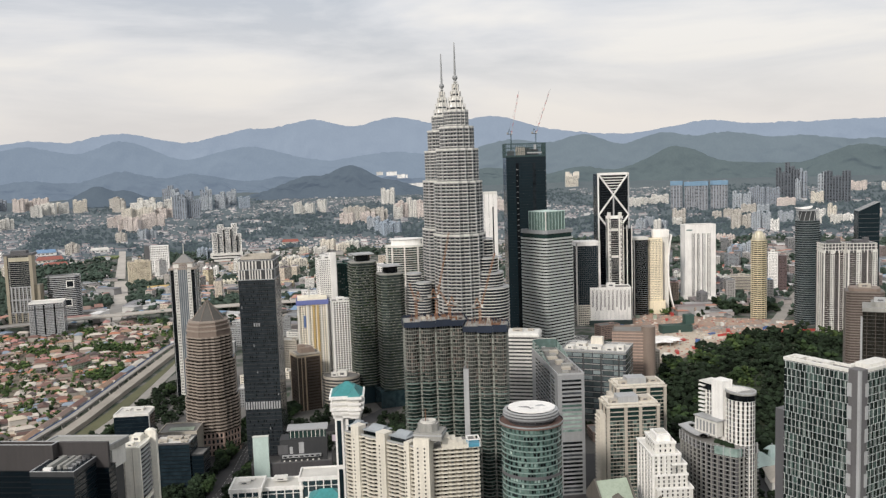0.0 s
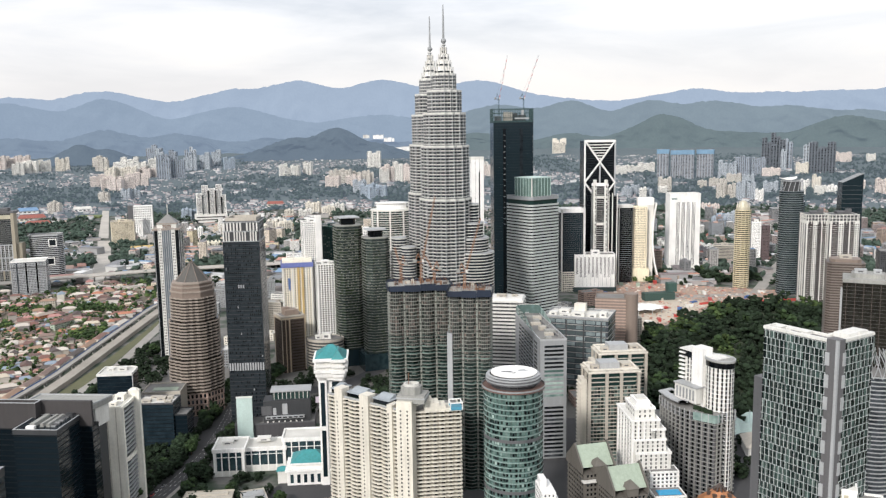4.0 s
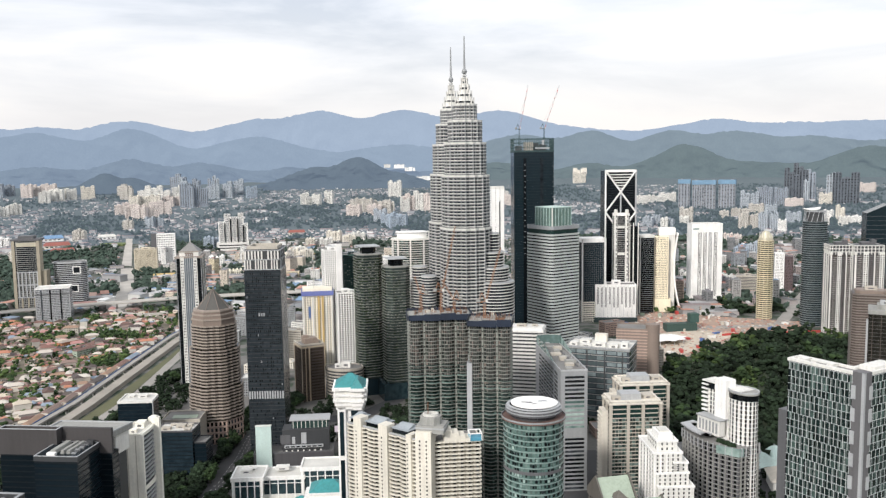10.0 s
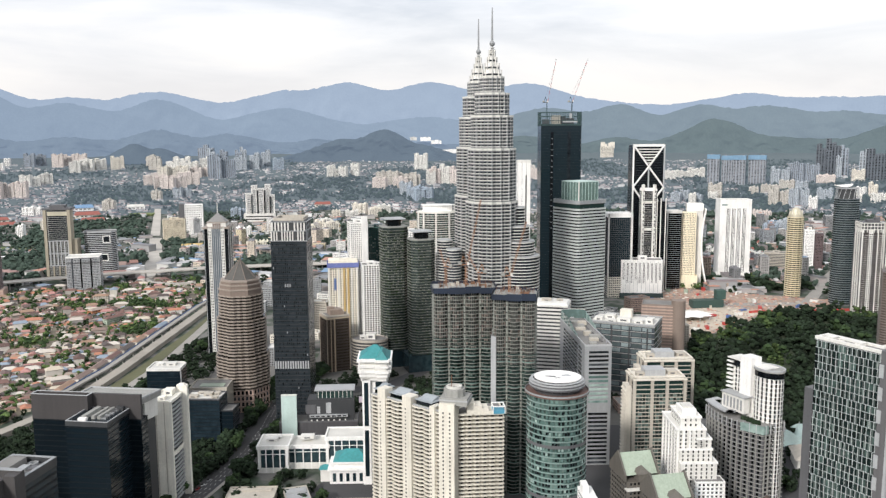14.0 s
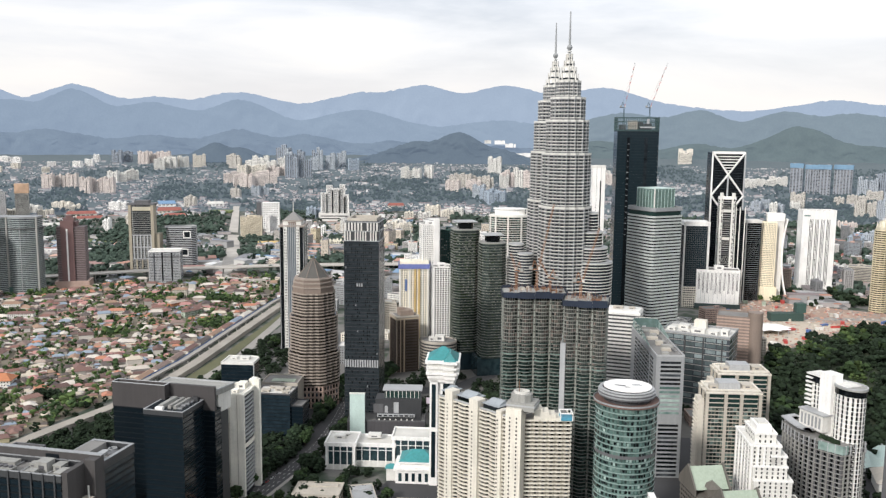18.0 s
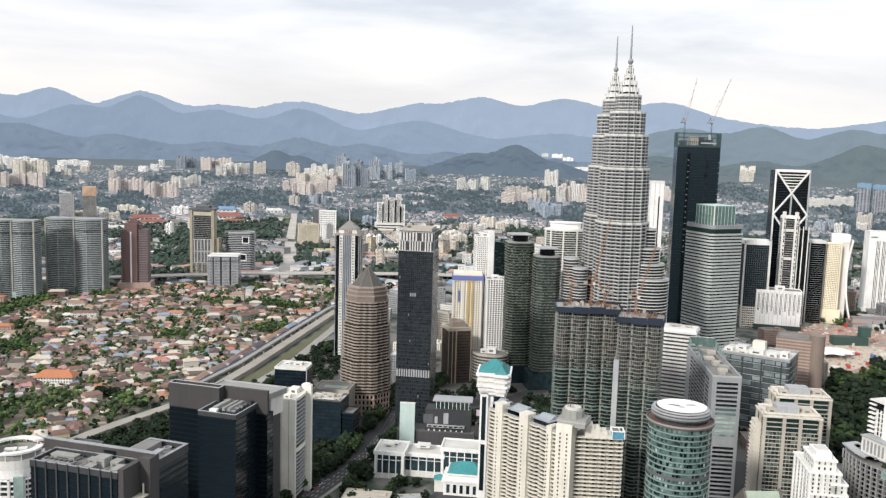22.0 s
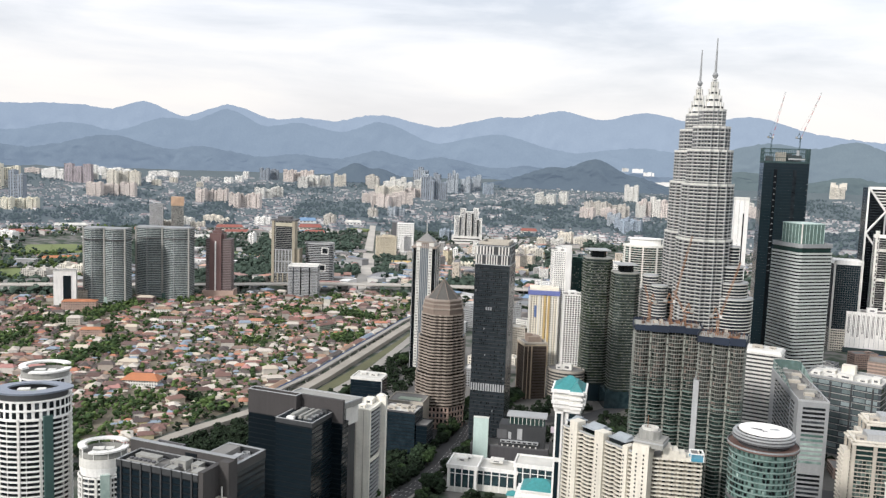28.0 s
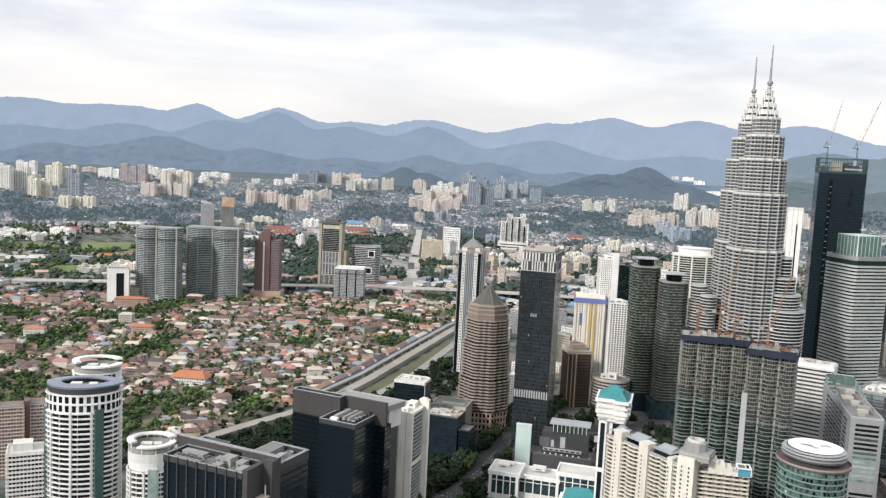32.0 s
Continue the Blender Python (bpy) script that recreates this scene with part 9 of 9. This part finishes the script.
def far_block(az, el, wide, high, tint, turn):
    """A block of flats; wide and high: its width and height in thousandths of its distance."""
    x, y, r = polar(az, el)
    s = (EYE - ground_z(x, y)) / EYE
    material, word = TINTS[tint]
    if az < -18:
        turn += az * 0.6
    b = new("distant_flats")
    b.matrix_basis = pose(x, y, ground_z(x, y), 0, 0, turn)
    tagged(b, word + " block of flats in the distant suburbs", "apartment block", "distant flats")
    w, h = wide * r / 1000, high * r / 1000
    d = min(w, 26 * s + 8)
    bays = 3 if w > 0.7 * h else 2
    form = Kit()
    tall = [h * (1.0 if (i + int(r)) % 2 else 0.84 + 0.02 * (int(r * 7) % 5)) for i in range(bays)]
    for i, hi in enumerate(tall):
        xi, wi, di = -w / 2 + w * (i + 0.5) / bays, w / bays * 0.9, d * (1.0 if i % 2 else 0.9)
        form.prism(rect(wi, di, xi, (d - di) / 2 if i % 2 == 0 else 0), -4, hi)
        form.box(xi + wi * 0.1, 0, hi, wi * 0.4, d * 0.4, 4.5 * s)
    form.prism(rect(w * 0.98, d * 0.7), -4, min(tall) * 0.97)
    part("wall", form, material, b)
    fh = max(3.2 * s, h / 20)
    n = max(2, int(h / fh))
    k = Kit()
    cols = max(2, int(w / (fh * 1.7)))
    for f in range(n):
        for i in range(cols):
            bay = min(bays - 1, int((i + 0.5) / cols * bays))
            if (f + 0.9) * h / n < tall[bay]:
                k.box(-w / 2 + w * (i + 0.5) / cols, -d / 2 + (0.0 if bay % 2 else d * 0.1), (f + 0.25) * h / n, w / cols * 0.5, 0.4, h / n * 0.5)
        for i in range(2):
            for sx in (-1, 1):
                k.box(sx * w * (0.5 - 0.05 / bays), -d / 2 + d * (i + 0.5) / 2, (f + 0.3) * min(tall) / n, 0.3, d / 2 * 0.45, h / n * 0.42)
    if tint == "x":
        part("top_netting", Kit().tube(rect(w + 1.6, d + 1.6), rect(w - 1.2, d - 1.2), h * 0.86, h * 1.01), BLUENET, b, "blue safety netting")
    part("windows", k, G_WIN if tint != "k" else G_DARK, b, kind="stuff")


rnd = random.Random(99)

def cluster(az, el, n, spread, w, h, tints):
    """A group of n distant blocks round an azimuth, their feet at one elevation."""
    n = n if n < 3 else int(n * 1.35)
    for i in range(n):
        u = (i + 0.5) / n - 0.5 + (rnd.uniform(-0.5, 0.5) / n if n > 1 else 0)
        far_block(az + spread * u * 1.6, el + rnd.uniform(-0.22, 0.22), w * rnd.uniform(0.6, 1.0), h * rnd.uniform(0.65, 1.05), rnd.choice(tints), -az + rnd.uniform(-25, 25))


def slab_row(az, el, w, h, tint):
    """One distant block, or a stepped row of two or three where it is broad."""
    m = 1 if w < 20 or tint in "kwv" else 2 if w < 34 else 3
    for i in range(m):
        u = (i + 0.5) / m - 0.5
        far_block(az + math.degrees(w * u / 1000), el + (0.04 if i % 2 else 0), w / m * (0.97 if i % 2 else 1.03), h * (0.88 if i % 2 else 1.0), tint, -az + (6 if i % 2 else -5))


cluster(-45.8, -2.7, 5, 3.0, 14, 14, "cwo")
cluster(-33.5, -2.3, 6, 5.0, 12, 8, "wcw")
cluster(-38.6, -2.1, 3, 1.6, 14, 12, "ow")
cluster(-28.3, -3.2, 3, 1.0, 18, 12, "oo")
cluster(-25.0, -2.2, 5, 1.8, 16, 14, "pco")
cluster(-21.3, -2.1, 2, 0.5, 20, 16, "n")
cluster(-19.0, -2.5, 4, 1.4, 26, 16, "oo")
slab_row(-17.15, -2.9, 31, 27, "d")
slab_row(-18.1, -2.2, 18, 26, "d")
cluster(-17.0, -2.2, 5, 2.0, 11, 26, "ddg")
cluster(-14.9, -2.2, 5, 2.0, 14, 18, "gbo")
cluster(-20.4, -3.4, 4, 1.6, 26, 18, "pp")
cluster(-9.3, -3.0, 3, 1.2, 16, 14, "oo")
cluster(-5.6, -3.6, 6, 1.8, 20, 18, "nnp")
cluster(-4.1, -4.4, 4, 1.2, 18, 22, "bbg")
cluster(-2.4, -3.6, 4, 1.4, 18, 24, "onp")
cluster(-3.9, -2.6, 1, 0, 26, 24, "o")
cluster(8.6, -1.75, 1, 0, 16, 14, "c")
cluster(4.6, -3.0, 4, 2.0, 18, 16, "op")
cluster(24.4, -4.2, 4, 2.4, 14, 10, "pow")
cluster(14.2, -4.6, 4, 1.6, 14, 14, "go")
cluster(13.0, -3.0, 4, 2.0, 22, 10, "o")
cluster(28.5, -4.0, 5, 2.6, 16, 14, "gop")
cluster(17.0, -8.0, 4, 2.0, 18, 12, "no")
cluster(-12.0, -6.6, 6, 3.0, 18, 14, "co")
cluster(-40.5, -8.4, 5, 3.0, 34, 14, "con")
cluster(-33.0, -5.0, 5, 3.0, 24, 8, "co")
cluster(-8.0, -5.6, 4, 2.4, 18, 12, "oc")
cluster(9.0, -7.0, 5, 1.4, 14, 14, "op")
cluster(-46.0, -6.0, 4, 2.6, 30, 8, "wo")
slab_row(15.42, -3.35, 13, 32, "x")
slab_row(16.30, -3.36, 13, 31, "x")
slab_row(17.01, -3.40, 13, 32, "x")
slab_row(18.08, -3.38, 18, 32, "x")
# Several rows here take duller tints: cloud shade put into the paint.
slab_row(19.47, -3.33, 20, 19, "g")
slab_row(20.84, -3.20, 32, 22, "d")
slab_row(21.81, -2.59, 11, 31, "k")
slab_row(22.46, -2.73, 15, 31, "k")
slab_row(23.06, -2.74, 9, 32, "d")
slab_row(22.31, -2.46, 10, 34, "k")
slab_row(22.81, -2.81, 6, 22, "g")
slab_row(24.19, -2.91, 9, 31, "g")
slab_row(25.02, -3.00, 26, 33, "k")
slab_row(19.45, -4.74, 22, 19, "n")
slab_row(20.63, -4.74, 21, 21, "g")
slab_row(19.88, -3.71, 16, 11, "n")
slab_row(20.75, -3.71, 13, 10, "g")
slab_row(18.95, -3.88, 21, 9, "n")
slab_row(21.45, -4.82, 9, 13, "w")
slab_row(22.10, -4.19, 16, 11, "g")
slab_row(23.90, -3.05, 13, 12, "c")
slab_row(24.76, -4.10, 9, 17, "c")
slab_row(15.57, -4.36, 15, 18, "n")
slab_row(17.93, -3.97, 10, 8, "n")
slab_row(18.48, -5.59, 20, 10, "p")
slab_row(19.04, -6.77, 16, 18, "b")
slab_row(19.74, -6.55, 12, 18, "g")
slab_row(26.15, -2.30, 18, 10, "p")
slab_row(27.72, -2.28, 9, 8, "o")
slab_row(22.11, -3.21, 19, 9, "p")
slab_row(-46.16, -1.96, 22, 15, "w")
slab_row(-45.42, -3.49, 23, 22, "y")
slab_row(-44.18, -2.80, 33, 26, "y")
slab_row(-43.45, -3.52, 17, 32, "d")
slab_row(-43.32, -4.04, 36, 12, "y")
slab_row(-46.86, -3.11, 33, 28, "o")
slab_row(-39.11, -1.75, 25, 10, "w")
slab_row(-37.70, -1.75, 30, 8, "w")
slab_row(-40.01, -2.36, 31, 20, "v")
slab_row(-37.37, -2.50, 35, 17, "c")
slab_row(-38.10, -3.18, 52, 15, "p")
slab_row(-31.93, -3.45, 36, 15, "p")
slab_row(-29.80, -3.80, 36, 17, "p")
slab_row(-29.77, -1.76, 6, 8, "w")
slab_row(-34.95, -1.75, 35, 6, "w")
slab_row(-41.45, -2.18, 25, 12, "w")
slab_row(-28.25, -1.81, 22, 14, "d")
slab_row(-26.33, -1.85, 35, 14, "p")
slab_row(-42.60, -1.75, 17, 6, "p")
slab_row(-38.27, -1.76, 19, 7, "w")

for az, el, w, h, tint in [(-29.33, -6.3, 8, 15, "w"), (-24.2, -4.8, 13, 13, "n"), (-21.3, -4.2, 11, 11, "n"), (-19.7, -4.1, 20, 11, "g"), (-15.0, -7.6, 26, 9, "y"), (-15.9, -6.9, 17, 13, "w"), (-16.0, -5.6, 24, 13, "b"), (-28.6, -4.9, 20, 9, "w"), (-27.9, -5.9, 9, 12, "c"), (-20.2, -2.85, 34, 14, "c"), (-18.4, -2.8, 26, 12, "p")]:
    slab_row(az, el, w, h, tint)


def hall(az, el, long, deep, roof, word, wall):
    """A long low suburban hall under a pitched roof."""
    x, y, r = polar(az, el)
    b = placed("suburban_hall", x, y, -az + 4, "long low hall with a " + word + " roof in the suburbs", "hall", "suburban halls")
    part("wall", Kit().prism(rect(long, deep), -3, 9), wall, b)
    part("roof", Kit().hip(long * 1.04, deep * 1.12, 9, deep * 0.26, 0.86), roof, b)
    for i in range(int(long / 14)):
        part("window", Kit().box(-long / 2 + 7 + i * 14, -deep / 2, 3, 8, 0.5, 3), G_WIN, b)


REDROOF = mat("dull_red_roof", (0.27, 0.095, 0.075), 0.8)
BLUEROOF = mat("pale_blue_roof", (0.16, 0.27, 0.42), 0.6)
for az, el, n, deep, roof, word, wall in [(-30.8, -5.25, 92, 34, REDROOF, "dull red", CREAM), (-30.3, -5.55, 84, 30, REDROOF, "dull red", OFFWHITE), (-25.5, -5.15, 80, 40, REDROOF, "dull red", CREAM), (-25.2, -5.5, 70, 30, REDROOF, "dull red", OFFWHITE), (-25.7, -4.7, 64, 40, BLUEROOF, "pale blue", WHITE), (-19.2, -7.5, 64, 26, YELLOW, "yellow", CREAM), (-32.2, -5.9, 90, 24, ROOFL, "pale", WHITE), (-28.9, -5.6, 80, 30, ROOFC, "grey", OFFWHITE), (-22.6, -4.75, 60, 30, ROOFL, "white", WHITE), (-17.3, -6.3, 60, 26, REDROOF, "dull red", CREAM), (-13.0, -5.6, 70, 30, ROOFL, "pale", CREAM), (-10.6, -4.9, 60, 34, REDROOF, "dull red", CREAM), (-35.6, -5.4, 120, 30, ORANGE, "orange", CREAM), (-40.5, -5.2, 100, 30, ROOFL, "pale", WHITE), (-44.0, -5.6, 90, 34, REDROOF, "dull red", CREAM), (-41.0, -7.25, 96, 20, ORANGE, "orange", mat("yellow_render", (0.72, 0.62, 0.42))), (-43.3, -8.7, 70, 18, ROOFC, "grey", PINKST), (-42.4, -9.1, 70, 16, ROOFL, "pale", CREAM), (-46.2, -7.4, 90, 26, ROOFL, "pale", WHITE), (18.79, -7.29, 44, 20, REDROOF, "dull red", CREAM), (18.27, -7.74, 30, 16, REDROOF, "dull red", CREAM), (19.66, -7.57, 40, 16, REDROOF, "dull red", CREAM), (18.00, -8.11, 30, 18, REDROOF, "dull red", CREAM)]:
    hall(az, el, n, deep, roof, word, wall)

for az, el, w, h, tint in [(-3.6, -0.35, 10, 5, "w"), (-2.9, -0.55, 12, 5, "w"), (-2.0, -1.2, 18, 7, "w"), (-4.4, -0.3, 7, 4, "o"), (8.65, -0.9, 13, 14, "c"), (1.9, -1.1, 8, 5, "w")]:
    crest = -1.35 + max(q * math.exp(-abs((az - c) / v) ** 1.7) for c, q, v in FOOT_PEAKS)
    u = min(0.85, max(0.0, (el + 1.9) / (crest + 1.9))) ** 1.25
    r = 4648 + 120 * u
    bb = new("hillside_flats")
    bb.matrix_basis = pose(r * math.sin(radians(az)), r * math.cos(radians(az)), EYE + r * math.tan(radians(el)) - 3, 0, 0, -az)
    tagged(bb, TINTS[tint][1] + " buildings on the forested hillside", "apartment block", "hillside flats")
    for i in range(4):
        x0, w0, h0 = (i - 1.5) * w * 1.3 + rnd.uniform(-4, 4), w * rnd.uniform(0.9, 1.9), h * rnd.uniform(0.7, 1.6)
        part("wall", Kit().prism(rect(w0, 30, x0, 12), -14, h0), TINTS[tint][0], bb)
        part("roof", Kit().prism(rect(w0 * 1.06, 31, x0, 12), h0, h0 + 0.8), ROOFL, bb)

# ---- building site, canopies and traffic ----
rnd = random.Random(50)
for i in range(46):
    x, y = rnd.uniform(275, 620), rnd.uniform(1240, 1640)
    if inside(x, y, SITE):
        m, lab = rnd.choice([(REDP, "red"), (BLUEP, "blue"), (OFFWHITE, "white"), (GREYC, "grey"), (BEIGE, "beige"), (VERDI, "green")])
        c = placed("site_cabin", x, y, rnd.uniform(0, 180), lab + " cabin on the building site", "cabin", "site cabins")
        w, d, h = rnd.uniform(6, 16), rnd.uniform(3, 7), rnd.uniform(3, 6)
        part("wall", Kit().prism(rect(w, d), 0, h), m, c)
        part("roof", Kit().prism(rect(w + 0.6, d + 0.6), h, h + 0.4), m, c)
        part("door", Kit().box(0, -d / 2, 0, 1.2, 0.3, 2.1), DGREY, c)
DEBRIS = choice("site_debris", [(0.36, 0.22, 0.17), (0.42, 0.34, 0.27), (0.30, 0.11, 0.09), (0.30, 0.28, 0.26), (0.55, 0.50, 0.44), (0.48, 0.28, 0.20), (0.20, 0.19, 0.18)])
k = Kit()
for i in range(2600):
    x, y = rnd.uniform(262, 650), rnd.uniform(1220, 1660)
    if inside(x, y, SITE):
        s = rnd.uniform(0.8, 4)
        k.prism(oval(s, s * rnd.uniform(0.3, 0.8), 6, x, y, rnd.uniform(0, 3)), 0.4, 0.4 + s * rnd.uniform(0.2, 0.7), poly2=oval(s * 0.5, s * 0.25, 6, x, y, rnd.uniform(0, 3)))
tagged(new("site_heaps", k.mesh("site_heaps", DEBRIS)), "heaps of earth, rubble and materials on the building site", "rubble", kind="stuff")
b = placed("site_hoarding", 560, 1432, 8, "red painted hoarding fence along the building site", "fence")
me = Kit().prism(rect(5.8, 0.3), 0, 4.5).mesh("panel", REDP)
for i in range(34):
    part("panel", me, None, b, at=(-98 + i * 6, 3 * math.sin(i * 0.6), 0.4))
wk2, rk2 = Kit(), Kit()
for i in range(60):
    x, y = 640 + rnd.uniform(-60, 70), 1960 + rnd.uniform(-90, 110)
    w, d, h, tn = rnd.uniform(12, 24), rnd.uniform(9, 12), rnd.uniform(5, 9), rnd.choice((10, 100))
    if not near_line(x, y, AVENUE, 24):
        wk2.box(x, y, 0, w, d, h, tn)
        rk2.hip(w + 2, d + 2, h, d * 0.3, 0.6, x, y, tn)
tagged(new("red_roof_house_walls", wk2.mesh("red_roof_house_walls", OFFWHITE)), "white walls of terraced houses beyond the park", "houses", kind="stuff")
tagged(new("red_roof_house_roofs", rk2.mesh("red_roof_house_roofs", mat("dull_red_tile", (0.30, 0.105, 0.08), 0.8, island=0.3))), "dull red tiled roofs of terraced houses", "houses", kind="stuff")
b = placed("maroon_white_block", 738, 1865, -18, "white and maroon apartment block behind the gold tower", "apartment block")
storeys(b, rect(20, 26, -9, 0), 0, 91, 3.4, WHITE, None, win=G_WIN, win_w=1.4, win_s=2.8, win_h=1.5)
storeys(b, rect(18, 22, 11, 3), 0, 84, 3.4, mat("dark_mauve_tile", (0.10, 0.07, 0.07), 0.6), None, win=G_DARK, win_w=1.4, win_s=2.8, win_h=1.5)
plant(b, [(-9, 0, 9, 9, 6)], 91)
b = placed("beige_low_block", 647, 1833, -16, "beige banded low apartment block before red roofs", "apartment block")
storeys(b, rect(46, 30), 0, 46, 3.3, CHAR, BEIGE, 1.7, 0.6, body="recess")
parapet(b, rect(46, 30), 46, 1.4, 0.5, BEIGE, ROOFC)
plant(b, [(0, 0, 14, 8, 4)], 46, BEIGE)
b = placed("white_canopy", 350, 1370, 10, "white scalloped tent canopy on the building site", "canopy")
pts = [(34 * (1 + 0.16 * math.cos(9 * a)) * math.cos(a), 24 * (1 + 0.16 * math.cos(9 * a)) * math.sin(a)) for a in [math.tau * i / 54 for i in range(54)]]
part("membrane", Kit().prism(pts, 9, 13, poly2=[(p * 0.5, q * 0.5) for p, q in pts]), WHITE, b)
for i in range(9):
    a = math.tau * i / 9
    part("mast", Kit().box(34 * math.cos(a), 24 * math.sin(a), 0, 0.8, 0.8, 9.5), LGREY, b)
b = placed("green_site_hall", 402, 1470, 8, "dark green site hall", "building")
part("wall", Kit().prism(rect(56, 18), 0, 14), mat("dark_green_sheet", (0.035, 0.068, 0.058)), b)
part("tower", Kit().prism(rect(16, 14, 26, 4), 14, 30), mat("green_sheet", (0.04, 0.082, 0.07)), b)
for i in range(3):
    b = placed("tent_canopy", 298 + i * 20, 795 + (i % 2) * 18, 20 + 15 * i, "pale green-white tensile canopy by the park", "canopy", "tent canopies")
    part("membrane", Kit().prism([(-18, -12), (0, -8), (18, -12), (14, 0), (18, 12), (0, 8), (-18, 12), (-14, 0)], 8, 20, poly2=[(-3, -2), (0, -1), (3, -2), (2, 0), (3, 2), (0, 1), (-3, 2), (-2, 0)]), PALEGREEN, b)
    part("mast", Kit().box(0, 0, 0, 0.8, 0.8, 22), LGREY, b)
b = placed("brown_hall", 312, 752, -10, "low brown-roofed hall by the park", "building")
part("wall", Kit().prism(rect(40, 34), 0, 12), OFFWHITE, b)
part("roof", Kit().hip(44, 38, 12, 12, 0.2), BEIGE, b)
for x, y, w, d, h, t, roofm in [(-190, 660, 40, 26, 9, 4, BEIGE), (-150, 655, 20, 34, 10, 20, LGREY), (-95, 640, 50, 30, 8, 4, DGREY), (-225, 610, 30, 22, 12, 4, ORANGE), (-30, 560, 60, 30, 14, 5, WHITE)]:
    b = placed("low_building", x, y, t, "low flat building with a parapet roof", "building", "low buildings")
    storeys(b, rect(w, d), 0, h, 4, BEIGE, None, win=G_DARK, win_w=1.8, win_s=4, win_h=1.8)
    parapet(b, rect(w, d), h, 1.0, 0.5, BEIGE, roofm)
    part("roof_strip", Kit().box(0, d * 0.25, h + 0.15, w * 0.8, d * 0.2, 1.2), roofm, b)

b = placed("billboard", -128, 905, 8, "lit advertising screen on two posts", "billboard")
part("screen", Kit().prism(rect(12, 0.8), 8, 15), mat("pale_screen", (0.62, 0.55, 0.62), 0.3, streak=0), b)
part("screen_edge", Kit().prism(rect(12.8, 0.5, 0, 0.5), 7.6, 15.4), CHAR, b)
for x in (-4, 4):
    part("post", Kit().box(x, 0.4, 0, 0.7, 0.7, 8), DGREY, b)

PAINTS = [(mat("white_car_paint", (0.75, 0.75, 0.74), 0.3, streak=0), "white"), (mat("silver_car_paint", (0.45, 0.46, 0.47), 0.3, 0.5, streak=0), "silver"), (mat("black_car_paint", (0.02, 0.02, 0.022), 0.25, streak=0), "black"), (mat("red_car_paint", (0.4, 0.03, 0.03), 0.3, streak=0), "red")]
CARS = []
for paint, word in PAINTS:
    c = new("car")
    tagged(c, word + " car driving on the street", "car", "street traffic")
    part("body", Kit().prism(chamfer(1.8, 4.4, 0.3), 0.35, 0.95), paint, c)
    part("cabin", Kit().prism(rect(1.6, 2.4, 0, -0.2), 0.95, 1.5, poly2=rect(1.35, 1.6, 0, -0.2)), G_DARK, c)
    for x in (-0.8, 0.8):
        for y in (-1.4, 1.4):
            w = part("wheel", Kit().prism(oval(0.33, 0.33, 10), -0.1, 0.1), BLACK, c, at=(x, y, 0.33))
            w.rotation_euler = (0, radians(90), 0)
    CARS.append(c)
used = 0
rnd = random.Random(4)
for pts, lanes, step, zz in ((STREET, (-5.6, -2.6, 0.6, 3.4, 6.2), 9, 0.5), (SIDE, (-5, 0, 5), 12, 0.45), (HWAY, (-5, 4), 60, 6.0)):
    for (xa, ya), (xb, yb) in zip(pts, pts[1:]):
        L = math.hypot(xb - xa, yb - ya)
        d = ((xb - xa) / L, (yb - ya) / L)
        for lane in lanes:
            u = rnd.uniform(0, step)
            while u < L and used < 50:
                x, y = xa + d[0] * u + d[1] * lane, ya + d[1] * u - d[0] * lane
                if 600 < math.hypot(x, y) < 1500:
                    m = pose(x, y, zz, 0, 0, math.degrees(math.atan2(d[1], d[0])) - 90)
                    if used < 4:
                        CARS[used].matrix_basis = m
                    else:
                        copy_thing(CARS[used % 4 if rnd.random() < 0.5 else 0], m)
                    used += 1
                u += step * rnd.uniform(0.7, 2.0)
